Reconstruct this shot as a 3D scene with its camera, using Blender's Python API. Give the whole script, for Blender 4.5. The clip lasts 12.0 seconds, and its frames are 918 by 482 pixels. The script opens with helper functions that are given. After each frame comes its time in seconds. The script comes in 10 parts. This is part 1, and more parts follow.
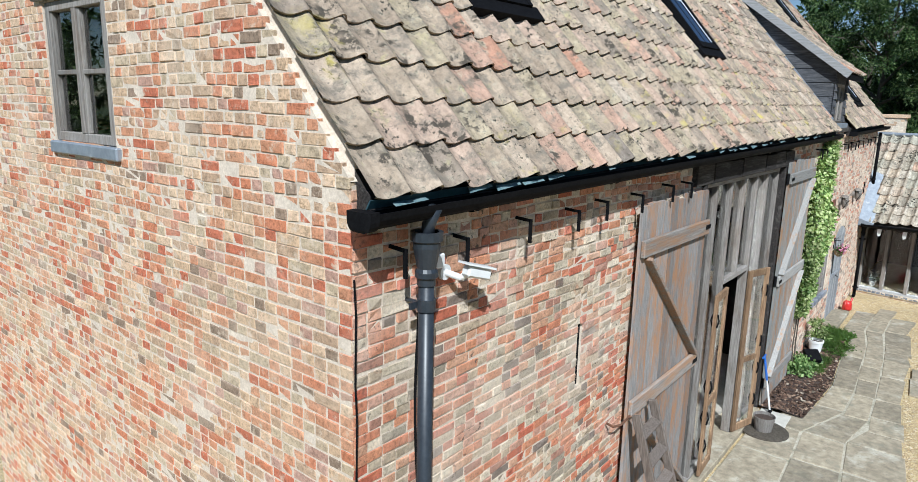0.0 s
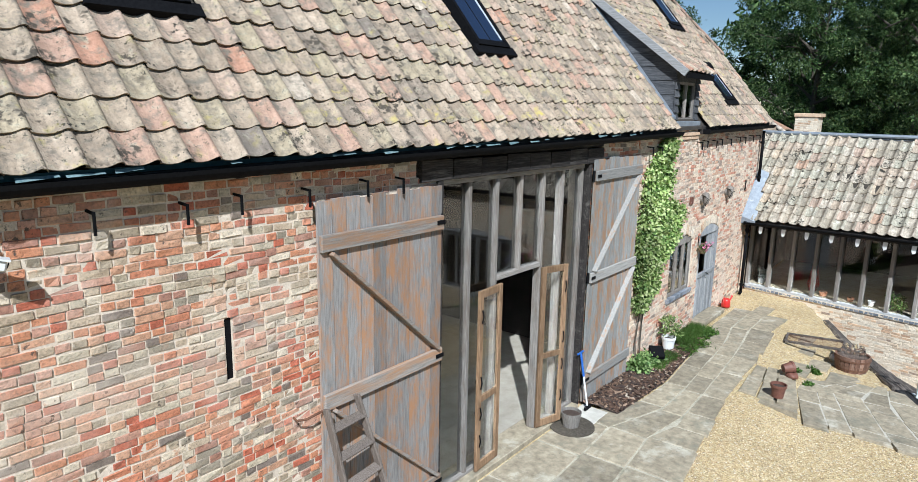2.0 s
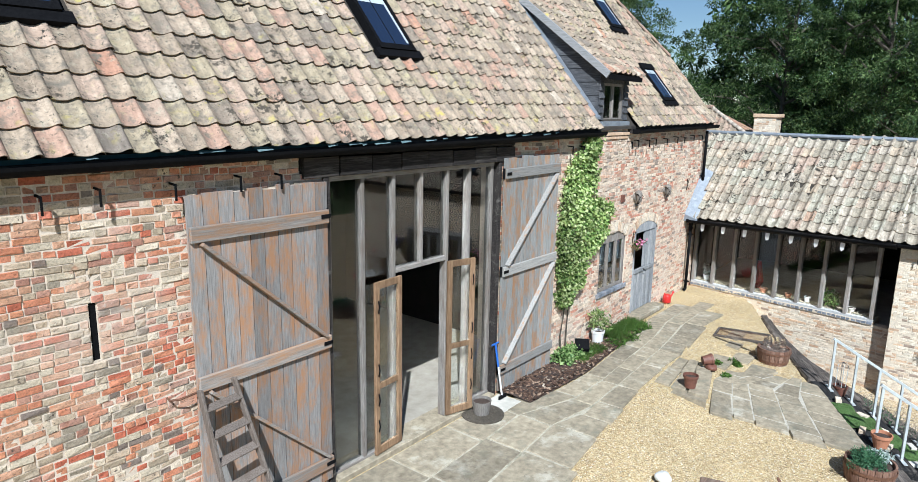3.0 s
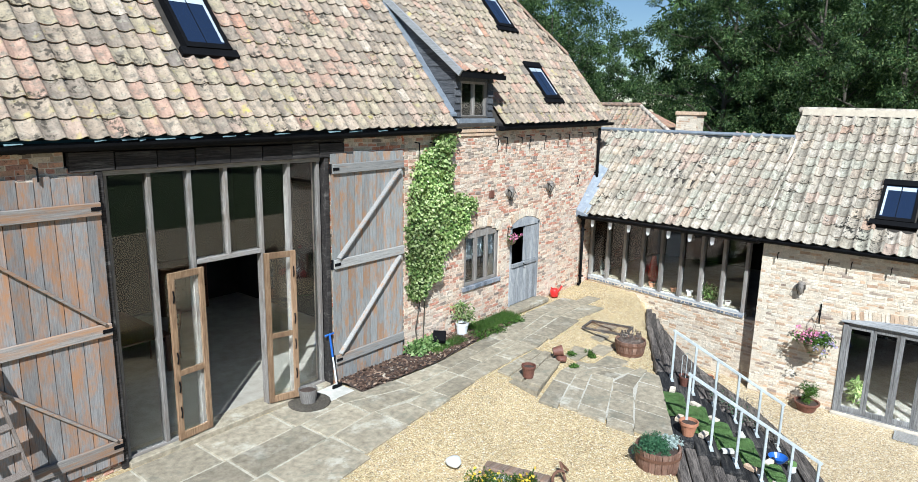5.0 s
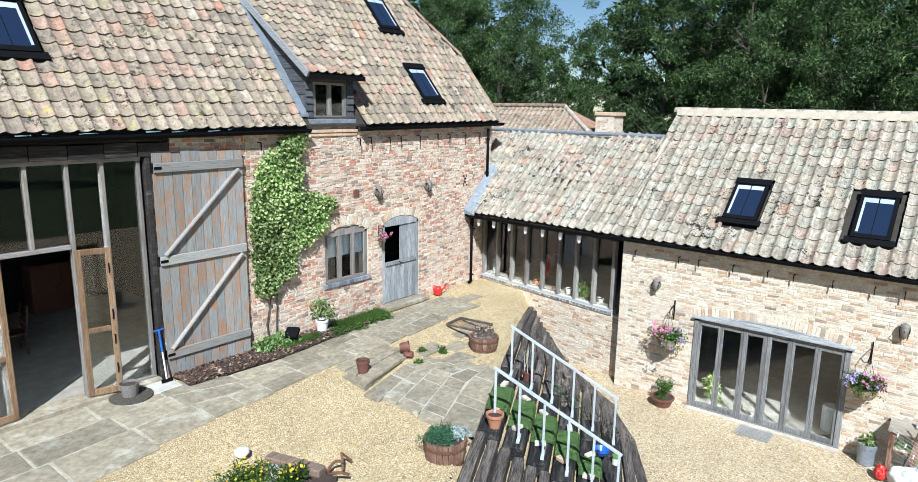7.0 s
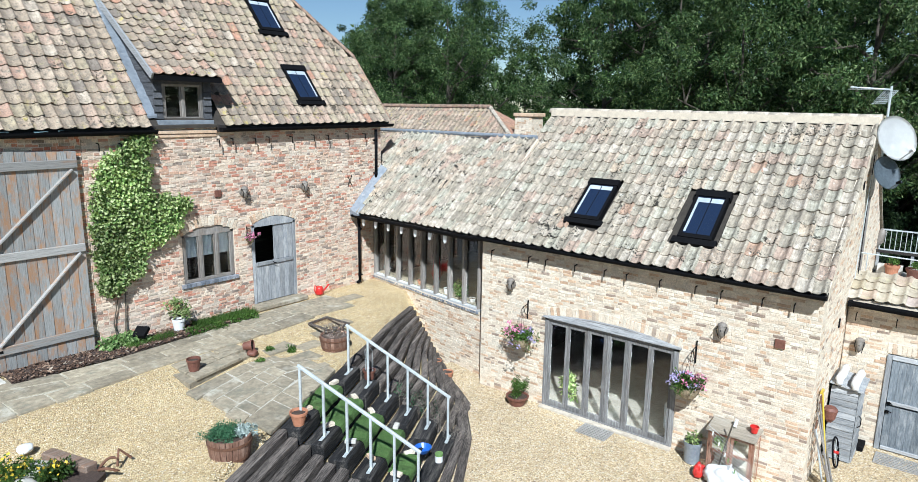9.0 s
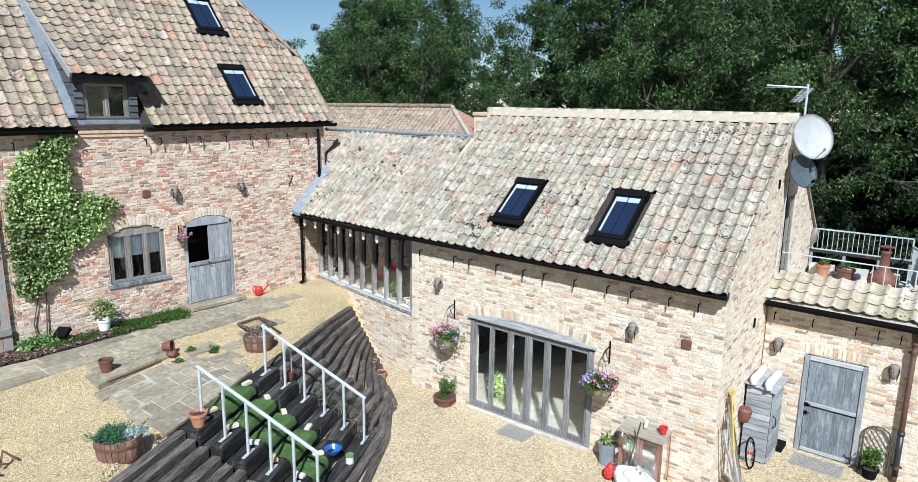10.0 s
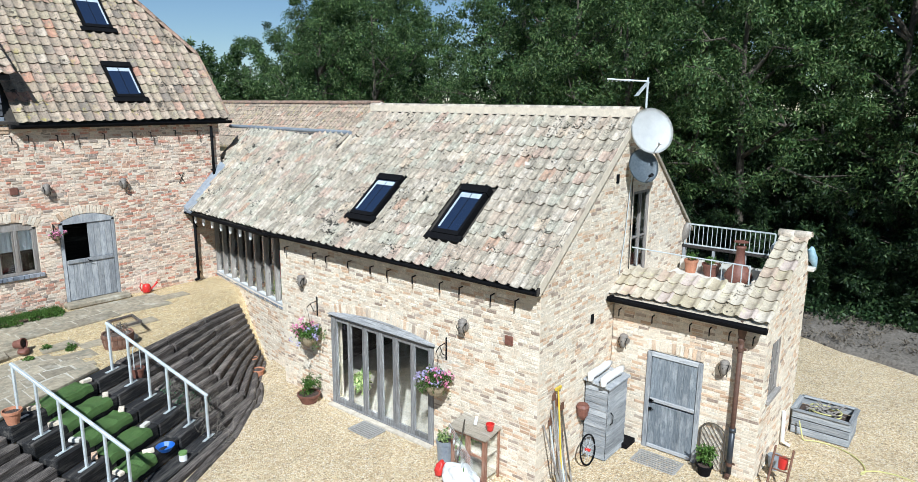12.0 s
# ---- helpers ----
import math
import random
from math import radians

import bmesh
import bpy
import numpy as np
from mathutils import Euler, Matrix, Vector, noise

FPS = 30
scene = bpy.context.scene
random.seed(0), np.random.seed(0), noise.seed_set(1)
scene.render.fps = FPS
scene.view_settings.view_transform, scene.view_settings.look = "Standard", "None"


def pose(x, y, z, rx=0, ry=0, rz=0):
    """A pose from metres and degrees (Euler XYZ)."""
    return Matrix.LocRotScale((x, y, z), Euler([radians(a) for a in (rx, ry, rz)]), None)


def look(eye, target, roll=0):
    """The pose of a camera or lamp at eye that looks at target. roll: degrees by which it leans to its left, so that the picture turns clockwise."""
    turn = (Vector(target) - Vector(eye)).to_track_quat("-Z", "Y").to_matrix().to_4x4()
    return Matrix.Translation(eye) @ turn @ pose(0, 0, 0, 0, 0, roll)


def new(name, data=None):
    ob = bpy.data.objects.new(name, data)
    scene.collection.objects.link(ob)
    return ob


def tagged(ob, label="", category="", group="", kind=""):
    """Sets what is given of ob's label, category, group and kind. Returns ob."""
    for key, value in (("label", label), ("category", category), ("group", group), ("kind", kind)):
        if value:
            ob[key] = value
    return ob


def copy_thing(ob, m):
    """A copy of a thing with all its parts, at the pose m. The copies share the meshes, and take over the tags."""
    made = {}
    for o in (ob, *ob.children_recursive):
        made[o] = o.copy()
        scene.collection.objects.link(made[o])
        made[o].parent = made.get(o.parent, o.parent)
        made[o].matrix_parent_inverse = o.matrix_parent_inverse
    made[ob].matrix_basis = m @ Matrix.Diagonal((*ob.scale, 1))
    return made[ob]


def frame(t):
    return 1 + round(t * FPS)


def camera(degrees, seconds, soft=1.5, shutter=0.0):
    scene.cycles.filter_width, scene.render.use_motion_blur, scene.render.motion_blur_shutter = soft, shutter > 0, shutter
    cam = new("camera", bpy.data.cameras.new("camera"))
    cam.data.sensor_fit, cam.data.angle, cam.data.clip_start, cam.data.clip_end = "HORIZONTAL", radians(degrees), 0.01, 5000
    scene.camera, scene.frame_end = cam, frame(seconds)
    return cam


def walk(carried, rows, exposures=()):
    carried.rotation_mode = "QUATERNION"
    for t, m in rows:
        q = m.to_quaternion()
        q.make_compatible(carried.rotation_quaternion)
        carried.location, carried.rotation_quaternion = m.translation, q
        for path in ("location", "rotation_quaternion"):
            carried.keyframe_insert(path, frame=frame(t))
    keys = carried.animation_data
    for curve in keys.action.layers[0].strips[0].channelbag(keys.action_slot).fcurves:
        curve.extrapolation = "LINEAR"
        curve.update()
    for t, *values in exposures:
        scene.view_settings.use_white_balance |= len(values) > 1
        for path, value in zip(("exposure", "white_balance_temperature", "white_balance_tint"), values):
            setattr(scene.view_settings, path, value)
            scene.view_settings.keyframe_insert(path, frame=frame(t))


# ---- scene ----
cam = camera(70.5, 12.0, soft=0.7)
PATH = [
    (0, (-2.332, -2.524, 5.017), (-0.808, -1.295, 4.609), 1.3),
    (0.5, (-1.8, -2.999, 5.034), (-0.273, -1.775, 4.622), 1.25),
    (1, (-1.291, -3.58, 5.022), (0.238, -2.357, 4.618), 1.1),
    (1.5, (-0.825, -4.22, 5.028), (0.708, -3.0, 4.626), 1.1),
    (2, (-0.479, -4.892, 5.019), (1.056, -3.674, 4.617), 1.1),
    (2.5, (-0.222, -5.631, 5.028), (1.313, -4.413, 4.628), 1.0),
    (3, (0.066, -6.285, 5.043), (1.6, -5.066, 4.643), 1.1),
    (5, (1.661, -8.815, 5.08), (3.195, -7.598, 4.675), 1.1),
    (5.5, (2.1, -9.501, 5.063), (3.634, -8.282, 4.662), 1.0),
    (6, (2.536, -10.177, 5.064), (4.07, -8.958, 4.666), 1.0),
    (6.5, (2.965, -10.81, 5.105), (4.499, -9.591, 4.705), 1.0),
    (7, (3.46, -11.498, 5.111), (4.994, -10.279, 4.711), 1.0),
    (9, (5.512, -14.245, 5.164), (7.04, -13.017, 4.767), 0.9),
    (9.5, (6.074, -14.884, 5.186), (7.601, -13.656, 4.787), 0.8),
    (10, (6.657, -15.537, 5.175), (8.182, -14.306, 4.777), 0.8),
    (10.5, (7.225, -16.197, 5.176), (8.747, -14.963, 4.776), 0.7),
    (11, (7.774, -16.814, 5.163), (9.293, -15.576, 4.762), 0.6),
    (11.5, (8.29, -17.399, 5.16), (9.808, -16.16, 4.757), 0.6),
    (12, (8.759, -18.005, 5.165), (10.275, -16.765, 4.76), 0.5),
]
walk(cam, [(t, look(eye, target, roll)) for t, eye, target, roll in PATH], [(0, 0.34, 5760, 6), (3, 0.55, 5740, 6), (5.5, 0.63, 5690, 5), (12, 0.48, 5670, 5)])

# ---- light ----
SUN_WAY = Vector((1.2, 1.0, -1.5)).normalized()     # the way the sunlight travels
world = bpy.data.worlds.new("sky")
scene.world = world
world.use_nodes = True
_nt = world.node_tree
_sky = _nt.nodes.new("ShaderNodeTexSky")
_sky.sky_type = "NISHITA"
_sky.sun_disc = False
_sky.sun_elevation = math.asin(-SUN_WAY.z)
_sky.sun_rotation = math.atan2(-SUN_WAY.x, -SUN_WAY.y)
_sky.air_density, _sky.dust_density, _sky.ozone_density = 1.0, 0.0, 2.6
_bg = _nt.nodes["Background"]
_bg.inputs["Strength"].default_value = 0.054
_nt.links.new(_sky.outputs["Color"], _bg.inputs["Color"])

sun_data = bpy.data.lights.new("sun", "SUN")
sun_data.energy = 5.0
sun_data.angle = radians(0.53)
sun_data.color = (1.0, 0.98, 0.945)
sun = new("sun", sun_data)
sun.matrix_world = look((-20, -20, 30), Vector((-20, -20, 30)) + SUN_WAY)


# ---- building helpers ----
def thing(name, loc, label="", category="", group="", kind=""):
    """An Empty at the base of a thing with parts."""
    ob = new(name)
    ob.location = loc
    ob.empty_display_size = 0.1
    return tagged(ob, label, category, group, kind)


def base_of(ob):
    m = ob.matrix_basis.copy()
    while ob.parent:
        m = ob.parent.matrix_basis @ ob.matrix_parent_inverse @ m
        ob = ob.parent
    return m


def attach(ob, parent):
    """Parents ob and leaves it where it is."""
    ob.parent = parent
    ob.matrix_parent_inverse = base_of(parent).inverted()
    return ob


def mesh_of(name, bm, material, smooth=False):
    me = bpy.data.meshes.new(name)
    bmesh.ops.recalc_face_normals(bm, faces=bm.faces)
    bm.to_mesh(me)
    bm.free()
    if smooth:
        me.polygons.foreach_set("use_smooth", [True] * len(me.polygons))
    for m in material if isinstance(material, (list, tuple)) else [material]:
        me.materials.append(m)
    return me


def part(name, bm, material, parent=None, label="", smooth=False):
    ob = new(name, mesh_of(name, bm, material, smooth))
    if label:
        ob["label"] = label
    if parent is not None:
        attach(ob, parent)
    return ob


def solid(name, bm, material, label, category, kind="", group="", smooth=False):
    return tagged(part(name, bm, material, None, "", smooth), label, category, group, kind)


HEX = ((0, 3, 2, 1), (4, 5, 6, 7), (0, 1, 5, 4), (1, 2, 6, 5), (2, 3, 7, 6), (3, 0, 4, 7))


def hexa(bm, pts):
    v = [bm.verts.new(p) for p in pts]
    return [bm.faces.new([v[i] for i in f]) for f in HEX]


def box(bm, x0, x1, y0, y1, z0, z1, bevel=0.0):
    fs = hexa(bm, [(x0, y0, z0), (x1, y0, z0), (x1, y1, z0), (x0, y1, z0), (x0, y0, z1), (x1, y0, z1), (x1, y1, z1), (x0, y1, z1)])
    if bevel:
        es = list({e for f in fs for e in f.edges})
        bmesh.ops.bevel(bm, geom=es, offset=bevel, segments=1, affect="EDGES", profile=0.5)
    return bm


def beam(bm, a, b, w, h, up=(0, 0, 1), bevel=0.0):
    """A bar from a to b, w wide and h high about its axis."""
    a, b = Vector(a), Vector(b)
    d = (b - a).normalized()
    s = d.cross(Vector(up))
    if s.length < 1e-4:
        s = d.cross(Vector((1, 0, 0)))
    s.normalize()
    u = s.cross(d).normalized()
    pts = [p + s * i * w / 2 + u * j * h / 2 for p in (a, b) for i, j in ((-1, -1), (1, -1), (1, 1), (-1, 1))]
    fs = hexa(bm, pts)
    if bevel:
        es = list({e for f in fs for e in f.edges})
        bmesh.ops.bevel(bm, geom=es, offset=bevel, segments=1, affect="EDGES", profile=0.5)
    return bm


def tube(bm, pts, radii, sides=10, caps=True):
    """A round bar through pts."""
    pts = [Vector(p) for p in pts]
    if not isinstance(radii, (list, tuple)):
        radii = [radii] * len(pts)
    rings = []
    ref = None
    for i, p in enumerate(pts):
        d = (pts[min(i + 1, len(pts) - 1)] - pts[max(i - 1, 0)]).normalized()
        if ref is None:
            ref = Vector((0, 0, 1)) if abs(d.z) < 0.9 else Vector((1, 0, 0))
        s = d.cross(ref).normalized()
        ref = s.cross(d).normalized()
        rings.append([bm.verts.new(p + (s * math.cos(k * math.tau / sides) + ref * math.sin(k * math.tau / sides)) * radii[i]) for k in range(sides)])
    for a, b in zip(rings, rings[1:]):
        for k in range(sides):
            bm.faces.new((a[k], a[(k + 1) % sides], b[(k + 1) % sides], b[k]))
    if caps:
        bm.faces.new(rings[0][::-1])
        bm.faces.new(rings[-1])
    return bm


def lathe(bm, centre, profile, sides=20, top=False):
    """A turned form: profile of (radius, height)."""
    c = Vector(centre)
    rings = [[bm.verts.new(c + Vector((r * math.cos(k * math.tau / sides), r * math.sin(k * math.tau / sides), z))) for k in range(sides)] for r, z in profile]
    for a, b in zip(rings, rings[1:]):
        for k in range(sides):
            bm.faces.new((a[k], a[(k + 1) % sides], b[(k + 1) % sides], b[k]))
    bm.faces.new(rings[0][::-1])
    if top:
        bm.faces.new(rings[-1])
    return bm


def prism(bm, poly, lift):
    """A plan polygon (3D points) pushed along lift."""
    lift = Vector(lift)
    lo = [bm.verts.new(p) for p in poly]
    hi = [bm.verts.new(Vector(p) + lift) for p in poly]
    bm.faces.new(lo[::-1])
    bm.faces.new(hi)
    for i in range(len(poly)):
        j = (i + 1) % len(poly)
        bm.faces.new((lo[i], lo[j], hi[j], hi[i]))
    return bm


def bmn():
    return bmesh.new()


def bulk(name, verts, faces, material, smooth=False):
    """A large joined mesh from arrays."""
    me = bpy.data.meshes.new(name)
    me.from_pydata(np.asarray(verts, float).tolist(), [], np.asarray(faces, int).tolist())
    if smooth:
        me.polygons.foreach_set("use_smooth", [True] * len(me.polygons))
    me.materials.append(material)
    me.update()
    return me


# ---- materials ----
def _start(name, rough, metal=0.0, spec=0.5):
    m = bpy.data.materials.new(name)
    m.use_nodes = True
    nt = m.node_tree
    b = nt.nodes["Principled BSDF"]
    b.inputs["Roughness"].default_value = rough
    b.inputs["Metallic"].default_value = metal
    b.inputs["Specular IOR Level"].default_value = spec
    return m, nt, b


GRAIN_TURN = math.atan2(4.24, 8.44) - math.pi / 2      # the grain of the sleepers runs along their slanting rows


def _at(nt, stretch=(1, 1, 1), turn=0.0):
    g = nt.nodes.new("ShaderNodeNewGeometry")
    mp = nt.nodes.new("ShaderNodeMapping")
    mp.vector_type = "TEXTURE"
    mp.inputs["Scale"].default_value = [1 / k for k in stretch]
    mp.inputs["Rotation"].default_value = (0, 0, turn)
    nt.links.new(g.outputs["Position"], mp.inputs["Vector"])
    return mp.outputs["Vector"]


def _noise(nt, at, scale, detail=4.0, rough=0.6):
    n = nt.nodes.new("ShaderNodeTexNoise")
    n.inputs["Scale"].default_value = scale
    n.inputs["Detail"].default_value = detail
    n.inputs["Roughness"].default_value = rough
    nt.links.new(at, n.inputs["Vector"])
    return n.outputs["Fac"]


def _ramp(nt, fac, stops, interp="LINEAR"):
    r = nt.nodes.new("ShaderNodeValToRGB")
    r.color_ramp.interpolation = interp
    e = r.color_ramp.elements
    while len(e) < len(stops):
        e.new(0.5)
    for i, (p, c) in enumerate(stops):
        e[i].position = p
        e[i].color = (c, c, c, 1) if isinstance(c, (int, float)) else (*c, 1)
    nt.links.new(fac, r.inputs["Fac"])
    return r.outputs["Color"]


def _mix(nt, fac, a, b, mode="MIX"):
    n = nt.nodes.new("ShaderNodeMix")
    n.data_type = "RGBA"
    n.blend_type = mode
    for sock, val in ((n.inputs[0], fac), (n.inputs[6], a), (n.inputs[7], b)):
        if isinstance(val, (int, float)):
            sock.default_value = val
        elif isinstance(val, tuple):
            sock.default_value = (*val, 1)
        else:
            nt.links.new(val, sock)
    return n.outputs[2]


def _bump(nt, b, height, strength, dist=0.01):
    n = nt.nodes.new("ShaderNodeBump")
    n.inputs["Strength"].default_value = strength
    n.inputs["Distance"].default_value = dist
    nt.links.new(height, n.inputs["Height"])
    nt.links.new(n.outputs["Normal"], b.inputs["Normal"])


def _random(nt, by):
    if by == "object":
        return nt.nodes.new("ShaderNodeObjectInfo").outputs["Random"]
    return nt.nodes.new("ShaderNodeNewGeometry").outputs["Random Per Island"]


def plain(name, dark, light, scale=12.0, rough=0.7, metal=0.0, bump=0.3, dist=0.004, stretch=(1, 1, 1), spec=0.5, stains=(), by=None, spread=0.25):
    """A surface with grain between two tones, stains (colour, scale, from, to), fine relief, and some spread from piece to piece."""
    m, nt, b = _start(name, rough, metal, spec)
    at = _at(nt, stretch)
    fine = _noise(nt, at, scale, 6, 0.65)
    col = _ramp(nt, fine, [(0.3, dark), (0.7, light)])
    col = _mix(nt, 0.5, col, _ramp(nt, _noise(nt, _at(nt), scale * 0.13, 3), [(0.3, 0.6), (0.7, 1.0)]), "MULTIPLY")
    for c, s, lo, hi in stains:
        col = _mix(nt, _ramp(nt, _noise(nt, at, s, 5, 0.7), [(lo, 0.0), (hi, 1.0)]), col, c)
    if by:
        col = _mix(nt, 1.0, col, _ramp(nt, _random(nt, by), [(0.0, 1 - spread), (1.0, 1 + spread * 0.4)]), "MULTIPLY")
    nt.links.new(col, b.inputs["Base Color"])
    if bump:
        _bump(nt, b, fine, bump, dist)
    return m


def pieces(name, tones, by, rough=0.88, grain=45.0, stains=(), bump=0.5, dist=0.006, wash=None, patches=(), mottle=0.6, speckle=0.75, streak=None):
    """Bricks or tiles: one tone for each piece out of tones (weight, colour), mottled, stained, with patches of specks."""
    m, nt, b = _start(name, rough, 0, 0.25)
    at = _at(nt)
    total = sum(w for w, _ in tones)
    stops, p = [], 0.0
    for w, c in tones:
        stops.append((p, c))
        p += w / total
    col = _ramp(nt, _random(nt, by), stops, "CONSTANT")
    fine = _noise(nt, at, grain, 6, 0.7)
    mid = _noise(nt, at, grain * 0.22, 4, 0.65)
    col = _mix(nt, speckle, col, _ramp(nt, fine, [(0.3, 0.35), (0.5, 1.0), (0.72, 1.35)]), "MULTIPLY")
    col = _mix(nt, mottle, col, _ramp(nt, mid, [(0.3, 0.45), (0.7, 1.25)]), "MULTIPLY")
    two = _noise(nt, _at(nt, streak) if streak else at, 30 if streak else grain * 0.09, 3, 0.5)
    col = _mix(nt, mottle * 0.8, col, _ramp(nt, two, [(0.34, (0.66, 0.63, 0.59) if streak else (0.74, 0.70, 0.65)), (0.66, (1.2, 1.2, 1.2))]), "MULTIPLY")
    if wash:
        c, s, lo, hi = wash
        col = _mix(nt, _ramp(nt, _noise(nt, at, s, 4), [(lo, 0.0), (hi, 0.75)]), col, c)
    for c, s, lo, hi in stains:
        col = _mix(nt, _ramp(nt, _noise(nt, at, s, 5, 0.7), [(lo, 0.0), (hi, 1.0)]), col, c)
    for c, s1, lo1, hi1, s2, lo2, hi2 in patches:
        where = _ramp(nt, _noise(nt, at, s1, 3), [(lo1, 0.0), (hi1, 1.0)])
        fleck = _ramp(nt, _noise(nt, at, s2, 5, 0.65), [(lo2, 0.0), (hi2, 1.0)])
        col = _mix(nt, _mix(nt, 1.0, where, fleck, "MULTIPLY"), col, c)
    nt.links.new(col, b.inputs["Base Color"])
    _bump(nt, b, fine, bump, dist)
    return m


RED_TONES = [(1.6, (0.484, 0.148, 0.087)), (1.6, (0.551, 0.227, 0.131)), (1.2, (0.520, 0.407, 0.291)), (1.1, (0.418, 0.337, 0.241)), (1.6, (0.569, 0.324, 0.207)), (1.1, (0.563, 0.478, 0.357)),
             (0.5, (0.230, 0.182, 0.150)), (1.3, (0.581, 0.262, 0.148)), (1.0, (0.678, 0.570, 0.434)), (1.1, (0.399, 0.211, 0.153)), (0.7, (0.345, 0.293, 0.223)), (0.8, (0.532, 0.298, 0.216))]
PINK_TONES = [(1.1, (0.548, 0.262, 0.182)), (1.5, (0.678, 0.508, 0.391)), (1.5, (0.588, 0.446, 0.345)), (0.8, (0.475, 0.296, 0.218)), (1.5, (0.746, 0.610, 0.471)),
              (0.6, (0.311, 0.251, 0.207)), (1.2, (0.655, 0.554, 0.443)), (1.0, (0.616, 0.395, 0.282)), (0.8, (0.475, 0.390, 0.310))]
BUFF_TONES = [(2.6, (0.690, 0.590, 0.465)), (1.6, (0.620, 0.500, 0.375)), (2.4, (0.730, 0.640, 0.515)), (0.7, (0.500, 0.345, 0.232)), (1.1, (0.620, 0.440, 0.300)),
              (0.35, (0.330, 0.255, 0.200)), (1.3, (0.680, 0.610, 0.500)), (0.5, (0.460, 0.375, 0.300))]
OLD_TILES = [(2.2, (0.397, 0.313, 0.231)), (1.7, (0.340, 0.266, 0.197)), (1.4, (0.446, 0.353, 0.266)), (0.85, (0.436, 0.284, 0.210)), (0.26, (0.446, 0.248, 0.169)),
             (1.3, (0.380, 0.313, 0.217)), (0.9, (0.289, 0.231, 0.179)), (1.1, (0.431, 0.317, 0.242)), (0.1, (0.406, 0.222, 0.154)), (0.25, (0.487, 0.404, 0.318)), (0.3, (0.228, 0.189, 0.156))]
PALE_TILES = [(2.2, (0.420, 0.362, 0.285)), (1.5, (0.375, 0.330, 0.258)), (1.6, (0.470, 0.412, 0.335)), (1.1, (0.425, 0.345, 0.268)), (0.12, (0.425, 0.290, 0.208)), (0.5, (0.420, 0.318, 0.250)),
              (1.4, (0.405, 0.378, 0.302)), (0.9, (0.320, 0.280, 0.222)), (0.6, (0.490, 0.400, 0.300))]
BLACK_MOSS = (0.035, 0.032, 0.026)
LICHEN = [((0.48, 0.44, 0.33), 11.0, 0.56, 0.76), ((0.44, 0.40, 0.19), 5.0, 0.60, 0.80), ((0.185, 0.158, 0.125), 7.0, 0.50, 0.66), ((0.10, 0.085, 0.065), 22.0, 0.57, 0.68), ((0.10, 0.086, 0.065), 85.0, 0.63, 0.74)]
TILE_PATCHES = [((0.075, 0.062, 0.048), 2.6, 0.56, 0.62, 13.0, 0.50, 0.56), (BLACK_MOSS, 1.8, 0.58, 0.66, 24.0, 0.57, 0.61), (BLACK_MOSS, 1.3, 0.44, 0.56, 40.0, 0.635, 0.66), ((0.46, 0.38, 0.10), 1.1, 0.5, 0.66, 6.0, 0.56, 0.68)]
PALE_PATCHES = [(BLACK_MOSS, 0.8, 0.57, 0.61, 9.0, 0.56, 0.58), (BLACK_MOSS, 2.0, 0.565, 0.61, 19.0, 0.55, 0.57), ((0.12, 0.11, 0.095), 1.1, 0.46, 0.62, 30.0, 0.56, 0.62), ((0.58, 0.55, 0.48), 1.3, 0.5, 0.66, 7.0, 0.6, 0.7)]
LIMEWASH = ((0.68, 0.58, 0.49), 1.1, 0.52, 0.80)
SMEAR = ((0.62, 0.50, 0.38), 11.0, 0.56, 0.70)
SOOT = ((0.13, 0.105, 0.09), 3.0, 0.64, 0.80)
CHIPS = [((0.72, 0.63, 0.53), 0.8, 0.52, 0.64, 4.5, 0.62, 0.70), ((0.10, 0.075, 0.06), 1.3, 0.45, 0.6, 21.0, 0.58, 0.64), ((0.50, 0.20, 0.10), 1.2, 0.5, 0.62, 7.0, 0.58, 0.68)]
M_RED = {k: pieces("weathered_red_brick_" + k, RED_TONES, k, stains=[SOOT], wash=((0.72, 0.61, 0.50), 0.9, 0.47, 0.80), patches=CHIPS, bump=0.9, dist=0.011, mottle=0.42) for k in ("object", "island")}
# paler tones of the barn brick, used on the gable
GABLE_TONES = [(1.1, (0.509, 0.167, 0.094)), (1.5, (0.570, 0.273, 0.157)), (1.6, (0.591, 0.414, 0.267)), (1.2, (0.509, 0.352, 0.235)), (1.2, (0.611, 0.326, 0.196)), (1.0, (0.529, 0.414, 0.282)),
               (0.4, (0.306, 0.220, 0.157)), (1.3, (0.672, 0.484, 0.329)), (0.8, (0.560, 0.220, 0.118)), (0.7, (0.489, 0.299, 0.227))]
M_GABLE = {k: pieces("paler_gable_brick_" + k, GABLE_TONES, k, stains=[SMEAR], wash=((0.68, 0.56, 0.42), 1.0, 0.52, 0.84), patches=CHIPS[:1], bump=0.9, dist=0.010, mottle=0.35) for k in ("object", "island")}
M_PINK = pieces("pinkish_brick", PINK_TONES, "island", stains=[SMEAR], wash=LIMEWASH, patches=CHIPS, bump=0.8, dist=0.01, mottle=0.4)
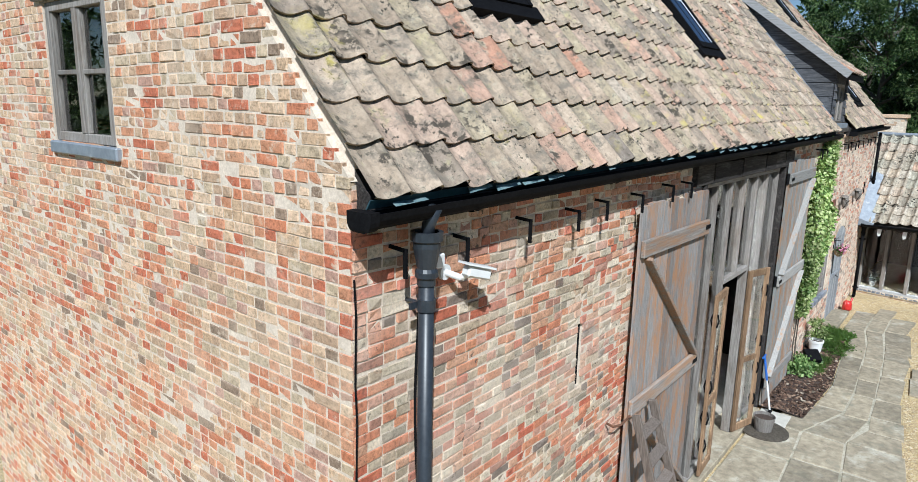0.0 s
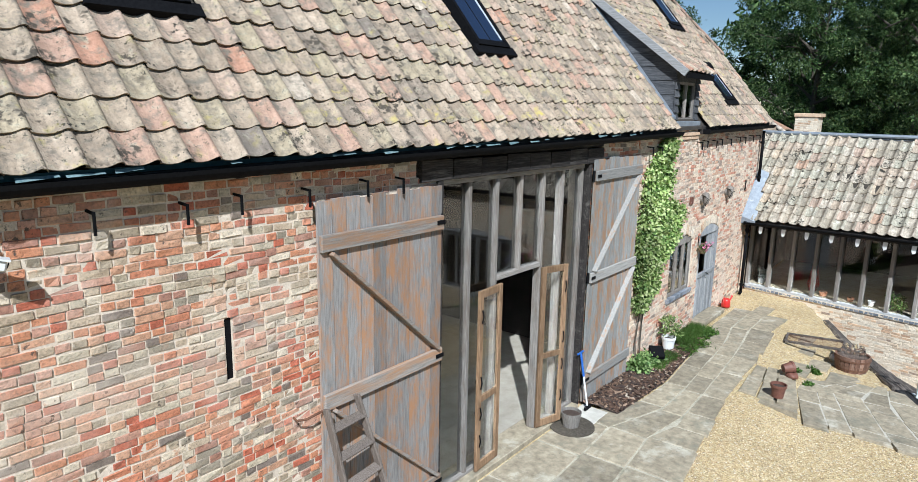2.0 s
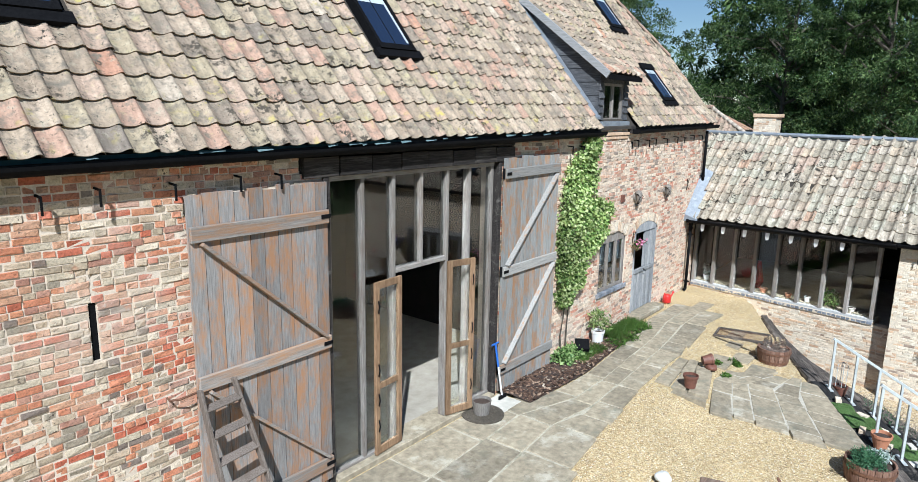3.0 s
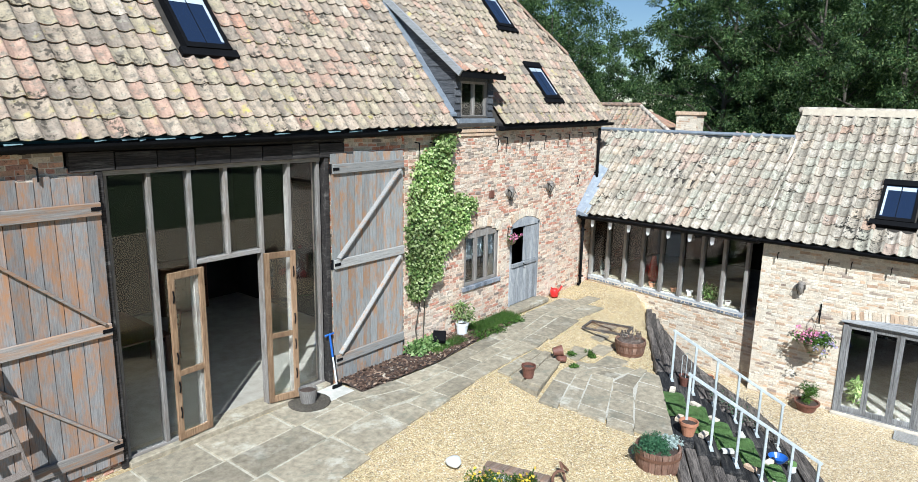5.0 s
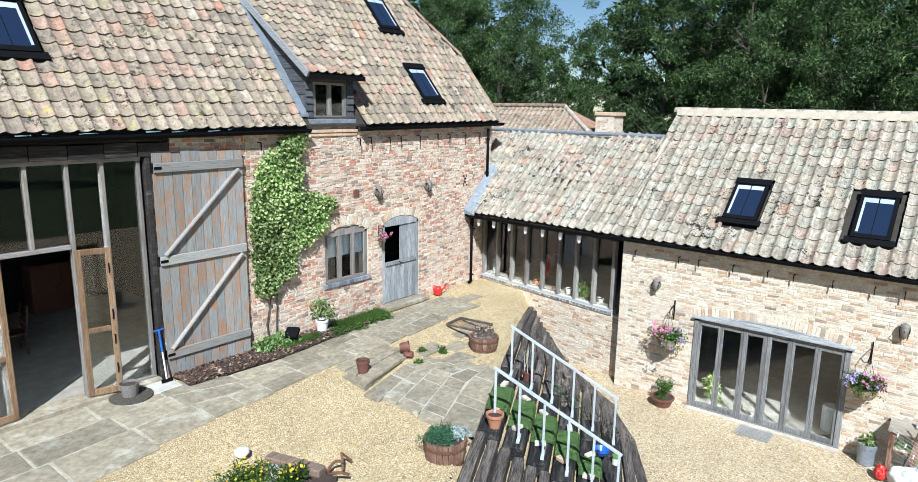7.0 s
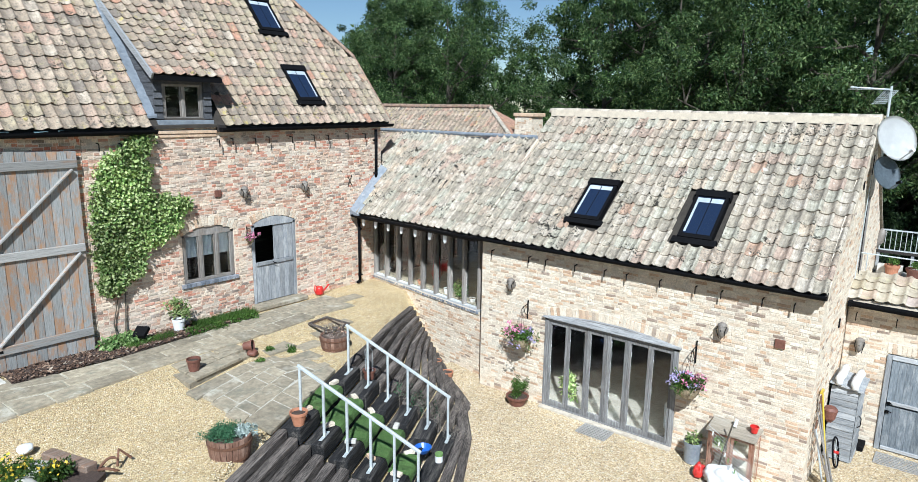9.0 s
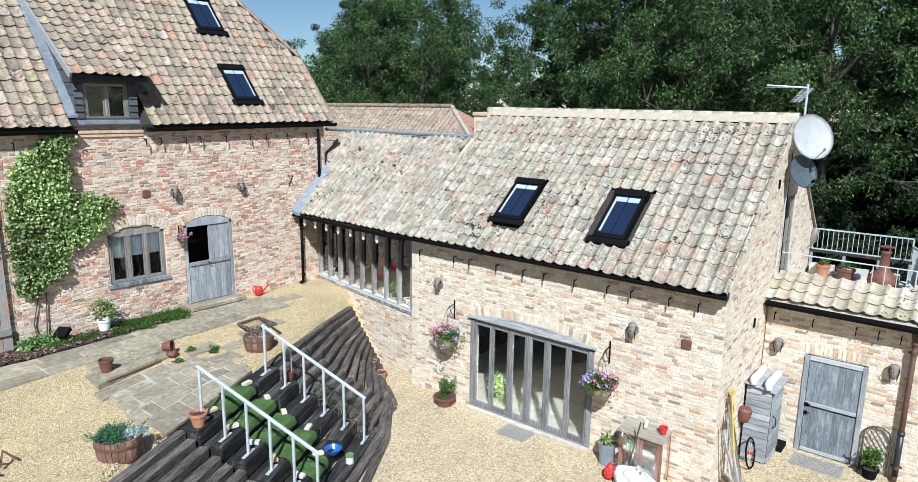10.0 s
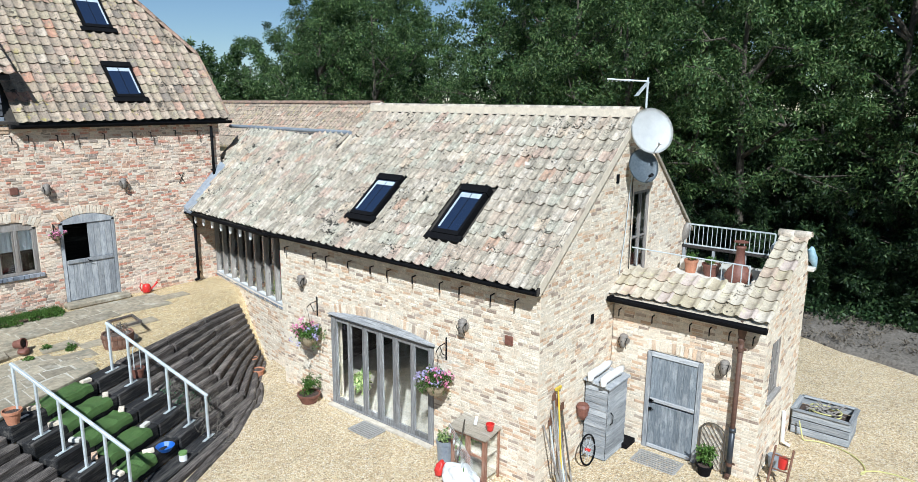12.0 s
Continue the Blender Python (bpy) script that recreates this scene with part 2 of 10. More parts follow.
M_BUFF = {k: pieces("buff_brick_" + k, BUFF_TONES, k, wash=((0.66, 0.58, 0.47), 0.9, 0.5, 0.85), mottle=0.35) for k in ("object", "island")}
M_TILE = {k: pieces("old_pantile_" + k, OLD_TILES, k, rough=0.92, grain=38, stains=LICHEN, bump=0.8, dist=0.009, patches=TILE_PATCHES, mottle=0.5, speckle=0.4, streak=(1, 0.2, 0.2)) for k in ("object", "island")}
M_TILE2 = {k: pieces("pale_pantile_" + k, PALE_TILES, k, rough=0.92, grain=38, stains=[((0.62, 0.60, 0.53), 7.0, 0.60, 0.76), ((0.24, 0.215, 0.175), 12.0, 0.56, 0.68)], bump=0.7, patches=PALE_PATCHES, mottle=0.8, speckle=0.35, streak=(0.12, 1, 0.12)) for k in ("object", "island")}
LEAN_TILES = [(2, (0.48, 0.42, 0.32)), (1.5, (0.43, 0.37, 0.28)), (1.4, (0.52, 0.46, 0.37)), (1.2, (0.46, 0.36, 0.275)), (0.8, (0.40, 0.34, 0.24)), (0.8, (0.47, 0.385, 0.33))]
M_LEANTILE = {k: pieces("yellow_lichened_pantile_" + k, LEAN_TILES, k, rough=0.92, grain=38, stains=[((0.50, 0.46, 0.27), 5.0, 0.56, 0.74), ((0.24, 0.20, 0.14), 14.0, 0.60, 0.70)], bump=0.7, patches=[(BLACK_MOSS, 1.6, 0.56, 0.62, 15.0, 0.57, 0.60)], mottle=0.45, speckle=0.3) for k in ("object", "island")}
M_RIDGE = pieces("pale_ridge_tile", [(2, (0.60, 0.50, 0.40)), (1.5, (0.66, 0.57, 0.46)), (0.7, (0.55, 0.32, 0.21)), (1, (0.50, 0.41, 0.32))], "island", stains=[((0.2, 0.18, 0.15), 9.0, 0.62, 0.7)])
M_MORTAR = plain("lime_mortar", (0.58, 0.48, 0.38), (0.80, 0.69, 0.565), 55, 0.95, bump=0.6, stains=[((0.30, 0.25, 0.2), 2.5, 0.62, 0.8)], spec=0.2)
M_MORTAR2 = plain("sandy_mortar", (0.60, 0.51, 0.395), (0.76, 0.665, 0.53), 55, 0.95, bump=0.5, spec=0.2)
M_BLUE = pieces("blue_grey_engineering_brick", [(1, (0.16, 0.18, 0.215)), (1, (0.22, 0.24, 0.28)), (0.6, (0.29, 0.30, 0.33))], "island", 0.6)
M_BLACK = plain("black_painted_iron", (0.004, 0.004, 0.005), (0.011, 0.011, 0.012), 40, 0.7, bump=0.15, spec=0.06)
M_PIPE = plain("blue_black_painted_cast_iron", (0.018, 0.023, 0.030), (0.035, 0.042, 0.052), 30, 0.4, bump=0.1)
M_RUST = plain("rusty_brown_pipe", (0.10, 0.045, 0.025), (0.20, 0.095, 0.055), 25, 0.75, bump=0.3)
M_PIPEBROWN = plain("dark_brown_painted_pipe", (0.065, 0.032, 0.02), (0.135, 0.066, 0.042), 25, 0.7, bump=0.3)
M_LEAD = plain("dull_lead", (0.24, 0.27, 0.31), (0.38, 0.42, 0.47), 9, 0.5, 0.4, bump=0.2, stains=[((0.55, 0.56, 0.57), 6, 0.6, 0.8)])
M_BRONZE = plain("dull_aged_bronze", (0.17, 0.15, 0.13), (0.32, 0.285, 0.25), 30, 0.6, 0.2, bump=0.2)
M_GRATE = plain("dusty_steel", (0.30, 0.29, 0.27), (0.44, 0.42, 0.39), 30, 0.7, 0.2, bump=0.2)
M_STEEL = plain("galvanised_steel", (0.50, 0.54, 0.55), (0.70, 0.74, 0.74), 28, 0.5, 0.3, bump=0.1)
M_DISH = plain("slate_grey_painted_steel", (0.11, 0.14, 0.165), (0.18, 0.215, 0.245), 20, 0.5, bump=0.1)
M_WHITE = plain("white_plastic", (0.72, 0.72, 0.71), (0.82, 0.82, 0.80), 8, 0.45, bump=0.0)
# for the half curtain, and for reflections laid on the roof windows as strips
M_CURTAINGLINT = plain("pale_blue_grey_curtain_and_glint", (0.42, 0.47, 0.52), (0.52, 0.57, 0.62), 8, 0.5, bump=0.0)
M_UNDER = plain("dark_roof_underlay", (0.03, 0.025, 0.02), (0.06, 0.05, 0.04), 10, 0.95, bump=0.1)
M_SHRED = plain("torn_pale_felt", (0.05, 0.12, 0.135), (0.24, 0.32, 0.33), 30, 0.8, bump=0.2)
M_TEAL = plain("dark_teal_roofing_felt", (0.012, 0.045, 0.06), (0.03, 0.09, 0.11), 10, 0.6, bump=0.2, dist=0.01)


def timber(name, grey, light, rust, amount=0.5, axis="z", by="object", soft=0.26):
    s = {"s": (22, 1.2, 22), "x": (1.2, 22, 22), "y": (22, 1.2, 22), "z": (22, 22, 1.2)}[axis]
    m, nt, b = _start(name, 0.85, 0, 0.25)
    at = _at(nt, s, GRAIN_TURN if axis == "s" else 0.0)
    fine = _noise(nt, at, 3.2, 8, 0.7)
    col = _ramp(nt, fine, [(0.25, tuple(c * 0.45 for c in grey)), (0.45, grey), (0.72, light)])
    s2 = {"x": (0.5, 5, 5), "y": (5, 0.5, 5), "z": (2.6, 2.6, 0.9), "s": (5, 0.5, 5)}[axis]
    if amount:
        shift = nt.nodes.new("ShaderNodeVectorMath")          # every board has stains of its own
        shift.operation = "ADD"
        far = nt.nodes.new("ShaderNodeMath")
        far.operation = "MULTIPLY"
        far.inputs[1].default_value = 40.0
        nt.links.new(_random(nt, by), far.inputs[0])
        nt.links.new(_at(nt, s2, GRAIN_TURN if axis == "s" else 0.0), shift.inputs[0])
        nt.links.new(far.outputs[0], shift.inputs[1])
        f = _ramp(nt, _noise(nt, shift.outputs[0], 1.7, 7, 0.75), [(0.71 - soft / 2 - 0.25 * amount, 0.0), (0.71 + soft / 2 - 0.25 * amount, 0.85)])
        col = _mix(nt, f, col, rust)
    col = _mix(nt, 1.0, col, _ramp(nt, _random(nt, by), [(0.0, 0.72), (1.0, 1.12)]), "MULTIPLY")
    nt.links.new(col, b.inputs["Base Color"])
    _bump(nt, b, fine, 0.6, 0.006)
    return m


M_DOORBROWN = timber("brown_stained_weathered_boards", (0.235, 0.222, 0.212), (0.375, 0.358, 0.345), (0.41, 0.205, 0.095), 0.69, soft=0.16)
M_RAILBROWN = timber("brown_weathered_rail", (0.25, 0.228, 0.208), (0.39, 0.355, 0.32), (0.37, 0.195, 0.095), 0.74, "x", soft=0.16)
M_DOOR = timber("weathered_grey_boards_with_rusty_stain", (0.285, 0.285, 0.275), (0.43, 0.428, 0.41), (0.42, 0.225, 0.11), 0.70, soft=0.13)
M_RAIL = timber("weathered_grey_rail", (0.295, 0.285, 0.268), (0.42, 0.405, 0.38), (0.38, 0.215, 0.115), 0.42, "x", soft=0.14)
M_FRAME = timber("silvered_oak", (0.225, 0.205, 0.185), (0.385, 0.358, 0.328), (0.17, 0.125, 0.09), 0.42)
M_FRAMEX = timber("silvered_oak_level", (0.255, 0.235, 0.215), (0.40, 0.375, 0.35), (0.19, 0.14, 0.10), 0.35, "x")
M_FRAMEY = timber("silvered_oak_crosswise", (0.36, 0.365, 0.37), (0.52, 0.525, 0.53), (0.27, 0.23, 0.19), 0.1, "y")
M_OAK = timber("brown_weathered_oak", (0.22, 0.135, 0.075), (0.37, 0.25, 0.155), (0.10, 0.055, 0.03), 0.52)
M_GREYWOOD = timber("blue_grey_weathered_boards", (0.235, 0.245, 0.258), (0.43, 0.437, 0.445), (0.55, 0.545, 0.53), 0.42)
M_GREYX = timber("blue_grey_weathered_slats", (0.225, 0.235, 0.245), (0.42, 0.427, 0.43), (0.52, 0.515, 0.50), 0.4, "x")
M_GREYY = timber("blue_grey_weathered_slats_crosswise", (0.225, 0.235, 0.245), (0.42, 0.427, 0.43), (0.52, 0.515, 0.50), 0.4, "y")
M_LEANDOOR = timber("dark_blue_grey_door_boards", (0.15, 0.17, 0.19), (0.30, 0.325, 0.345), (0.46, 0.47, 0.47), 0.42, soft=0.2)
M_DARKWOOD = timber("blackened_timber", (0.022, 0.019, 0.018), (0.075, 0.064, 0.057), (0.24, 0.22, 0.20), 0.12, "x")
M_SLEEPER = timber("tarred_railway_sleeper", (0.048, 0.041, 0.037), (0.25, 0.212, 0.185), (0.34, 0.29, 0.25), 0.34, "s")
M_BLOCK = timber("black_sleeper_block", (0.011, 0.011, 0.012), (0.062, 0.060, 0.060), (0.22, 0.195, 0.17), 0.30, "s")
M_PALEWOOD = timber("pale_weathered_softwood", (0.34, 0.29, 0.22), (0.56, 0.50, 0.41), (0.62, 0.58, 0.50), 0.4, "y")
M_REDWOOD = timber("faded_red_cedar", (0.22, 0.10, 0.06), (0.42, 0.23, 0.15), (0.48, 0.36, 0.27), 0.4)
M_HOOD = timber("grey_weathered_hood_boards", (0.24, 0.24, 0.24), (0.46, 0.46, 0.455), (0.07, 0.07, 0.07), 0.25, "y")
M_BLACKBOARD = timber("tarred_weatherboard", (0.06, 0.062, 0.068), (0.16, 0.16, 0.17), (0.2, 0.2, 0.2), 0.2, "y")


def glass(name, tint=(0.93, 0.96, 0.96)):
    m, nt, b = _start(name, 0.0)
    b.inputs["Base Color"].default_value = (*tint, 1)
    b.inputs["Transmission Weight"].default_value = 1.0
    b.inputs["IOR"].default_value = 1.5                      # the gloss of clean glass
    return m


M_GLASS = glass("window_glass")
M_ROOFGLASS, _nt2, _b2 = _start("blue_coated_roof_glass", 0.03)
_b2.inputs["Base Color"].default_value = (0.012, 0.02, 0.045, 1)
_b2.inputs["IOR"].default_value = 2.1
_b2.inputs["Specular IOR Level"].default_value = 0.8


def gravel(name, tones, size, bump=1.0):
    m, nt, b = _start(name, 0.9, 0, 0.2)
    at = _at(nt)
    v = nt.nodes.new("ShaderNodeTexVoronoi")
    v.inputs["Scale"].default_value = size
    nt.links.new(at, v.inputs["Vector"])
    sep = nt.nodes.new("ShaderNodeSeparateColor")
    nt.links.new(v.outputs["Color"], sep.inputs["Color"])
    col = _ramp(nt, sep.outputs[0], tones, "CONSTANT")
    # darker towards each stone's rim: the shade between stones is in the colour
    col = _mix(nt, 0.65, col, _ramp(nt, v.outputs["Distance"], [(0.15, 1.0), (0.85, 0.62)]), "MULTIPLY")
    col = _mix(nt, 0.7, col, _ramp(nt, _noise(nt, at, 0.9, 5), [(0.3, 0.78), (0.65, 1.1)]), "MULTIPLY")
    col = _mix(nt, 0.5, col, _ramp(nt, _noise(nt, at, 11, 4), [(0.35, 0.72), (0.65, 1.12)]), "MULTIPLY")
    nt.links.new(col, b.inputs["Base Color"])
    inv = nt.nodes.new("ShaderNodeMath")
    inv.operation = "MULTIPLY"
    inv.inputs[1].default_value = -1.0
    nt.links.new(v.outputs["Distance"], inv.inputs[0])
    _bump(nt, b, inv.outputs[0], bump, 0.03)
    return m


M_GRAVEL = gravel("golden_gravel", [(0, (0.598, 0.449, 0.234)), (0.2, (0.662, 0.524, 0.297)), (0.42, (0.5, 0.355, 0.182)), (0.58, (0.708, 0.586, 0.366)), (0.74, (0.565, 0.43, 0.248)), (0.9, (0.346, 0.261, 0.153)), (0.95, (0.715, 0.631, 0.47))], 42, 0.60)
M_GRAVEL2 = gravel("beige_and_brown_gravel", [(0, (0.622, 0.481, 0.289)), (0.2, (0.698, 0.566, 0.368)), (0.4, (0.493, 0.358, 0.203)), (0.55, (0.744, 0.633, 0.447)), (0.72, (0.577, 0.447, 0.289)), (0.87, (0.326, 0.25, 0.163)), (0.94, (0.759, 0.678, 0.541))], 38, 0.68)
M_PEBBLE = pieces("gravel_stone", [(2, (0.607, 0.477, 0.284)), (2, (0.662, 0.549, 0.361)), (1.3, (0.478, 0.351, 0.198)), (0.8, (0.386, 0.288, 0.172)), (0.6, (0.699, 0.63, 0.499)), (0.2, (0.258, 0.207, 0.146)), (0.7, (0.534, 0.387, 0.241))], "island", mottle=0.3, bump=0.2)
M_LAWN = plain("rough_dark_grass", (0.03, 0.05, 0.015), (0.09, 0.12, 0.04), 9, 0.95, bump=0.8, dist=0.04)
M_SLAB = plain("grey_buff_york_stone", (0.225, 0.188, 0.132), (0.475, 0.405, 0.292), 9, 0.85, bump=0.6, dist=0.008, by="object", spread=0.30,
               stains=[((0.46, 0.415, 0.325), 2.6, 0.56, 0.78), ((0.52, 0.48, 0.39), 1.3, 0.56, 0.70), ((0.21, 0.20, 0.15), 2.2, 0.55, 0.72), ((0.14, 0.13, 0.105), 30.0, 0.62, 0.7)])
M_JOINT = plain("weathered_pale_joint", (0.36, 0.32, 0.24), (0.60, 0.55, 0.44), 30, 0.95, bump=0.6, stains=[((0.2, 0.19, 0.13), 3.0, 0.5, 0.7)])
M_LIMEJOINT = plain("pale_lime_joint", (0.40, 0.36, 0.29), (0.62, 0.58, 0.49), 30, 0.95, bump=0.6, stains=[((0.26, 0.24, 0.17), 2.2, 0.56, 0.7)])
M_EARTH = plain("dry_grey_earth", (0.09, 0.076, 0.062), (0.225, 0.198, 0.168), 14, 0.95, bump=0.9, dist=0.03, stains=[((0.06, 0.05, 0.035), 5.0, 0.55, 0.66)])
M_SOIL = plain("dark_bark_mulch", (0.035, 0.022, 0.017), (0.12, 0.08, 0.06), 40, 0.95, bump=1.0, dist=0.03)
M_CHIP = pieces("bark_chip", [(3, (0.09, 0.055, 0.04)), (2, (0.16, 0.10, 0.07)), (1, (0.30, 0.21, 0.15)), (1.5, (0.05, 0.035, 0.03)), (0.4, (0.45, 0.38, 0.3))], "island")
M_TERRA = plain("terracotta", (0.40, 0.16, 0.085), (0.55, 0.26, 0.15), 14, 0.8, bump=0.2)
M_TERRADARK = plain("dark_brown_clay", (0.125, 0.048, 0.033), (0.215, 0.09, 0.062), 18, 0.6, bump=0.2)
M_BARREL = timber("brown_barrel_staves", (0.16, 0.085, 0.058), (0.30, 0.175, 0.125), (0.36, 0.25, 0.19), 0.35)
M_FOLD = timber("dark_silvered_oak_doors", (0.17, 0.165, 0.16), (0.36, 0.355, 0.345), (0.12, 0.10, 0.085), 0.35)
M_BAULK = timber("brown_weathered_baulk", (0.16, 0.115, 0.088), (0.33, 0.26, 0.21), (0.30, 0.15, 0.08), 0.4, "x")
M_BAULKZ = timber("brown_grey_weathered_ladder", (0.165, 0.135, 0.115), (0.30, 0.255, 0.22), (0.12, 0.09, 0.07), 0.4)
M_TURF = plain("artificial_green_turf", (0.085, 0.185, 0.045), (0.24, 0.39, 0.125), 60, 0.95, bump=0.9, dist=0.02, stains=[((0.20, 0.19, 0.09), 6.0, 0.58, 0.75)])
M_FLOOR = plain("pale_limestone_floor", (0.33, 0.30, 0.25), (0.46, 0.425, 0.365), 4, 0.95, bump=0.05, spec=0.05)
# near-black brown: the dimness of the rooms is put into the colour
M_DIMROOM = plain("near_black_room_shade", (0.010, 0.009, 0.008), (0.024, 0.020, 0.018), 3, 0.9, bump=0.1)
M_FURN = plain("reddish_brown_wood", (0.11, 0.04, 0.02), (0.2, 0.085, 0.045), 10, 0.45, stretch=(8, 8, 1))
M_BARK = plain("grey_brown_bark", (0.035, 0.029, 0.022), (0.13, 0.108, 0.08), 9, 0.9, bump=0.8, dist=0.02, stretch=(4, 4, 1))


def foliage(name, tones, rough=0.5):
    m, nt, b = _start(name, rough, 0, 0.18)
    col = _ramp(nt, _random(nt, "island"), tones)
    # clump-size noise puts lit tufts and dark gaps into the leaf colour
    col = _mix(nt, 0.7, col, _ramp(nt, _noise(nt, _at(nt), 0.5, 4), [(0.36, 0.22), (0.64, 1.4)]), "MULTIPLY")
    nt.links.new(col, b.inputs["Base Color"])
    t = nt.nodes.new("ShaderNodeBsdfTranslucent")
    nt.links.new(_mix(nt, 1.0, col, (1.0, 1.1, 0.5), "MULTIPLY"), t.inputs["Color"])
    mx = nt.nodes.new("ShaderNodeMixShader")
    mx.inputs[0].default_value = 0.14
    nt.links.new(b.outputs[0], mx.inputs[1])
    nt.links.new(t.outputs[0], mx.inputs[2])
    nt.links.new(mx.outputs[0], nt.nodes["Material Output"].inputs["Surface"])
    return m


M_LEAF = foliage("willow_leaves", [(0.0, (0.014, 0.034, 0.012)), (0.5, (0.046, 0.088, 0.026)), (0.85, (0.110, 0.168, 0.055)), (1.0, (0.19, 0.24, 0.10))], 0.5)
# darker copy of the tree leaves, with the shade below the trees in its colour
M_SHADELEAF = foliage("shaded_undergrowth_leaves", [(0.0, (0.008, 0.018, 0.008)), (0.6, (0.022, 0.045, 0.016)), (1.0, (0.07, 0.11, 0.04))], 0.5)
M_IVY = foliage("pale_green_ivy_leaves", [(0.0, (0.07, 0.14, 0.03)), (0.3, (0.22, 0.33, 0.10)), (0.6, (0.38, 0.48, 0.17)), (1.0, (0.60, 0.66, 0.34))])
M_GRASS = foliage("grass_and_herbs", [(0.0, (0.04, 0.09, 0.015)), (1.0, (0.11, 0.19, 0.04))])
M_LOWLEAF = foliage("mixed_green_leaves", [(0.0, (0.05, 0.11, 0.03)), (0.6, (0.18, 0.28, 0.09)), (1.0, (0.36, 0.45, 0.20))])
M_HERB = foliage("dark_blue_green_herb", [(0.0, (0.02, 0.07, 0.035)), (1.0, (0.08, 0.17, 0.085))])
M_SILVER = foliage("silver_grey_leaves", [(0.0, (0.22, 0.27, 0.25)), (1.0, (0.40, 0.45, 0.43))])
M_PINKFL = plain("pink_and_magenta_petals", (0.55, 0.08, 0.22), (0.75, 0.35, 0.5), 30, 0.6, bump=0)
M_YELLOW = plain("yellow_petals", (0.65, 0.42, 0.02), (0.8, 0.6, 0.06), 30, 0.6, bump=0)
M_LILAC = plain("lilac_petals", (0.32, 0.27, 0.5), (0.5, 0.45, 0.62), 30, 0.6, bump=0)
M_REDPL = plain("red_plastic", (0.5, 0.02, 0.02), (0.6, 0.04, 0.03), 6, 0.35, bump=0)
M_BLUEPL = plain("blue_plastic", (0.02, 0.10, 0.42), (0.04, 0.16, 0.55), 6, 0.35, bump=0)
M_YELPL = plain("yellow_paint", (0.6, 0.42, 0.03), (0.7, 0.5, 0.06), 6, 0.4, bump=0)
M_HOSE = plain("sun_faded_hose", (0.50, 0.47, 0.16), (0.62, 0.58, 0.26), 12, 0.6, bump=0)
M_STONE = plain("pale_boulder", (0.5, 0.47, 0.41), (0.68, 0.65, 0.58), 8, 0.9, bump=0.4)
M_BIRD = plain("pale_blue_painted_metal", (0.20, 0.33, 0.40), (0.38, 0.52, 0.58), 14, 0.5, bump=0.2)
M_STRAW = plain("dry_stems", (0.12, 0.10, 0.08), (0.32, 0.28, 0.23), 30, 0.9, bump=0.2)
M_SILLSTONE = plain("pale_worn_sill_stone", (0.42, 0.36, 0.28), (0.62, 0.55, 0.45), 9, 0.9, bump=0.4)
M_LITTER = plain("dry_leaf_litter", (0.05, 0.04, 0.03), (0.22, 0.18, 0.13), 20, 0.9, bump=0.2)
M_COIR = plain("woven_coir", (0.16, 0.12, 0.07), (0.42, 0.34, 0.22), 60, 0.95, bump=0.8, dist=0.01)
M_PINKBRICK = pieces("loose_brick", BUFF_TONES, "object")


# ---- brickwork ----
COURSE = 0.075


def spans(lo, hi, cuts):
    out, p = [], lo
    for a, b in sorted(cuts):
        if a > p:
            out.append((p, min(a, hi)))
        p = max(p, b)
    if p < hi:
        out.append((p, hi))
    return [(a, b) for a, b in out if b - a > 0.012]


BRICK_QUADS = np.array([(8, 9, 10, 11), (4, 5, 9, 8), (5, 6, 10, 9), (6, 7, 11, 10), (7, 4, 8, 11), (0, 1, 5, 4), (1, 2, 6, 5), (2, 3, 7, 6), (3, 0, 4, 7)])


def brick_mesh(name, material, rng=None, rough=1.0):
    """A unit brick: x along, y outward, z up, centred, with knocked-off front arrises."""
    c = np.array([(-0.5, -0.5), (0.5, -0.5), (0.5, 0.5), (-0.5, 0.5)])
    v = [(x, -0.03, z) for x, z in c] + [(x, -0.005, z) for x, z in c] + [(x * 0.97, 0.0, z * 0.92) for x, z in c]
    if rng:
        j = 0.016 * rough
        v = [(x + rng.uniform(-j, j), y + (rng.uniform(-0.003, 0.003) if i > 7 else 0), z + rng.uniform(-j, j) * 2.4) if i > 3 else (x, y, z) for i, (x, y, z) in enumerate(v)]
    return bulk(name, v, BRICK_QUADS, material)


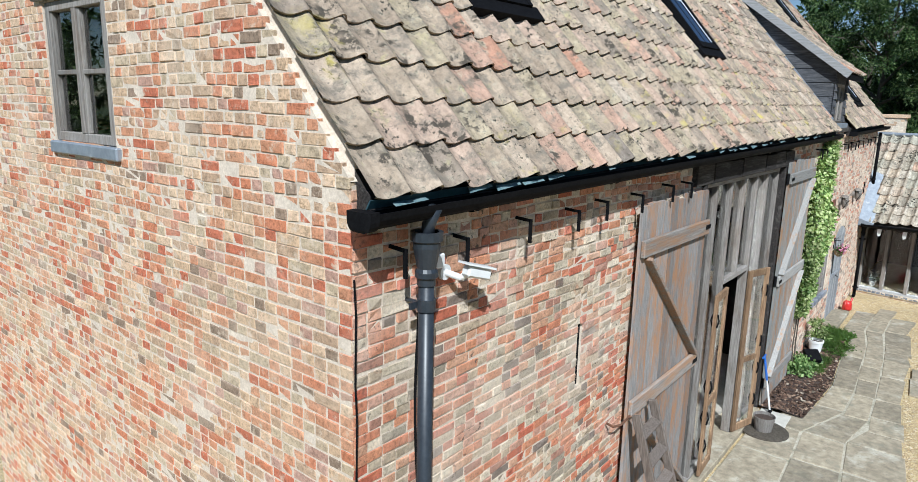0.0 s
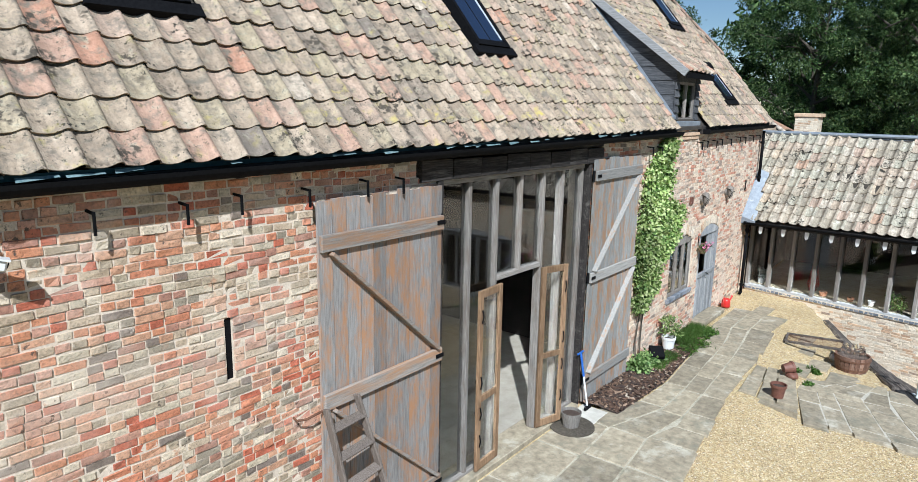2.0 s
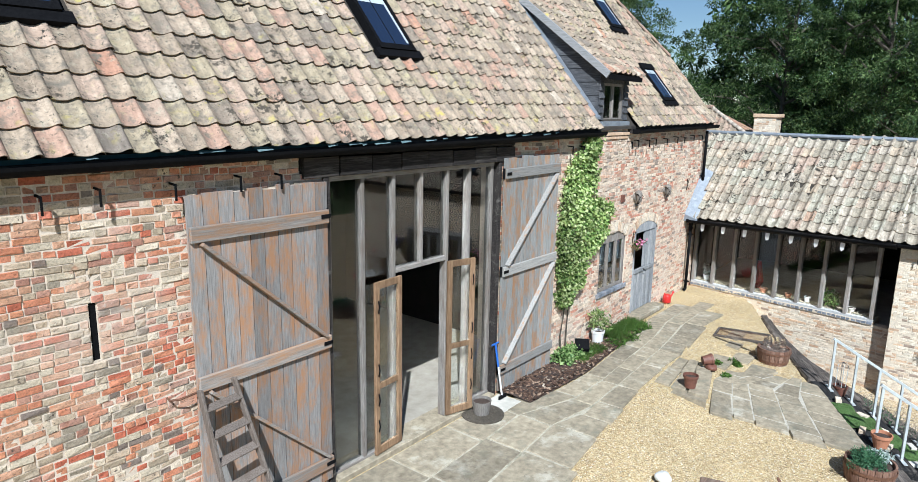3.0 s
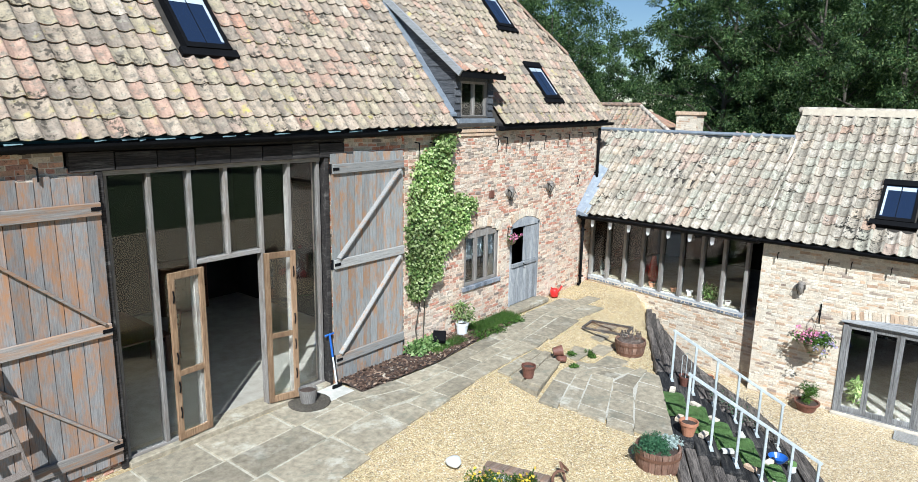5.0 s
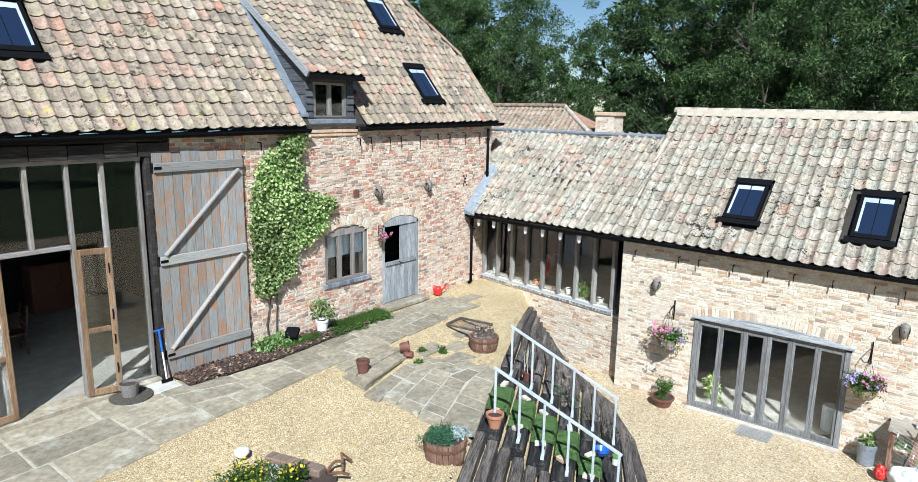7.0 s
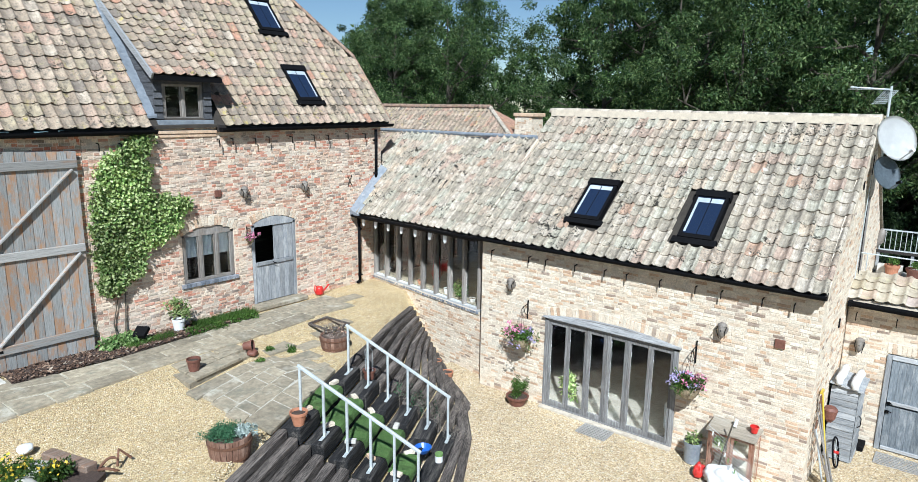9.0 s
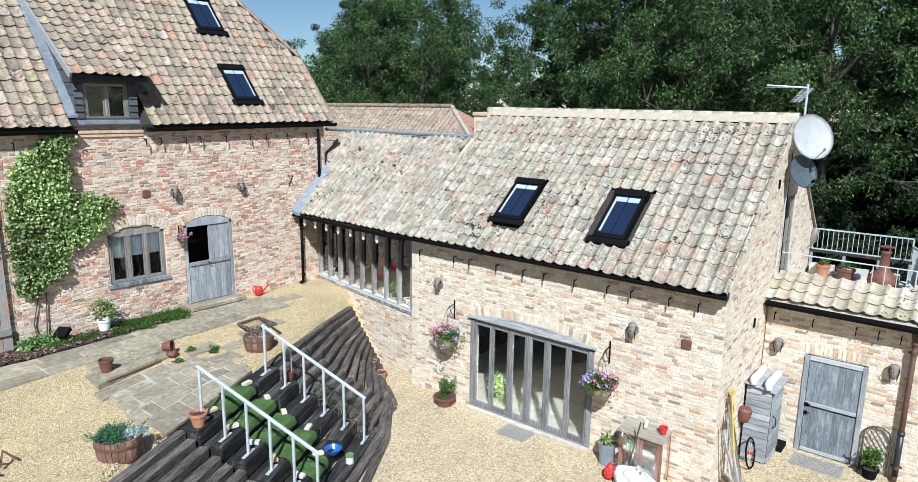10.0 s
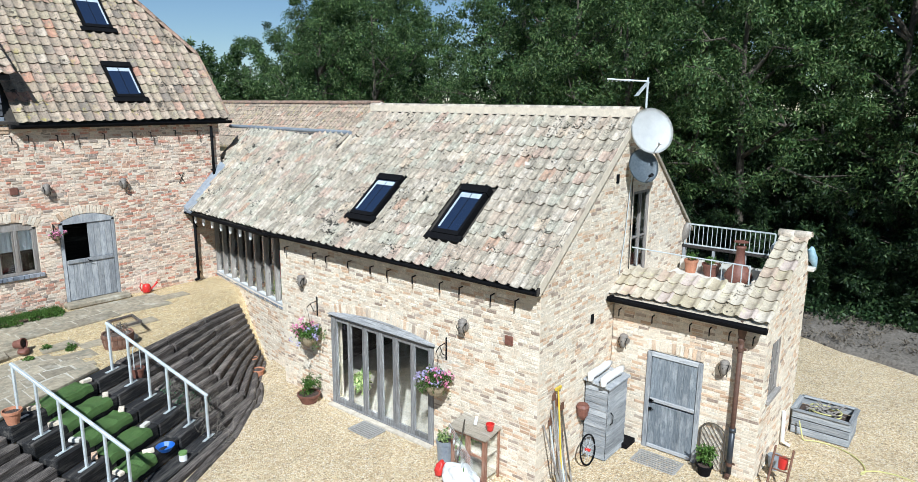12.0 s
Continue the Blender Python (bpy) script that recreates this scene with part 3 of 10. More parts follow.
def brick_wall(name, O, U, N, length, z0, z1, thick, holes, mats, mortar, label, rng, limit=None, kinks=(), near=None, bond=0.45, rest_name="brickwork", rough=1.0, course=COURSE, flush=0.003):
    """A thick wall of mortar and bricks. holes: (u0, u1, z0, z1, rise of the arch). limit(z): the wall's ends at a height."""
    O, U, N = Vector(O), Vector(U).normalized(), Vector(N).normalized()
    limit = limit or (lambda z: (0.0, length))
    at = lambda u, z, d: O + U * u + N * d + Vector((0, 0, z - O.z))
    # core
    bm = bmn()
    zs = sorted({z0, z1, *kinks, *(h[2] for h in holes), *(h[3] + h[4] for h in holes)})
    zs = [z for z in zs if z0 <= z <= z1]
    for za, zb in zip(zs, zs[1:]):
        if zb - za < 1e-4:
            continue
        zm = (za + zb) / 2
        cuts = [(h[0], h[1]) for h in holes if h[2] - 1e-4 <= za and zb <= h[3] + h[4] + 1e-4]
        lo, hi = limit(zm)
        for a, b in spans(lo, hi, cuts):
            la, ha = limit(za + 1e-4)
            lb, hb = limit(zb - 1e-4)
            a0, a1 = (la, lb) if abs(a - lo) < 1e-6 else (a, a)
            b0, b1 = (ha, hb) if abs(b - hi) < 1e-6 else (b, b)
            f, k = -flush, -thick
            if a0 == 0.0:
                a0 = a1 = 0.014
            hexa(bm, [at(a0, za, f), at(b0, za, f), at(b0, za, k), at(a0, za, k), at(a1, zb, f), at(b1, zb, f), at(b1, zb, k), at(a1, zb, k)])
    wall = solid(name, bm, mortar, label, "wall", "structure")
    # bricks
    verts, faces, singles = [], [], []
    corner = np.array([(-0.5, -0.5), (0.5, -0.5), (0.5, 0.5), (-0.5, 0.5)])
    base = np.array(O)
    u_, n_ = np.array(U), np.array(N)
    row, z = 0, z0
    while z + 0.03 < z1:
        h = min(course, z1 - z)
        zc = z + h / 2
        cuts = []
        for a, b, c, d, rise in holes:
            if c < zc < d:
                cuts.append((a, b))
            elif rise and d <= zc < d + rise:
                half = (b - a) / 2 * math.sqrt(max(0.0, 1 - (zc - d) / rise))
                cuts.append(((a + b) / 2 - half, (a + b) / 2 + half))
        lo, hi = limit(zc)
        ph = row * 0.35
        for a, b in spans(lo, hi, cuts):
            p = a
            first = True
            while p < b - 1e-6:
                w = 0.226 if rng.random() > bond else 0.113
                if first and row % 2:
                    w = 0.113
                first = False
                w *= rng.uniform(0.93, 1.05)
                if b - p - w < 0.06:
                    w = b - p
                if w > 0.26:
                    w /= 2
                joint = rng.uniform(0.008, 0.015)
                l, hh = max(w - joint, 0.015), h - rng.uniform(0.009, 0.015)
                uc, d = p + w / 2, rng.uniform(-0.002, 0.005) * rough
                wave = 0.006 * rough * (math.sin(uc * 1.7 + ph) + math.sin(uc * 4.1 - ph * 2))
                if rough > 1:
                    l, hh = l * rng.uniform(0.965, 1.0), hh * rng.uniform(0.94, 1.02)
                if near and len(singles) < 300 and near(uc, zc):
                    singles.append((uc, zc + wave, l, hh, d))
                else:
                    c = corner * (l, hh)
                    jig = np.array([[rng.uniform(-0.0045, 0.0045) * rough for _ in range(3)] for _ in range(4)])
                    c4 = base + np.outer(uc + c[:, 0], u_) + np.outer(c[:, 1] + zc + wave - base[2] + np.array([rng.uniform(-0.004, 0.004) * rough for _ in range(4)]), (0, 0, 1))
                    f4 = base + np.outer(uc + c[:, 0] * (1 - 0.014 / l), u_) + np.outer(c[:, 1] * 0.91 + zc + wave - base[2], (0, 0, 1))
                    k = len(verts) * 12
                    verts.append(np.vstack([c4 - n_ * 0.03, c4 + n_ * (d - 0.005), f4 + n_ * d + jig * (abs(u_) + n_ * n_ + (0, 0, 1))]))
                    faces.append(BRICK_QUADS + k)
                p += w
        z += course
        row += 1
    if verts:
        rest = new(rest_name, bulk(rest_name, np.vstack(verts), np.vstack(faces), mats["island"]))
        rest["kind"] = "stuff"
        attach(rest, wall)
    if singles:
        shapes = [brick_mesh("brick", mats["object"], rng, rough) for _ in range(9)]
        turn = Matrix((U, N, Vector((0, 0, 1)))).transposed().to_4x4()
        for uc, zc, l, hh, d in singles:
            ob = new("brick", rng.choice(shapes))
            ob.matrix_basis = Matrix.Translation(at(uc, zc, d)) @ turn @ Matrix.Rotation(rng.uniform(-0.006, 0.006), 4, "Y") @ Matrix.Diagonal((l, 1, hh, 1))
            attach(ob, wall)
    return wall


def arch_bricks(parent, O, U, N, u0, u1, spring, rise, mats, rng, depth=0.215):
    """A ring of bricks on end over an arched opening."""
    O, U, N = Vector(O), Vector(U), Vector(N)
    half = (u1 - u0) / 2
    R = (half * half + rise * rise) / (2 * rise) if rise > 0.01 else 50.0
    cz = spring + rise - R
    a1 = math.asin(min(1, (half + 0.02) / R))
    n = max(6, int(2 * a1 * R / 0.078))
    me = brick_mesh("arch_brick", mats["object"])
    for i in range(n):
        a = -a1 + (i + 0.5) * 2 * a1 / n
        m = R + depth / 2
        p = O + U * ((u0 + u1) / 2 + m * math.sin(a)) + Vector((0, 0, cz + m * math.cos(a) - O.z)) + N * rng.uniform(0.006, 0.012)
        turn = Matrix((U, N, Vector((0, 0, 1)))).transposed().to_4x4()
        ob = new("arch_brick", me)
        ob.matrix_basis = Matrix.Translation(p) @ turn @ Matrix.Rotation(a, 4, "Y") @ Matrix.Diagonal((2 * a1 * R / n - 0.01, 1, depth, 1))
        attach(ob, parent)


# ---- pantiles ----
TILE_W, GAUGE = 0.25, 0.31


def tile_arrays():
    xs = np.array([-0.03, 0.08, 0.22, 0.40, 0.57, 0.70, 0.79, 0.88, 0.98, 1.05])
    h = np.array([0.030, 0.018, 0.006, 0.0, 0.007, 0.027, 0.047, 0.056, 0.044, 0.014]) - 0.012
    low = np.c_[xs * TILE_W, np.full(10, 0.0), h + 0.030]
    top = np.c_[xs * TILE_W, np.full(10, GAUGE + 0.05), h + 0.0]
    under = low - (0, -0.004, 0.016)
    v = np.vstack([low, top, low, under])
    f = [(i, i + 1, i + 11, i + 10) for i in range(9)] + [(30 + i, 31 + i, 21 + i, 20 + i) for i in range(9)]
    return v, np.array(f)


TILE_V, TILE_F = tile_arrays()


def pantiles(parent, O, U, S, cols, rows, mats, rng, skip=None, near=None, name="pantile", cap=300, steep=False):
    """Rows of pantiles from the eave point O, along U, up the slope S."""
    O, U, S = Vector(O), Vector(U).normalized(), Vector(S).normalized()
    Nr = U.cross(S).normalized()
    if Nr.z < 0:
        Nr = -Nr
    frame3 = np.array([U, S, Nr])
    verts, faces, count = [], [], 0
    shape = TILE_V.copy()
    if steep:                        # a taller roll, and a thinner lap
        shape[:, 2] = shape[:, 2] * 1.35
        shape[shape[:, 1] < 0.1, 2] -= 0.016
    me = bulk(name, shape, TILE_F, mats["object"], True)
    flip = np.array(U.cross(S)).dot(np.array(Nr)) < 0
    for r in range(rows):
        for c in range(cols):
            u, s = c * TILE_W, r * GAUGE
            if skip and skip(u + TILE_W / 2, s + GAUGE / 2):
                continue
            a = rng.gauss(0, 0.012)
            du, ds, dn = rng.gauss(0, 0.004), rng.gauss(0, 0.007), rng.gauss(0, 0.0035)
            tip = rng.gauss(0, 0.010)
            if near and count < cap and near(u, s):
                ob = new(name, me)
                m3 = Matrix((U, S, Nr)).transposed().to_4x4()
                ob.matrix_basis = Matrix.Translation(O + U * (u + du) + S * (s + ds) + Nr * dn) @ m3 @ Matrix.Rotation(a, 4, "Z") @ Matrix.Rotation(tip, 4, "Y")
                attach(ob, parent)
                count += 1
            else:
                v = shape.copy()
                v[:, 0], v[:, 1] = v[:, 0] * math.cos(a) - v[:, 1] * math.sin(a), v[:, 1] * math.cos(a) + v[:, 0] * math.sin(a)
                v[:, 2] += v[:, 0] * -tip
                v = v + (u + du, s + ds, dn)
                faces.append(TILE_F + len(verts) * 40)
                verts.append(np.array(O) + v @ frame3)
    if verts:
        rest = new(name + "s", bulk(name + "s", np.vstack(verts), np.vstack(faces), mats["island"], True))
        rest["kind"] = "stuff"
        attach(rest, parent)


def ridge_tiles(parent, a, b, material, rng, r=0.13, step=0.42):
    a, b = Vector(a), Vector(b)
    n = max(1, round((b - a).length / step))
    d = (b - a) / n
    for i in range(n):
        bm = bmn()
        p, q = a + d * i, a + d * (i + 1.03)
        s = d.cross(Vector((0, 0, 1))).normalized()
        lift = rng.uniform(0, 0.012)
        ring = lambda c, k: [bm.verts.new(c + s * k * math.cos(t) + Vector((0, 0, k * 0.85 * math.sin(t) + lift))) for t in np.linspace(-0.25, math.pi + 0.25, 9)]
        A, B, C = ring(p, r), ring(q, r), ring(p, r - 0.02)
        for k in range(8):
            bm.faces.new((A[k], A[k + 1], B[k + 1], B[k]))
            bm.faces.new((A[k], A[k + 1], C[k + 1], C[k]))
        part("ridge_tile", bm, material, parent, smooth=True)


# ---- ground: one sheet, with the terrace above the yard ----
EDGE_A, EDGE_B = Vector((18.6, -2.5)), Vector((10.16, -6.74))     # a line along the top of the sleeper steps
EDGE_D = (EDGE_B - EDGE_A).normalized()
DOWN = Vector((-EDGE_D.y, EDGE_D.x))                              # down the steps
if DOWN.y > 0:
    DOWN = -DOWN
LOW, TERRACE = -1.53, -0.15


def step_point(s, d, z=0.0):
    p = EDGE_A + EDGE_D * s + DOWN * d
    return Vector((p.x, p.y, z))


def bank_limits(s):
    """Where the bank starts and ends, down the slope, at s along it."""
    k = min(1.0, max(0.0, (s - 0.6) / 2.6))
    return -0.5 + k * 0.02, 0.75 + k * 1.2


def path_edge(x):
    """The outer edge of the paved path along the barn."""
    return float(np.interp(x, [3.0, 6.8, 8.6, 10.9, 13.0, 15.7, 17.2], [-2.75, -2.55, -2.22, -2.0, -1.9, -1.64, -1.75]))


def ground_z(x, y):
    if y > 0.5 or x > 18.9:
        return 0.0 if y > -3.2 else LOW
    r = Vector((x, y)) - EDGE_A
    s, d = r.dot(EDGE_D), r.dot(DOWN)
    lo, hi = bank_limits(s)
    k = min(1, max(0, (d - lo) / (hi - lo)))
    away = min(1, max(0, (path_edge(x) - 0.1 - y) / 1.2))
    top = TERRACE * away * away * (3 - 2 * away)
    z = top + (LOW - top) * k
    z += 0.02 * noise.noise((x * 0.7, y * 0.7, 0)) - 0.012
    return z - (0.2 if 0 < k < 1 else 0.0)


gx = [-400, -150, -60, -25, *np.arange(-12, 30.01, 0.3), 34, 45, 70, 150, 400]
gy = [-400, -150, -70, -35, *np.arange(-26, 8.01, 0.3), 12, 20, 40, 80, 150, 400]
gv = [(x, y, ground_z(x, y)) for y in gy for x in gx]
gn = len(gx)
gf = [(j * gn + i, j * gn + i + 1, (j + 1) * gn + i + 1, (j + 1) * gn + i) for j in range(len(gy) - 1) for i in range(gn - 1)]
ground = tagged(new("ground", bulk("ground", gv, gf, M_GRAVEL, True)), "golden gravel terrace above a beige gravel yard, rough grass beyond", "ground", kind="structure")

ground.data.materials.append(M_GRAVEL2)
ground.data.materials.append(M_LAWN)
for f in ground.data.polygons:
    c = f.center
    if (c.x > 31 and c.y < -4) or c.y < -24 or c.x < -6 or (c.x < -3.5 and c.y < -8) or c.x > 34 or c.y > 10:
        f.material_index = 2
    elif c.z < LOW + 0.15:
        f.material_index = 1

# low bank of bare earth along the edge of the yard, under the trees
BANK = [(30.3, -10.5), (29.95, -13.0), (29.7, -14.25), (29.02, -15.43), (28.77, -16.32), (28.44, -17.14), (27.8, -18.8), (27.2, -21.0)]
g = np.random.default_rng(61)
cols = 9
bv = [(x + 3.4 * j / (cols - 1), y + 0.5 * j / (cols - 1), LOW - 0.06 + (0.0 if j == 0 else 0.2 + 0.05 * j / cols + g.uniform(-0.07, 0.07)))
      for a, b in zip(BANK, BANK[1:]) for x, y in [(a[0] + (b[0] - a[0]) * k / 6, a[1] + (b[1] - a[1]) * k / 6) for k in range(6)] for j in range(cols)]
n = len(bv) // cols
bv = [(x - (0.36 if i % cols == 1 else 0.0), y, z) for i, (x, y, z) in enumerate(bv)]
bf = [(i * cols + j, i * cols + j + 1, (i + 1) * cols + j + 1, (i + 1) * cols + j) for i in range(n - 1) for j in range(cols - 1)]
tagged(new("bank", bulk("bank", bv, bf, M_EARTH, True)), "low bank of bare grey earth under the trees", "earth bank", kind="structure")

# ---- the barn ----
rng = random.Random(11)
RISE = 0.0115                        # the eave climbs a little along the barn
BARN_L, BARN_D = 19.4, 6.7
EAVE_Z = 4.56
TAN = 1.2


def eave_z(x):
    return EAVE_Z + RISE * x


def roof_z(x, y):
    return eave_z(x) + TAN * (y + 0.14)


MAIN = (5.28, 8.97, -0.2, 4.24, 0.0)
LINTEL = (4.9, 9.45, 4.24, 4.72, 0.0)
SLIT = (2.455, 2.525, 2.63, 3.2, 0.0)
WIN = (12.98, 14.32, 1.02, 2.18, 0.18)
DOOR = (14.82, 16.18, 0.0, 2.2, 0.18)
brick_wall("wall_front_near", (-0.1, 0, 0), (1, 0, 0), (0, -1, 0), 11.1, -0.15, 4.6, 0.34, [(h[0] + 0.1, h[1] + 0.1, *h[2:]) for h in (MAIN, LINTEL, SLIT)], M_RED, M_MORTAR,
                     "old brick barn wall of mottled red, buff and grey bricks", rng, near=lambda u, z: u < 2.4 and z > 2.3, bond=0.58, rough=1.6, course=0.071, flush=0.005)
front_2 = brick_wall("wall_front_far", (11.0, 0, 0), (1, 0, 0), (0, -1, 0), 8.4, -0.15, 4.7, 0.34,
                     [(WIN[0] - 11, WIN[1] - 11, *WIN[2:]), (DOOR[0] - 11, DOOR[1] - 11, *DOOR[2:])], {"island": M_PINK, "object": M_PINK}, M_MORTAR,
                     "pinkish buff brick barn wall with lime mortar joints", rng, rough=1.4, bond=0.35, course=0.071, flush=0.0045)
arch_bricks(front_2, (11, 0, 0), (1, 0, 0), (0, -1, 0), WIN[0] - 11, WIN[1] - 11, 2.18, 0.18, M_BUFF, rng)
arch_bricks(front_2, (11, 0, 0), (1, 0, 0), (0, -1, 0), DOOR[0] - 11, DOOR[1] - 11, 2.2, 0.18, M_BUFF, rng)
GWIN = (2.66, 3.84, 4.63, 5.80, 0.0)
RIDGE_Y = 3.35
RIDGE_Z = roof_z(0, RIDGE_Y)
gab = lambda z: (max(0.0, (z - (EAVE_Z + 0.06)) / TAN), min(BARN_D, BARN_D - (z - (EAVE_Z + 0.06)) / TAN))
brick_wall("wall_gable", (-0.1, 0, 0), (0, 1, 0), (-1, 0, 0), BARN_D, -0.15, RIDGE_Z - 0.12, 0.34, [GWIN], M_GABLE, M_MORTAR,
                     "sunlit gable wall of mottled red and buff old bricks", rng, limit=gab, kinks=(EAVE_Z + 0.06,), near=lambda u, z: u < 2.2 and z > 2.9, bond=0.72, rough=0.95, flush=0.0025)
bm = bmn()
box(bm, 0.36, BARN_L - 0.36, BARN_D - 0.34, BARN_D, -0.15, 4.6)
solid("wall_back", bm, M_DIMROOM, "plain back wall of the barn, coloured near-black as in shade", "wall", "structure")
gab2 = lambda z: gab(z - 0.22)
brick_wall("wall_gable_far", (BARN_L, 0, 0), (0, 1, 0), (1, 0, 0), BARN_D, -0.15, 6.5, 0.34, [], {"island": M_PINK, "object": M_PINK}, M_MORTAR,
           "brick gable wall under the half hip", rng, limit=gab2, kinks=(EAVE_Z + 0.28,))
# floor and inner walls of the barn
bm = bmn()
box(bm, 0.36, BARN_L - 0.36, 0.35, BARN_D - 0.36, -0.1, 0.06)
box(bm, MAIN[0], MAIN[1], -0.02, 0.35, -0.1, 0.055)
solid("floor", bm, M_FLOOR, "pale stone floor inside the barn", "floor", "structure")
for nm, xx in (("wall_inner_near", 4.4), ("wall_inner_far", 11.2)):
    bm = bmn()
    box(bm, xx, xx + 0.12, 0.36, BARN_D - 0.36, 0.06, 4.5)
    solid(nm, bm, M_DIMROOM, "inner wall of the barn, coloured near-black as in shade", "wall", "structure")
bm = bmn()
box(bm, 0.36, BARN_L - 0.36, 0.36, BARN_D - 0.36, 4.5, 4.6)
solid("ceiling", bm, M_DIMROOM, "plain barn ceiling, coloured near-black as in shade", "ceiling", "structure")

# barn roof
UB = Vector((1, 0, RISE)).normalized()
SB = Vector((0, 1, TAN)).normalized()
KB = math.sqrt(1 + TAN * TAN)                 # slope length for each metre in y
X0 = -0.1
HIP_Y, HIP_K = 1.42, 0.87
END_X, RIDGE_END = 19.68, 17.95


def plane_pt(x, y, lift=0.0):
    return Vector((x, y, roof_z(x, y) + lift))


bm = bmn()
poly = [plane_pt(X0 + 0.05, -0.08), plane_pt(END_X, -0.08), plane_pt(END_X - 0.06, HIP_Y), plane_pt(RIDGE_END, RIDGE_Y), plane_pt(X0 + 0.05, RIDGE_Y)]
poly = [p - Vector((0, 0, 0.07)) for p in poly]
prism(bm, poly, (0, 0.0, -0.06))
roof = solid("roof_barn", bm, M_UNDER, "steep barn roof of old buff pantiles with lichen", "roof", "structure")
bm = bmn()
prism(bm, [(X0 + 0.05, BARN_D + 0.1, roof_z(0, -0.1)), (END_X, BARN_D + 0.1, roof_z(20, -0.1)), (END_X - 0.06, BARN_D - HIP_Y, roof_z(20, HIP_Y)), (RIDGE_END, RIDGE_Y, roof_z(18, RIDGE_Y)), (X0 + 0.05, RIDGE_Y, roof_z(0, RIDGE_Y))], (0, 0, -0.08))
prism(bm, [(END_X + 0.03, HIP_Y - 0.05, roof_z(20, HIP_Y)), (END_X + 0.03, BARN_D - HIP_Y + 0.05, roof_z(20, HIP_Y)), (RIDGE_END + 0.02, RIDGE_Y, roof_z(18, RIDGE_Y) + 0.01)], (0, 0, -0.08))
part("back_slope", bm, M_TILE["island"], roof)
# roof windows: x range, y range on the slope
ROOF_WINDOWS = [(1.96, 2.80, 0.90, 1.70), (7.06, 7.82, 0.86, 1.66), (16.66, 17.42, 1.90, 2.72), (16.66, 17.40, 0.31, 1.08)]
DORMER = (12.55, 14.0)


def barn_skip(u, s):
    x, y = X0 + u, -0.14 + s / KB
    if y > HIP_Y and x > END_X - (y - HIP_Y) * HIP_K - 0.1:
        return True
    if y > RIDGE_Y - 0.12 or x > END_X + 0.03:
        return True
    for a, b, c, d in ROOF_WINDOWS:
        if a - 0.06 < x < b + 0.06 and c - 0.1 < y < d + 0.06:
            return True
    return DORMER[0] - 0.1 < x < DORMER[1] + 0.05 and y < 2.35


pantiles(roof, plane_pt(X0, -0.16, 0.0), UB, SB, 81, 18, M_TILE, rng, barn_skip, lambda u, s: u < 5.0)
bm = bmn()
for i in range(16):                            # mortar under the verge
    y0, y1 = 0.02 + i * 0.2, 0.22 + i * 0.2
    hexa(bm, [plane_pt(-0.06, y0, -0.13), plane_pt(0.02, y0, -0.13), plane_pt(0.02, y1, -0.13), plane_pt(-0.06, y1, -0.13),
              plane_pt(-0.05, y0, -0.015), plane_pt(0.02, y0, -0.015), plane_pt(0.02, y1, -0.015), plane_pt(-0.05, y1, -0.015)])
part("verge_mortar", bm, M_MORTAR, roof, "pale mortar along the verge")
ridge_tiles(roof, plane_pt(X0, RIDGE_Y, 0.02), plane_pt(RIDGE_END, RIDGE_Y, 0.02), M_TILE["island"], rng)
ridge_tiles(roof, plane_pt(END_X, HIP_Y - 0.02, 0.03), plane_pt(RIDGE_END, RIDGE_Y, 0.03), M_TILE["island"], rng, 0.1, 0.3)
ridge_tiles(roof, plane_pt(END_X, -0.1, 0.0), plane_pt(END_X, HIP_Y, 0.0), M_TILE["island"], rng, 0.06, 0.31)

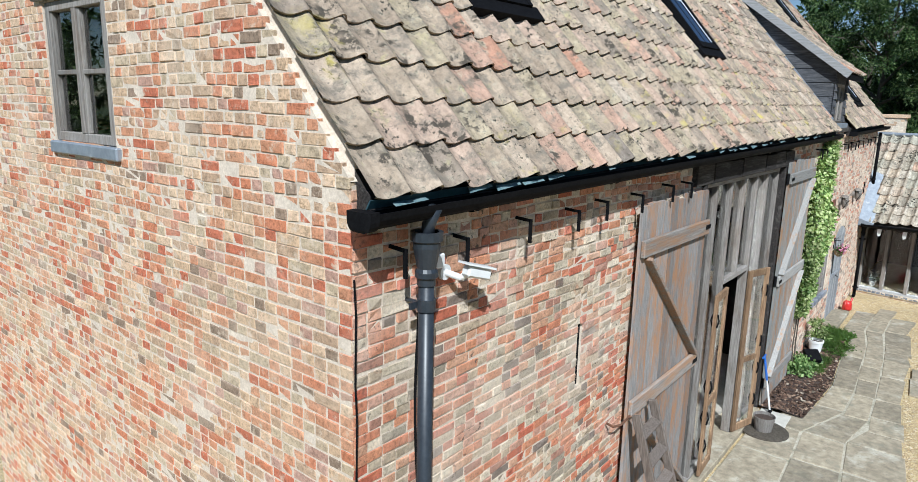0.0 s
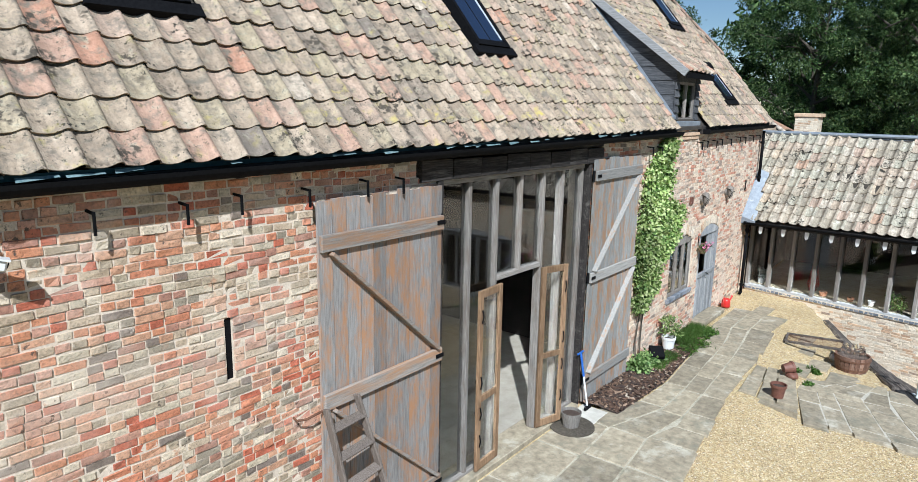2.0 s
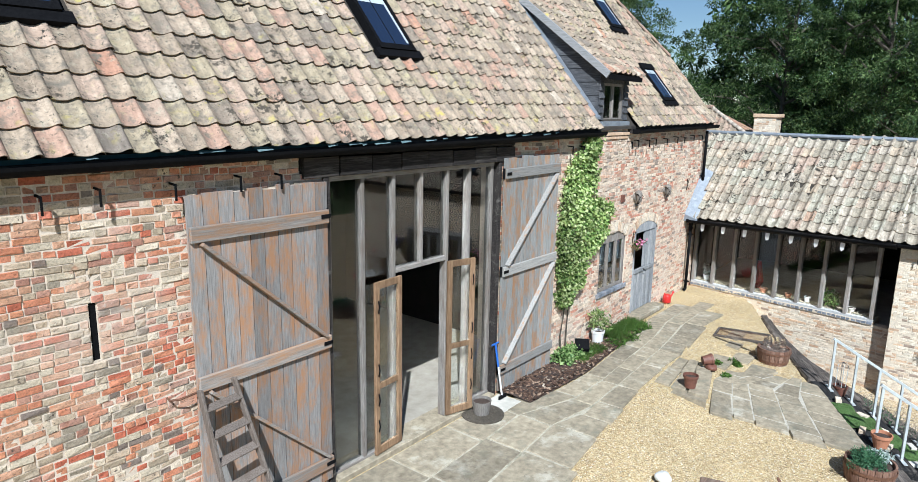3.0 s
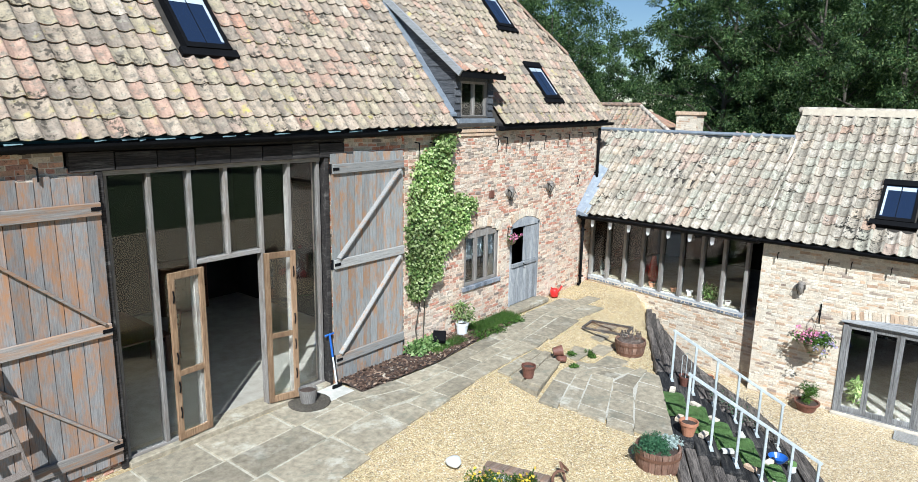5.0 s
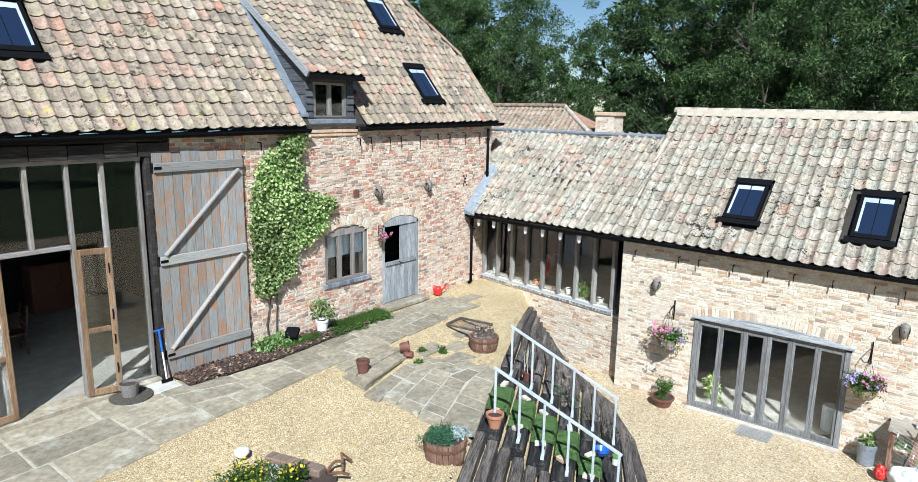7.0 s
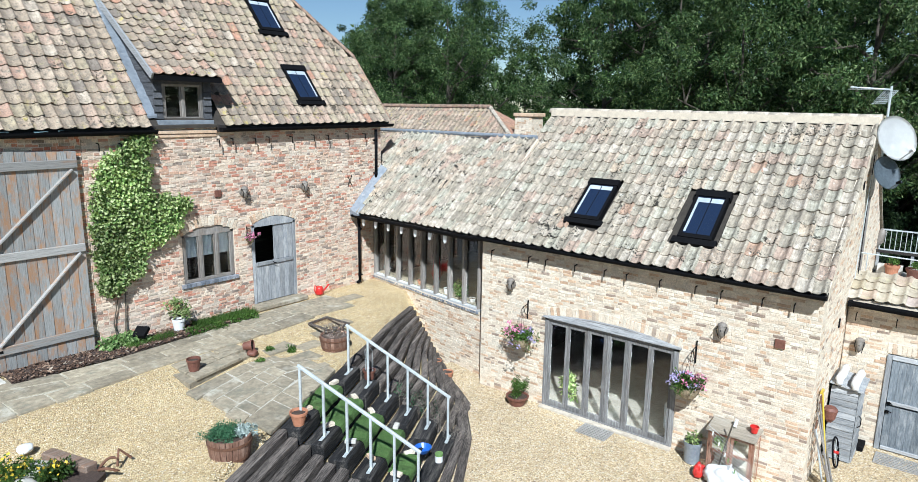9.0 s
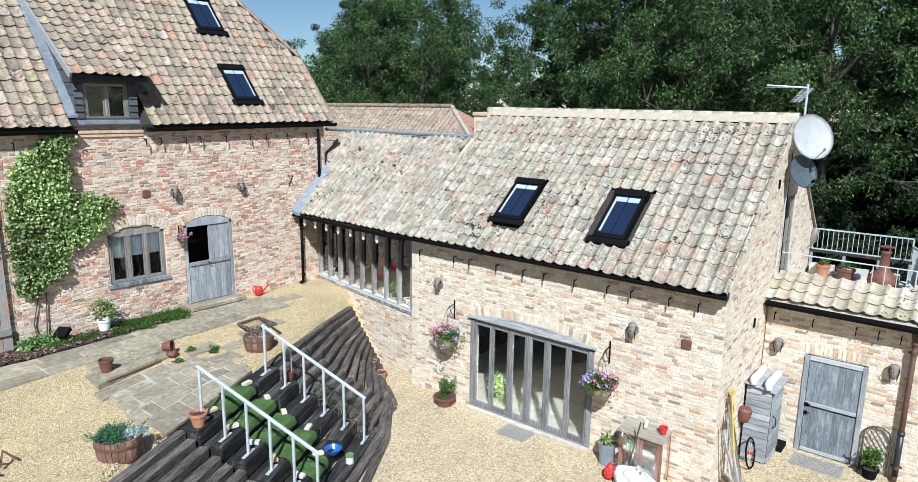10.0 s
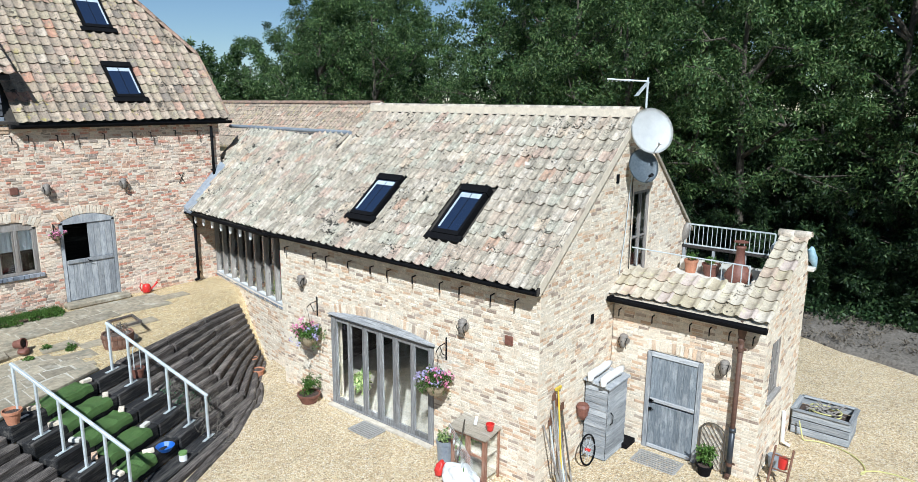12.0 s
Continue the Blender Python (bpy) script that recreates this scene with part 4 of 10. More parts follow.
# gutter and eave board
def gutter(name, a, b, label, r=0.065, wall=None):
    a, b = Vector(a), Vector(b)
    root = thing(name, a, label, "gutter")
    d = (b - a).normalized()
    s = d.cross(Vector((0, 0, 1))).normalized()
    bm = bmn()
    def ring(p, k):
        return [bm.verts.new(p + s * k * math.cos(t) - Vector((0, 0, k * 1.15 * math.sin(t)))) for t in np.linspace(0, math.pi, 9)]
    A, B, A2, B2 = ring(a, r), ring(b, r), ring(a, r - 0.008), ring(b, r - 0.008)
    for i in range(8):
        bm.faces.new((A[i], A[i + 1], B[i + 1], B[i]))
        bm.faces.new((A2[i], A2[i + 1], B2[i + 1], B2[i]))
        bm.faces.new((A[i], A[i + 1], A2[i + 1], A2[i]))
        bm.faces.new((B[i], B[i + 1], B2[i + 1], B2[i]))
    for i in (0, 8):
        bm.faces.new((A[i], A2[i], B2[i], B[i]))
    bm.faces.new(A[::-1])
    bm.faces.new(B)
    part("trough", bm, M_BLACK, root)
    n = int((b - a).length / 1.85)
    for i in range(n):
        p = a + d * (0.9 + i * 1.85)
        bm = bmn()
        q = [p - d * 0.03, p + d * 0.03]
        A = [[bm.verts.new(c + s * (r + 0.006) * math.cos(t) - Vector((0, 0, (r + 0.006) * 1.15 * math.sin(t)))) for t in np.linspace(0, math.pi, 9)] for c in q]
        for k in range(8):
            bm.faces.new((A[0][k], A[0][k + 1], A[1][k + 1], A[1][k]))
        part("joint", bm, M_BLACK, root)
    # squarish closed stop end
    bm = bmn()
    pw = lambda v: math.copysign(abs(v) ** 0.55, v)
    caps = [[bm.verts.new(a + d * o + s * k * pw(math.cos(t)) + Vector((0, 0, 0.012 - k * 1.2 * pw(math.sin(t))))) for t in np.linspace(0, math.pi, 13)]
            for o, k in ((-0.018, r - 0.004), (-0.012, r + 0.008), (0.05, r + 0.008))]
    for c0, c1 in zip(caps, caps[1:]):
        for k in range(13):
            bm.faces.new((c0[k], c0[(k + 1) % 13], c1[(k + 1) % 13], c1[k]))
    bm.faces.new(caps[0][::-1])
    bm.faces.new(caps[2])
    bmesh.ops.recalc_face_normals(bm, faces=bm.faces)
    part("stop_end", bm, M_BLACK, root)
    return root


gutter("gutter", (-0.19, -0.17, eave_z(0) - 0.075), (12.5, -0.17, eave_z(12.5) - 0.075), "black half-round gutter under the barn eave", 0.08)
gutter("gutter", (14.05, -0.17, eave_z(14) - 0.075), (END_X + 0.04, -0.17, eave_z(20) - 0.075), "black half-round gutter under the barn eave", 0.08)
bm = bmn()
for a, b in ((-0.06, 12.5), (14.0, 19.6)):
    hexa(bm, [(a, -0.10, eave_z(a) - 0.16), (b, -0.10, eave_z(b) - 0.16), (b, 0.0, eave_z(b) - 0.16), (a, 0.0, eave_z(a) - 0.16),
              (a, -0.10, eave_z(a) + 0.0), (b, -0.10, eave_z(b) + 0.0), (b, 0.0, eave_z(b) + 0.06), (a, 0.0, eave_z(a) + 0.06)])
solid("trim_eave", bm, M_DARKWOOD, "dark eave board under the pantiles", "eave board", "structure")
bm = bmn()
hexa(bm, [(-0.1, -0.12, eave_z(0) - 0.07), (6.5, -0.12, eave_z(6.5) - 0.05), (6.5, -0.11, eave_z(6.5) - 0.05), (-0.1, -0.11, eave_z(0) - 0.07),
          (-0.1, -0.15, eave_z(0) - 0.02), (6.5, -0.14, eave_z(6.5) - 0.02), (6.5, -0.13, eave_z(6.5) - 0.02), (-0.1, -0.14, eave_z(0) - 0.02)])
solid("trim_felt", bm, M_TEAL, "torn blue-green roofing felt at the eave", "felt", "structure")

rng_f = random.Random(77)
x = 0.05
while x < 11.5:
    w = rng_f.uniform(0.08, 0.30)
    if rng_f.random() < 0.6:
        h, o = rng_f.uniform(0.012, 0.034), rng_f.uniform(0.0, 0.02)
        z = eave_z(x) - 0.035 + rng_f.uniform(-0.012, 0.008)
        bm = bmn()
        hexa(bm, [(x, -0.165 - o, z - h), (x + w, -0.165 - o, z - h * 0.3), (x + w, -0.160 - o, z - h * 0.3), (x, -0.160 - o, z - h), (x, -0.150, z), (x + w, -0.150, z + 0.006), (x + w, -0.146, z + 0.006), (x, -0.146, z)])
        solid("felt_shred", bm, M_SHRED, "torn pale shred of roofing felt hanging at the eave", "felt", "structure", "felt shreds at the eave")
    x += w + rng_f.uniform(0.02, 0.25)

# ---- the link and the wing ----
WALL_X = 17.74
TANW = 0.812
UW = Vector((0, -1, -0.006)).normalized()
SW = Vector((1, 0, TANW)).normalized()
KW = math.sqrt(1 + TANW * TANW)
WE_X, WE_Z = 17.5, 2.28
WRIDGE_X = 21.06


def wing_z(x, y):
    return WE_Z + 0.006 * y + TANW * (x - WE_X)


wing_front = brick_wall("wall_wing_front", (WALL_X, -5.15, 0), (0, -1, 0), (-1, 0, 0), 7.3, LOW - 0.2, 2.42, 0.3, [(1.83, 4.9, LOW, 0.60, 0.15)], M_BUFF, M_MORTAR2,
                        "pale buff brick wall of the wing in full sun", rng, bond=0.22, course=0.067, near=lambda u, z: u > 5.6 and z < 0.2)
arch_bricks(wing_front, (WALL_X, -5.15, 0), (0, -1, 0), (-1, 0, 0), 1.83, 4.9, 0.60, 0.15, M_BUFF, rng)
wgl = lambda z: (max(0.0, (z - 2.32) / TANW), min(6.65, 6.65 - (z - 2.32) / TANW))
GW = (3.42, 4.25, 1.55, 3.5, 0.0)
brick_wall("wall_wing_gable", (WALL_X, -12.45, 0), (1, 0, 0), (0, -1, 0), 6.65, LOW - 0.2, 5.08, 0.3, [GW], M_BUFF, M_MORTAR2,
                        "pale buff brick gable wall of the wing", rng, bond=0.22, course=0.067, limit=wgl, kinks=(2.32,), near=lambda u, z: u < 2.2 and z < 0.9)
brick_wall("wall_wing_return", (18.2, -5.15, 0), (-1, 0, 0), (0, 1, 0), 0.46, LOW - 0.2, 2.42, 0.2, [], M_BUFF, M_MORTAR2, "short brick return where the link meets the wing", rng)
bm = bmn()
box(bm, WALL_X + 6.35, WALL_X + 6.65, -12.44, 0.2, LOW, 2.3)
solid("wall_wing_back", bm, M_DIMROOM, "plain back wall of the wing, coloured near-black as in shade", "wall", "structure")
bm = bmn()
box(bm, WALL_X + 0.3, WALL_X + 6.35, -12.15, -5.2, LOW - 0.2, LOW + 0.03)
box(bm, WALL_X + 0.02, WALL_X + 0.3, -10.05, -6.98, LOW - 0.2, LOW + 0.035)
solid("floor_wing", bm, M_FLOOR, "pale stone floor inside the wing", "floor", "structure")
bm = bmn()
prism(bm, [(19.2, -0.05, -0.2), (24.0, -0.05, -0.2), (24.0, -5.2, -0.2), (18.4, -5.2, -0.2)], (0, 0, 0.22))
solid("floor_link", bm, M_FLOOR, "pale floor inside the glazed link", "floor", "structure")
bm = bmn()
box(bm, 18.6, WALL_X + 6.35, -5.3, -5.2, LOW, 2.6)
solid("wall_inner_wing", bm, M_DIMROOM, "wall between link and wing, coloured near-black as in shade", "wall", "structure")
# link: dwarf wall below the glazing
LA, LB = Vector((19.02, -0.05, 0)), Vector((18.16, -4.78, 0))
LU = (LB - LA).normalized()
LN = Vector((LU.y, -LU.x, 0))
if LN.x > 0:
    LN = -LN
brick_wall("wall_link", LA, LU, LN, (LB - LA).length + 0.35, LOW - 0.2, 0.06, 0.28, [], M_BUFF, M_MORTAR2, "low buff brick wall under the link glazing", rng, bond=0.22, course=0.067)
brick_wall("sill_link", LA + LN * 0.03, LU, LN, (LB - LA).length, 0.06, 0.14, 0.2, [], {"island": M_BLUE, "object": M_BLUE}, M_MORTAR2, "blue-grey brick sill course", rng, bond=1.0)

# roofs of link and wing; the link's eave draws back towards the barn
LINK_A, LINK_B, LINK_TOP = Vector((18.2, 0.0, 2.17)), Vector((17.5, -5.1, 2.25)), 4.45
LINK_TAN, LINK_TWIST = 0.84, 0.12          # a little steeper towards the barn
UK = (LINK_B - LINK_A).normalized()
SK = Vector((1, 0, LINK_TAN))
SK = (SK - UK * SK.dot(UK)).normalized()


def link_eave(y):
    """The link's eave point at y."""
    return LINK_A.lerp(LINK_B, y / LINK_B.y)


def link_slope(y):
    return LINK_TAN + LINK_TWIST * (1 + y / 5.1)


def link_top(y):
    e = link_eave(y)
    return Vector((e.x + (LINK_TOP - e.z) / link_slope(y), y, LINK_TOP))


bm = bmn()
prism(bm, [(WE_X + 0.06, -5.08, wing_z(WE_X + 0.06, -5)), (WRIDGE_X, -5.08, wing_z(WRIDGE_X, -4.9)), (WRIDGE_X, -12.5, wing_z(WRIDGE_X, -12.5)), (WE_X + 0.06, -12.5, wing_z(WE_X + 0.06, -12.5))], (0, 0, -0.09))
prism(bm, [link_eave(0.0) + Vector((0.05, 0, 0.03)), link_top(0.0), link_top(-5.06), link_eave(-5.06) + Vector((0.05, 0, 0.03))], (0, 0, -0.09))
for v in bm.verts:
    v.co.z -= 0.06
wroof = solid("roof_wing", bm, M_UNDER, "pale lichened pantile roof over link and wing", "roof", "structure")
bm = bmn()
prism(bm, [(WRIDGE_X, -4.9, wing_z(WRIDGE_X, -4.9)), (WRIDGE_X, -12.5, wing_z(WRIDGE_X, -12.5)), (24.6, -12.5, 2.3), (24.6, -4.9, 2.35)], (0, 0, -0.08))
part("back_slope", bm, M_TILE2["island"], wroof)
bm = bmn()
prism(bm, [link_top(0.3) - Vector((0, 0, 0.04)), (24.5, 0.3, 4.1), (24.5, -5.0, 4.1), link_top(-5.0) - Vector((0, 0, 0.04))], (0, 0, -0.1))
part("flat_top", bm, M_LEAD, wroof, "lead flat behind the link roof")
WING_WINDOWS = [(18.20, 19.15, -7.92, -7.22), (18.11, 19.12, -10.36, -9.70)]


def wing_skip(u, s):
    y, x = 0.0 - u, WE_X + s / KW
    if y > -5.0:
        return True
    if x > WRIDGE_X - 0.1:
        return True
    return any(a - 0.1 < x < b + 0.05 and c - 0.08 < y < d + 0.08 for a, b, c, d in WING_WINDOWS)


def link_skip(u, s):
    p = LINK_O + UK * u + SK * s
    return p.y > (-0.22 if p.x < 19.5 else 0.5) or p.y < -5.08 or p.z + LINK_TWIST * (1 + p.y / 5.1) * (p.x - link_eave(p.y).x) > LINK_TOP - 0.03


LINK_O = LINK_A - UK * 1.0
pantiles(wroof, (WE_X, 0.0, WE_Z), UW, SW, 50, 15, M_TILE2, rng, wing_skip, lambda u, s: u > 7.5, steep=True)
pantiles(wroof, LINK_O, UK, SK, 28, 11, M_TILE2, rng, link_skip, steep=True)
for v in wroof.children[-1].data.vertices:
    v.co.z += LINK_TWIST * (1 + v.co.y / 5.1) * max(0.0, v.co.x - link_eave(v.co.y).x)
bm = bmn()
a, b = link_eave(-5.09), link_top(-5.09)
beam(bm, a + Vector((0.1, 0, 0.0)), b + Vector((0, 0, -0.04)), 0.05, 0.08, (0, 0, 1))
part("fillet", bm, M_MORTAR2, wroof, "mortar fillet between the two roofs")
bm = bmn()
for i in range(17):                              # mortar under the verge of the wing
    xa, xb = WE_X + 0.12 + i * 0.2, WE_X + 0.33 + i * 0.2
    q = lambda x, y, l: (x, y, wing_z(x, -12.5) + l)
    hexa(bm, [q(xa, -12.51, -0.2), q(xb, -12.51, -0.2), q(xb, -12.4, -0.2), q(xa, -12.4, -0.2), q(xa, -12.515, 0.02), q(xb, -12.515, 0.02), q(xb, -12.4, 0.02), q(xa, -12.4, 0.02)])
part("verge_mortar", bm, M_MORTAR2, wroof, "pale mortar along the verge")
bm = bmn()
beam(bm, (WRIDGE_X, -5.0, wing_z(WRIDGE_X, -5.0) - 0.03), (WRIDGE_X, -12.5, wing_z(WRIDGE_X, -12.5) - 0.03), 0.34, 0.16)
part("ridge_bedding", bm, M_MORTAR2, wroof, "pale mortar under the ridge tiles")
ridge_tiles(wroof, (WRIDGE_X, -4.9, wing_z(WRIDGE_X, -4.9)), (WRIDGE_X, -12.52, wing_z(WRIDGE_X, -12.5)), M_RIDGE, rng, 0.115)
bm = bmn()                                        # lead along the barn wall and along the top of the link roof
lz = lambda x: LINK_A.z + link_slope(0.0) * (x - LINK_A.x)
fa, fb = LINK_A.x - 0.07, 19.4
hexa(bm, [(fa, -0.36, lz(fa) - 0.04), (fb, -0.30, lz(fb)), (fb, -0.005, lz(fb)), (fa, -0.005, lz(fa) - 0.04),
          (fa, -0.36, lz(fa) + 0.04), (fb, -0.30, lz(fb) + 0.05), (fb, -0.005, lz(fb) + 0.17), (fa, -0.005, lz(fa) + 0.16)])
part("flashing", bm, M_LEAD, wroof, "grey lead flashing along the barn wall")
bm = bmn()
tube(bm, [link_top(1.5) + Vector((0, 0, 0.03)), link_top(-5.05) + Vector((0, 0, 0.03))], 0.055, 8)
part("lead_roll", bm, M_LEAD, wroof, "grey lead roll along the link ridge")
gutter("gutter", (WE_X - 0.04, -5.1, WE_Z - 0.055), (WE_X - 0.04, -12.5, WE_Z - 0.085), "black half-round gutter under the wing eave", 0.05)
gutter("gutter", link_eave(-0.1) + Vector((-0.05, 0, -0.06)), link_eave(-5.06) + Vector((-0.05, 0, -0.05)), "black half-round gutter under the link eave", 0.05)
bm = bmn()
hexa(bm, [(WE_X + 0.06, -12.48, WE_Z - 0.18), (WALL_X, -12.48, WE_Z - 0.18), (WALL_X, -5.1, WE_Z - 0.15), (WE_X + 0.06, -5.1, WE_Z - 0.15),
          (WE_X + 0.03, -12.48, WE_Z - 0.09), (WALL_X, -12.48, WE_Z + 0.03), (WALL_X, -5.1, WE_Z + 0.06), (WE_X + 0.03, -5.1, WE_Z - 0.06)])
ea, eb = link_eave(-0.05), link_eave(-5.08)
hexa(bm, [eb + Vector((0.03, 0, -0.16)), eb + Vector((0.24, 0, -0.16)), ea + Vector((0.24, 0, -0.16)), ea + Vector((0.03, 0, -0.16)),
          eb + Vector((0.03, 0, -0.05)), eb + Vector((0.24, 0, 0.05)), ea + Vector((0.24, 0, 0.05)), ea + Vector((0.03, 0, -0.05))])
solid("trim_wing_eave", bm, M_DARKWOOD, "dark eave board of the wing", "eave board", "structure")
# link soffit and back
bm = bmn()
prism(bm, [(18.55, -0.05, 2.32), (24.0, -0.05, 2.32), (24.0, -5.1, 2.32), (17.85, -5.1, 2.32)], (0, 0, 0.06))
solid("ceiling_link", bm, M_DIMROOM, "plain ceiling of the link, coloured near-black as in shade", "ceiling", "structure")
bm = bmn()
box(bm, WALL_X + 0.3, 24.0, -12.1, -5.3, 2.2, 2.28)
solid("ceiling_wing", bm, M_DIMROOM, "plain ceiling of the wing, coloured near-black as in shade", "ceiling", "structure")

# unseen end wall, added to keep daylight out of the link
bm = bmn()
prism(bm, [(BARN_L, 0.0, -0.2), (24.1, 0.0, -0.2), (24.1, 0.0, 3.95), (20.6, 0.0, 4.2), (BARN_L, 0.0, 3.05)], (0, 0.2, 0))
solid("wall_link_end", bm, M_DIMROOM, "unseen near-black end wall closing the link beside the barn", "wall", "structure")
# near-black sheet over the barn wall: the link's inner shade as colour
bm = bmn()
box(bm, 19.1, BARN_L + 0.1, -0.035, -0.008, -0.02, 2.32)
solid("wall_link_lining", bm, M_DIMROOM, "added near-black sheet for the shade inside the link", "wall", "structure")

# ---- the lean-to with its roof terrace ----
LX = 20.5
lean_front = brick_wall("wall_lean_front", (LX, -12.46, 0), (0, -1, 0), (-1, 0, 0), 2.92, LOW - 0.2, 1.52, 0.25, [(0.8, 1.86, LOW, 0.52, 0.0)], M_BUFF, M_MORTAR2,
                        "buff brick wall of the lean-to with a boarded door", rng, bond=0.22, course=0.067, near=lambda u, z: u > 1.9)
arch_bricks(lean_front, (LX, -12.46, 0), (0, -1, 0), (-1, 0, 0), 0.8, 1.86, 0.52, 0.02, M_BUFF, rng)
lean_lim = lambda z: (0.0 if z < 1.62 else (z - 1.62) / 0.46, 2.75 if z < 1.98 else 2.75 - (z - 1.98) * 0.74)
brick_wall("wall_lean_end", (LX, -15.38, 0), (1, 0, 0), (0, -1, 0), 2.75, LOW - 0.2, 2.62, 0.25, [(0.42, 1.15, -0.05, 1.05, 0.0)], M_BUFF, M_MORTAR2,
                      "buff brick end wall of the lean-to", rng, bond=0.22, course=0.067, limit=lean_lim, kinks=(1.62, 1.98))
bm = bmn()
box(bm, LX + 0.25, 24.4, -15.13, -12.46, LOW, 1.42)
solid("terrace_floor", bm, M_STONE, "pale slab floor of the roof terrace", "floor", "structure")
UL, SL = Vector((0, -1, 0)), Vector((1, 0, 0.46)).normalized()
bm = bmn()
prism(bm, [(20.3, -12.46, 1.56), (21.1, -12.46, 1.56 + 0.8 * 0.46), (21.1, -15.4, 1.56 + 0.8 * 0.46), (20.3, -15.4, 1.56)], (0, 0, -0.09))
prism(bm, [(21.1, -14.88, 1.56 + 0.8 * 0.46), (22.75, -14.88, 1.56 + 2.45 * 0.46), (22.75, -15.4, 1.56 + 2.45 * 0.46), (21.1, -15.4, 1.56 + 0.8 * 0.46)], (0, 0, -0.09))
box(bm, 20.98, 21.1, -14.88, -12.46, 1.4, 1.86)
box(bm, 21.35, 22.9, -14.88, -14.8, 1.4, 2.0)
lroof = solid("roof_lean", bm, M_MORTAR2, "yellowish lichened pantiles of the lean-to roof", "roof", "structure")
pantiles(lroof, (20.26, -12.42, 1.575), UL, SL, 12, 9, M_LEANTILE, rng, lambda u, s: (s > 0.9 and u < 2.45) or s > 2.75 or u > 3.0)
ridge_tiles(lroof, (22.78, -14.86, 2.72), (22.78, -15.45, 2.72), M_RIDGE, rng, 0.12, 0.3)
gutter("gutter", (20.2, -12.5, 1.52), (20.2, -15.42, 1.5), "brown-black gutter under the lean-to eave", 0.085)

# ---- the building behind, with its chimney ----
bm = bmn()
prism(bm, [(26.7, -0.6, 3.2), (29.0, 3.0, 5.27), (29.0, 22.0, 5.27), (26.7, 22.0, 3.2)], (0, 0, -0.1))
prism(bm, [(29.0, 3.0, 5.27), (31.3, -0.6, 3.2), (31.3, 22.0, 3.2), (29.0, 22.0, 5.27)], (0, 0, -0.1))
prism(bm, [(26.7, -0.6, 3.2), (31.3, -0.6, 3.2), (29.0, 3.0, 5.27)], (0, 0, -0.1))
broof = solid("roof_back_building", bm, M_TILE["island"], "hipped pantile roof of the low building behind", "roof", "structure")
pantiles(broof, (26.7, 21.9, 3.2), (0, -1, 0), Vector((2.3, 0, 2.07)), 90, 10, M_TILE, rng, lambda u, s: s < 0.5 or 21.9 - u < -0.45 + s * 1.165)
ridge_tiles(broof, (29.0, 22.0, 5.28), (29.0, 2.95, 5.28), M_TILE["island"], rng)
ridge_tiles(broof, (29.0, 3.0, 5.27), (26.7, -0.6, 3.22), M_RIDGE, rng, 0.1, 0.3)
bm = bmn()
box(bm, 26.9, 31.1, -0.4, 21.9, -0.1, 3.15)
solid("wall_back_building", bm, M_BUFF["island"], "buff brick walls of the low building behind", "wall", "structure")
chim_rng = random.Random(5)
chimney = brick_wall("chimney", (28.0, 1.0, 0), (0, -1, 0), (-1, 0, 0), 0.82, 2.0, 4.92, 0.86, [], M_BUFF, M_MORTAR2, "square buff brick chimney stack", chim_rng)
side = brick_wall("chimney_side", (28.0, 0.18, 0), (1, 0, 0), (0, -1, 0), 0.86, 2.0, 4.92, 0.05, [], M_BUFF, M_MORTAR2, "side of the chimney stack", chim_rng)
attach(side, chimney)
bm = bmn()
box(bm, 27.95, 28.92, 0.1, 1.04, 4.92, 5.06, 0.015)
part("chimney_cap", bm, M_BUFF["island"], chimney)


# ---- barn fittings ----
def slats(parent, name, p, along, up, n, width, height, thick, out, material, rng, gap=0.006, ragged=0.0):
    """n boards side by side from p, each of them a part."""
    p, along, up, out = Vector(p), Vector(along).normalized(), Vector(up).normalized(), Vector(out).normalized()
    w = width / n
    for i in range(n):
        bm = bmn()
        a = p + along * (i * w + gap / 2) + up * rng.uniform(-ragged, ragged)
        d = out * rng.uniform(0, 0.004)
        h = height + rng.uniform(-ragged, ragged)
        q = [a + d, a + along * (w - gap) + d]
        hexa(bm, [q[0], q[1], q[1] - out * thick, q[0] - out * thick, q[0] + up * h, q[1] + up * h, q[1] + up * h - out * thick, q[0] + up * h - out * thick])
        part(name, bm, material, parent)


